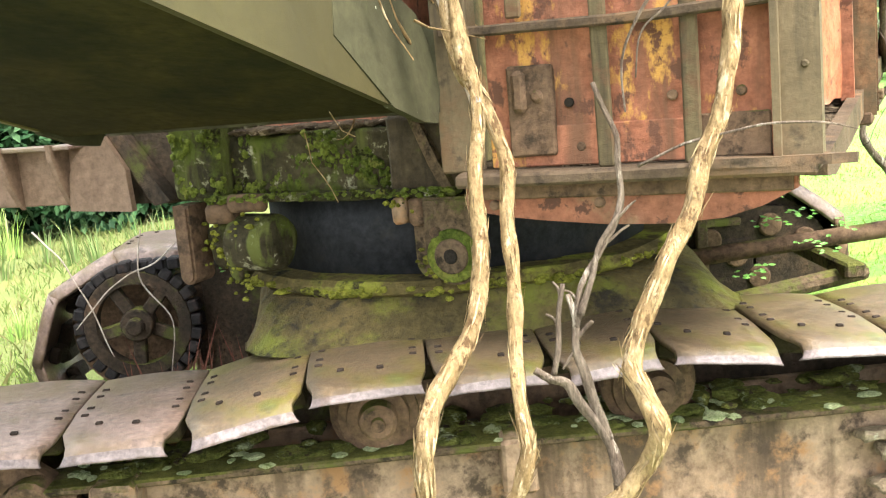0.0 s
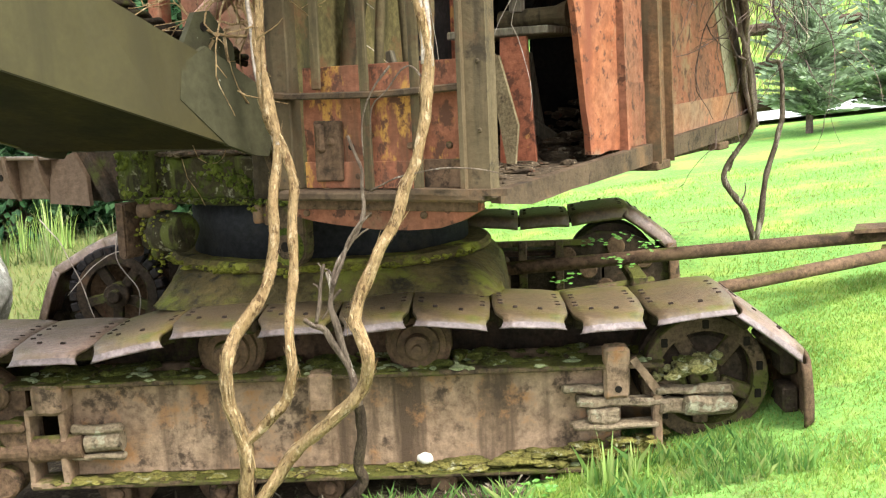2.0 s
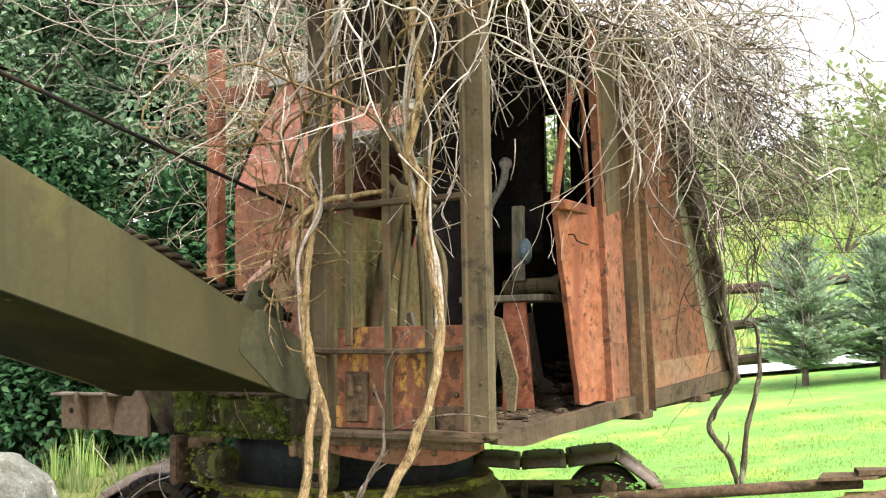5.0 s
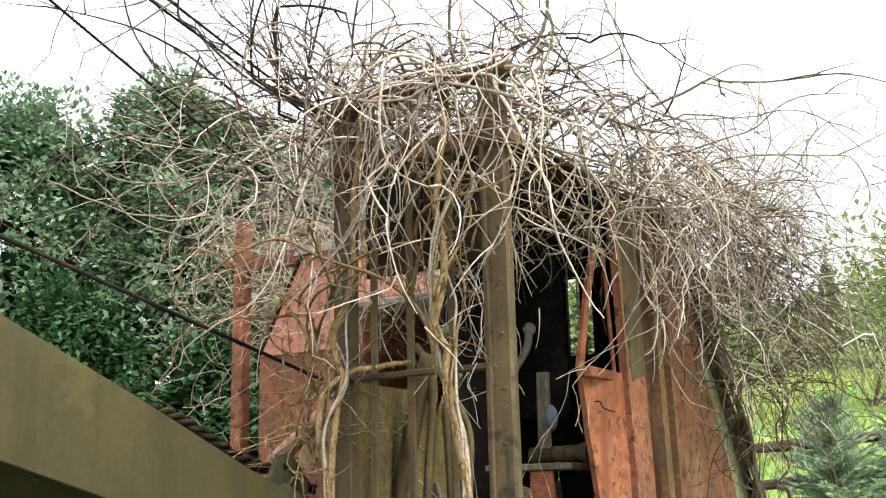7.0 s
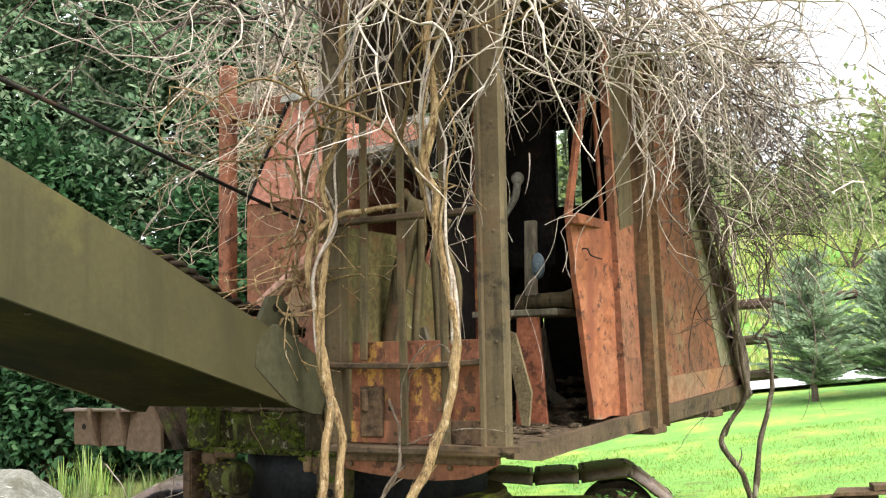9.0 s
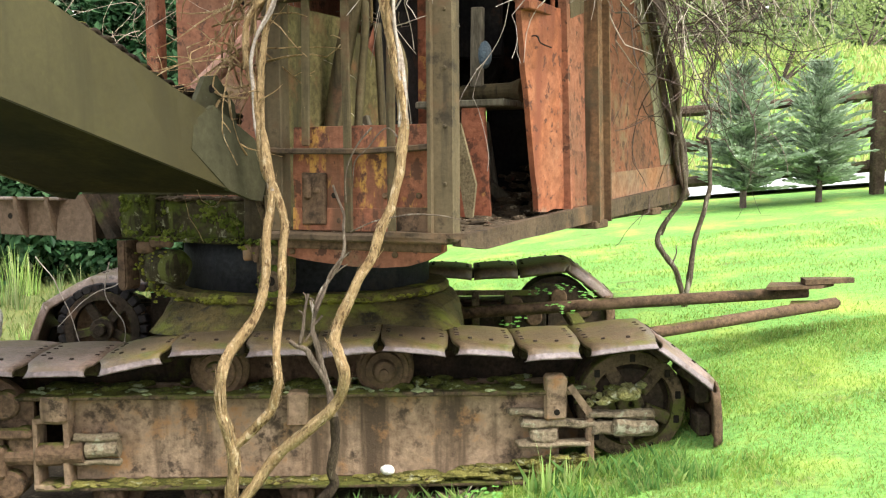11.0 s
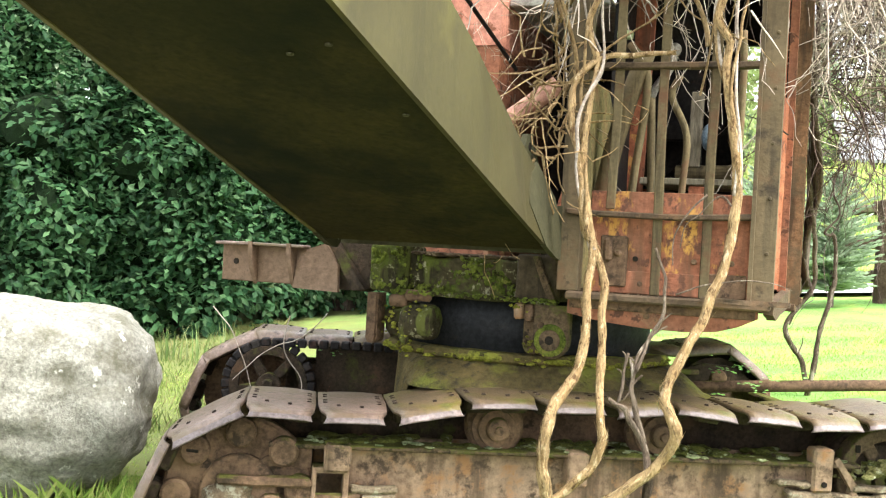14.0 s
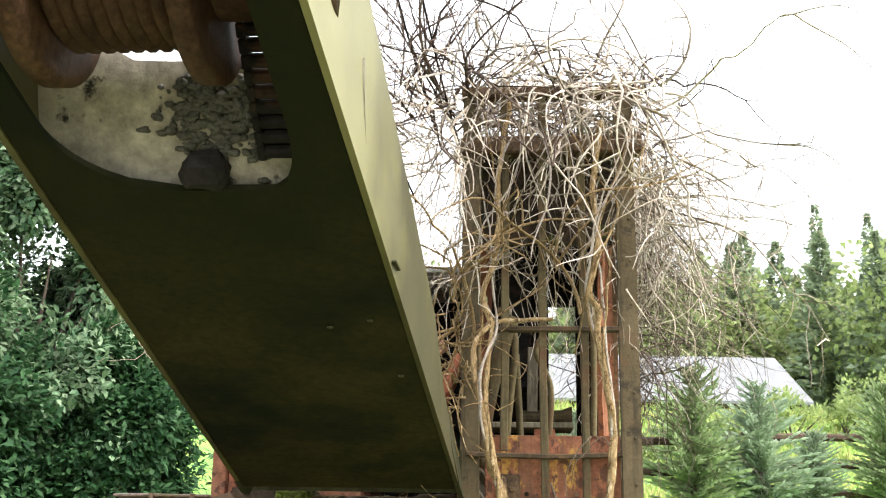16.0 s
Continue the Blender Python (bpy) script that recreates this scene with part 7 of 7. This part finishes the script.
# long pale canes sweeping out from the roof corner over the boom
for pts, r in (
    (((0.09, 3.3, 3.45), (-0.04, 3.2, 3.34), (-0.24, 3.1, 3.27), (-0.46, 3.0, 3.21), (-0.65, 2.9, 3.16), (-0.83, 2.8, 3.12), (-1.01, 2.7, 3.12), (-1.25, 2.6, 3.21), (-1.35, 2.5, 3.25)), 0.0058),
    (((0.02, 3.1, 3.31), (-0.12, 3.0, 3.2), (-0.33, 2.9, 3.11), (-0.58, 2.8, 3.08), (-0.65, 2.7, 2.98), (-0.75, 2.6, 2.98), (-0.88, 2.5, 3.02), (-1.0, 2.4, 3.15)), 0.0055),
    (((-0.48, 2.8, 3.36), (-0.65, 2.74, 3.29), (-0.78, 2.68, 3.25), (-0.9, 2.62, 3.24), (-1.01, 2.56, 3.25), (-1.13, 2.5, 3.31)), 0.005),
    (((-0.44, 2.9, 3.41), (-0.47, 2.82, 3.31), (-0.53, 2.75, 3.16), (-0.62, 2.67, 3.0), (-0.68, 2.6, 2.96)), 0.0048),
    (((-0.55, 2.6, 3.31), (-0.6, 2.62, 3.23), (-0.68, 2.64, 3.11), (-0.77, 2.66, 2.98), (-0.86, 2.68, 2.79), (-1.02, 2.7, 2.67)), 0.0052),
    (((-0.63, 2.6, 3.1), (-0.55, 2.65, 3.03), (-0.46, 2.7, 2.92), (-0.36, 2.75, 2.72)), 0.0042),
    (((-0.83, 2.5, 3.28), (-0.81, 2.52, 3.23), (-0.76, 2.55, 3.12), (-0.69, 2.57, 3.04), (-0.63, 2.6, 3.05)), 0.004),
    (((-1.31, 2.5, 2.82), (-1.27, 2.5, 2.85), (-1.16, 2.5, 2.94), (-1.12, 2.5, 2.99), (-1.11, 2.5, 2.92)), 0.0035),
    (((-0.28, 3.0, 3.13), (-0.39, 2.87, 3.03), (-0.52, 2.73, 2.9), (-0.67, 2.6, 2.87)), 0.0035),
    (((-0.02, 2.7, 3.07), (0.04, 2.65, 2.9), (0.08, 2.6, 2.72), (0.01, 2.55, 2.5), (-0.07, 2.5, 2.16)), 0.004)):
    stem(pts, r * 1.15, r * 0.55, "cane", "long pale cane", TWIG, 7, 0.25)

# strands that twine about the thick stems and fan out under the roof
RB = random.Random(52)
def strands(n, line, spread, r, top, seed_turn):
    for k in range(n):
        ph, fr = RB.uniform(0, 6.283), RB.uniform(3.5, 8.0)
        pts = []
        for i, p in enumerate(line):
            u = i / (len(line) - 1)
            w = spread * (0.35 + u ** 2.2 * top)
            pts.append(Vector(p) + Vector((w * math.cos(ph + fr * u * seed_turn), 0.6 * w * math.sin(ph + fr * u * seed_turn), 0.03 * math.sin(ph * 3 + u * 7))))
        stem(pts, r * RB.uniform(0.8, 1.3), r * 0.45, "strand", "", BARK if k % 2 else TWIG, 7)
strands(6, [(0.66, 2.28, 1.70), (0.655, 2.28, 1.9), (0.62, 2.28, 2.05), (0.595, 2.28, 2.2), (0.59, 2.28, 2.4), (0.61, 2.27, 2.6), (0.60, 2.27, 2.85), (0.59, 2.26, 3.1), (0.60, 2.25, 3.4)], 0.04, 0.0085, 5.0, 1.6)
strands(3, [(0.10, 2.43, 1.45), (0.08, 2.46, 1.6), (0.05, 2.48, 1.8), (0.03, 2.50, 2.0), (0.08, 2.51, 2.2), (0.06, 2.52, 2.45), (0.12, 2.53, 2.75), (0.16, 2.53, 3.1), (0.18, 2.5, 3.45)], 0.045, 0.008, 3.0, 1.8)

# the second plant behind, against the rear of the house
stem([(2.48, 5.61, 0.40), (2.485, 5.60, 0.50), (2.50, 5.58, 0.62), (2.555, 5.60, 0.95), (2.655, 5.63, 1.32), (2.67, 5.65, 1.58), (2.655, 5.65, 1.70), (2.615, 5.65, 1.705)], 0.021, 0.013, "rear_stem", "brown rear stem", DEADWOOD)
stem([(2.485, 5.60, 0.55), (2.42, 5.59, 0.76), (2.29, 5.60, 0.99), (2.38, 5.58, 1.16), (2.47, 5.54, 1.34), (2.40, 5.45, 1.75), (2.25, 5.3, 2.3), (2.05, 5.1, 2.9)], 0.022, 0.013, "rear_stem", "", DEADWOOD)
stem([(2.62, 5.65, 1.70), (2.575, 5.64, 1.73), (2.655, 5.62, 1.84), (2.655, 5.6, 1.92), (2.60, 5.6, 2.02), (2.60, 5.58, 2.15), (2.66, 5.56, 2.24), (2.58, 5.55, 2.40), (2.50, 5.5, 2.52)], 0.009, 0.006, "rear_stem", "", TWIG_DARK, 7)
for kx, ky, kz in ((2.40, 5.59, 0.82), (2.32, 5.60, 1.02)):
    stem([(kx, ky, kz), (kx + 0.03, ky, kz + 0.06), (kx + 0.025, ky - 0.02, kz + 0.13)], 0.007, 0.003, "side_twig", "", DEADWOOD, 6)
UW = Matrix.Translation((OX, OY, 0)) @ UP
for k in range(5):
    o = 0.05 * k
    stem([UW @ Vector(p) for p in ((1.31 + o * 0.3, 2.78 - o, 1.30), (1.33, 2.62 - o, 1.6), (1.34 + o * 0.4, 2.28 - o, 2.05), (1.35, 1.88 - o, 2.6), (1.36, 1.5 - o, 3.1), (1.3, 1.2, 3.5))], 0.028 - 0.003 * k, 0.014, "rear_stem", "", TWIG_DARK)


tagged(raw("bark_flaking", *FLAKES, surf("peeling_bark", (0.29, 0.19, 0.095), (0.48, 0.35, 0.20), 16, 0.9, 0.3, island=0.6), vine, "curling strips of peeling bark"), kind="stuff")


def tangle(name, n, start, heading, length, droop, wander, r0, material, seed, label, forks=2, low=0.0):
    """A mass of thin twigs: each wanders from a start on the roof and droops; with short side twigs."""
    R = random.Random(seed)
    V, F = [], []

    def grow(p, d, ln, r, level):
        steps = max(5, int(ln / 0.06))
        pts, rs = [], []
        curl = Vector((R.gauss(0, 1), R.gauss(0, 1), R.gauss(0, 1))) * wander * 0.6
        for s in range(steps + 1):
            pts.append(p.copy())
            rs.append(max(0.0016, r * (1 - 0.75 * s / steps)))
            curl = curl * 0.86 + wander * 0.30 * Vector((R.gauss(0, 1), R.gauss(0, 1), R.gauss(0, 1)))
            d = (d + curl + Vector((0, 0, -droop))).normalized()
            if R.random() < 0.17:
                d = (d + 0.5 * Vector((R.gauss(0, 1), R.gauss(0, 1), R.gauss(0, 1)))).normalized()
            p = p + d * (ln / steps)
            if p.z < low and d.z < 0:
                d.z = -d.z * 0.4
            if level and R.random() < 0.13 * forks and s > 1:
                grow(p.copy(), (d + Vector((R.gauss(0, 0.8), R.gauss(0, 0.8), R.gauss(0, 0.8)))).normalized(), ln * R.uniform(0.15, 0.4), r * 0.55, level - 1)
        side = None
        base = len(V)
        for s, q in enumerate(pts):
            t = (pts[min(s + 1, steps)] - pts[max(s - 1, 0)]).normalized()
            if side is None:
                side = t.orthogonal().normalized()
            side = (side - t * side.dot(t)).normalized()
            up = t.cross(side)
            for a in (0, 2.094, 4.189):
                V.append(tuple(UW @ (q + rs[s] * (math.cos(a) * side + math.sin(a) * up)) - VB))
        for s in range(steps):
            for a in range(3):
                b = (a + 1) % 3
                F.append((base + 3 * s + a, base + 3 * s + b, base + 3 * s + 3 + b, base + 3 * s + 3 + a))

    for k in range(n):
        grow(Vector(start(R)), Vector(heading(R)).normalized(), R.uniform(*length), r0 * R.uniform(0.6, 1.5), 1 if forks else 0)
    tagged(raw(name, V, F, material, vine, label, True), kind="stuff")


tangle("twig_tangle", 32, lambda R: (R.uniform(0.2, 1.5), R.uniform(-1.46, -1.28), R.uniform(3.3, 3.75)), lambda R: (R.gauss(0, 0.8), R.uniform(-0.6, -0.1), R.gauss(0.0, 0.5)), (0.7, 1.5), 0.17, 0.27, 0.0085, TWIG, 31,
       "pale twigs hanging over the front of the cab")
tangle("twig_tangle", 14, lambda R: (R.choice((0.33, 0.42, 0.86, 0.95)) + R.gauss(0, 0.05), -1.33 + R.gauss(0, 0.03), R.uniform(2.1, 2.6)), lambda R: (R.gauss(0, 0.35), R.gauss(-0.05, 0.2), 1), (0.8, 1.5), -0.02, 0.30, 0.010, BARK, 32,
       "tan stems climbing the cab posts", 1)
tangle("twig_crown", 100, lambda R: (R.uniform(0.45, 1.55), R.uniform(-1.4, 1.6), R.uniform(3.4, 3.75)), lambda R: (R.gauss(0, 1), R.gauss(-0.2, 1), R.uniform(-0.3, 0.7)), (0.6, 1.3), 0.19, 0.28, 0.0085, TWIG, 33,
       "bare twigs heaped over the cab roof")
tangle("twig_crown", 210, lambda R: (R.uniform(0.4, 1.6), R.uniform(-1.3, 1.8), R.uniform(3.4, 3.8)), lambda R: (R.gauss(0, 1), R.gauss(0, 1), R.uniform(-0.2, 0.9)), (0.4, 1.0), 0.09, 0.26, 0.006, TWIG_DARK, 34,
       "dark twigs over the cab roof")
tangle("twig_crown", 44, lambda R: (R.uniform(0.25, 1.45), R.uniform(-1.35, -0.6), R.uniform(3.58, 3.78)), lambda R: (R.gauss(0, 1), R.gauss(-0.2, 0.8), R.uniform(-0.1, 0.45)), (0.5, 1.1), 0.11, 0.26, 0.008, TWIG, 43,
       "bare twigs heaped over the front header")
tangle("twig_crown", 60, lambda R: (R.uniform(0.2, 1.5), R.uniform(-1.35, -0.5), R.uniform(3.5, 3.75)), lambda R: (R.gauss(0, 1), R.gauss(-0.2, 0.8), R.uniform(-0.1, 0.6)), (0.3, 0.8), 0.09, 0.26, 0.005, TWIG_DARK, 44,
       "dark twigs over the front header")
tangle("twig_cascade", 150, lambda R: (R.uniform(1.3, 1.6), R.uniform(-0.3, 2.4), R.uniform(3.1, 3.75)), lambda R: (R.uniform(0.3, 1.2), R.gauss(0.2, 0.7), R.uniform(-0.2, 0.8)), (0.8, 1.8), 0.13, 0.28, 0.007, TWIG, 35,
       "twigs cascading down the side of the house")
tangle("twig_cascade", 210, lambda R: (R.uniform(1.3, 1.7), R.uniform(0.8, 2.7), R.uniform(2.3, 3.6)), lambda R: (R.uniform(0.3, 1.2), R.gauss(0.5, 0.7), R.uniform(-0.5, 0.7)), (0.6, 1.4), 0.10, 0.26, 0.005, TWIG_DARK, 36,
       "dark twigs cascading down the side of the house")
tangle("twig_spray", 32, lambda R: (R.uniform(0.0, 0.5), R.uniform(-1.4, -0.7), R.uniform(3.2, 3.65)), lambda R: (-1, R.gauss(-0.25, 0.4), R.gauss(0.3, 0.3)), (0.8, 1.9), 0.03, 0.2, 0.0055, TWIG, 37,
       "long pale twigs reaching out over the boom", 2, 2.75)
tangle("twig_spray", 560, lambda R: (R.triangular(-1.9, 0.15, -0.40), R.uniform(-0.2, 0.7), R.triangular(2.3, 3.75, 3.3)), lambda R: (R.gauss(-0.4, 1), R.gauss(0, 0.6), R.gauss(0.0, 0.6)), (0.3, 0.75), 0.04, 0.34, 0.0032, TWIG_TAN, 38,
       "thin twigs tangled round the red stanchion", 2, 2.3)
tangle("twig_spray", 36, lambda R: (R.uniform(-0.1, 0.5), R.uniform(-1.4, -0.7), R.uniform(3.5, 3.75)), lambda R: (R.gauss(-0.30, 0.16), R.gauss(-1.0, 0.2), R.gauss(0.36, 0.13)), (1.0, 2.6), 0.0, 0.10, 0.0075, TWIG_DARK, 45,
       "dark boughs reaching out beside the stay cables", 2, 3.0)
tangle("twig_tangle", 16, lambda R: (R.uniform(0.9, 1.55), R.uniform(-1.50, -1.30), R.uniform(3.0, 3.7)), lambda R: (R.gauss(0, 0.7), R.uniform(-0.5, 0.0), R.gauss(-0.5, 0.5)), (0.5, 1.0), 0.15, 0.30, 0.0065, TWIG, 46,
       "pale twigs drooping over the corner post")
tangle("twig_crown", 46, lambda R: (R.uniform(0.2, 1.5), R.uniform(-1.40, -1.05), R.uniform(3.58, 3.74)), lambda R: (R.gauss(0, 1), R.gauss(-0.3, 0.5), R.gauss(-0.1, 0.45)), (0.35, 0.9), 0.20, 0.30, 0.0065, TWIG, 47,
       "curling twigs wound round the top bar")
tangle("twig_brush", 50, lambda R: (R.uniform(0.18, 0.42), R.uniform(-1.45, -1.25), R.uniform(1.75, 2.3)), lambda R: (R.gauss(-0.2, 0.6), R.gauss(-0.1, 0.4), R.gauss(0, 0.8)), (0.25, 0.6), 0.03, 0.3, 0.006, BARK, 39,
       "short broken twigs at the foot of the boom")
tangle("twig_curtain", 34, lambda R: (R.uniform(0.4, 1.2), R.uniform(-1.1, -0.7), R.uniform(2.6, 3.3)), lambda R: (R.gauss(0, 0.6), R.gauss(0, 0.4), -0.6), (0.4, 1.0), 0.08, 0.22, 0.004, TWIG, 41,
       "twigs hanging inside the cab")
for pts in (((-1.75, 4.45, 0.98), (-1.62, 4.42, 0.85), (-1.52, 4.42, 0.62), (-1.45, 4.40, 0.42)), ((-1.28, 4.45, 0.95), (-1.30, 4.42, 0.75), (-1.18, 4.41, 0.55), (-1.22, 4.4, 0.3)),
            ((-1.05, 4.4, 0.98), (-1.2, 4.4, 0.83), (-1.4, 4.4, 0.74), (-1.6, 4.4, 0.55)) ):
    stem(pts, 0.004, 0.0025, "tendril", "", TWIG, 6)
# dry stems beside the far wheel
R = random.Random(77)
V, F = [], []
for k in range(40):
    x, y = R.uniform(-1.25, -0.75), R.uniform(3.95, 4.5)
    leaf(V, F, Vector((x, y, 0.05)), Vector((R.gauss(0, 0.2), R.gauss(0, 0.2), 1)).normalized(), 0.006, R.uniform(0.3, 0.55), Vector((0, -1, 0)))
tagged(raw("dry_growth", V, F, surf("red_brown_stem", (0.09, 0.035, 0.025), (0.14, 0.06, 0.04), 12, 0.9, 0.1)), "dry red-brown plant stems beside the far track", "dry plant", kind="stuff")
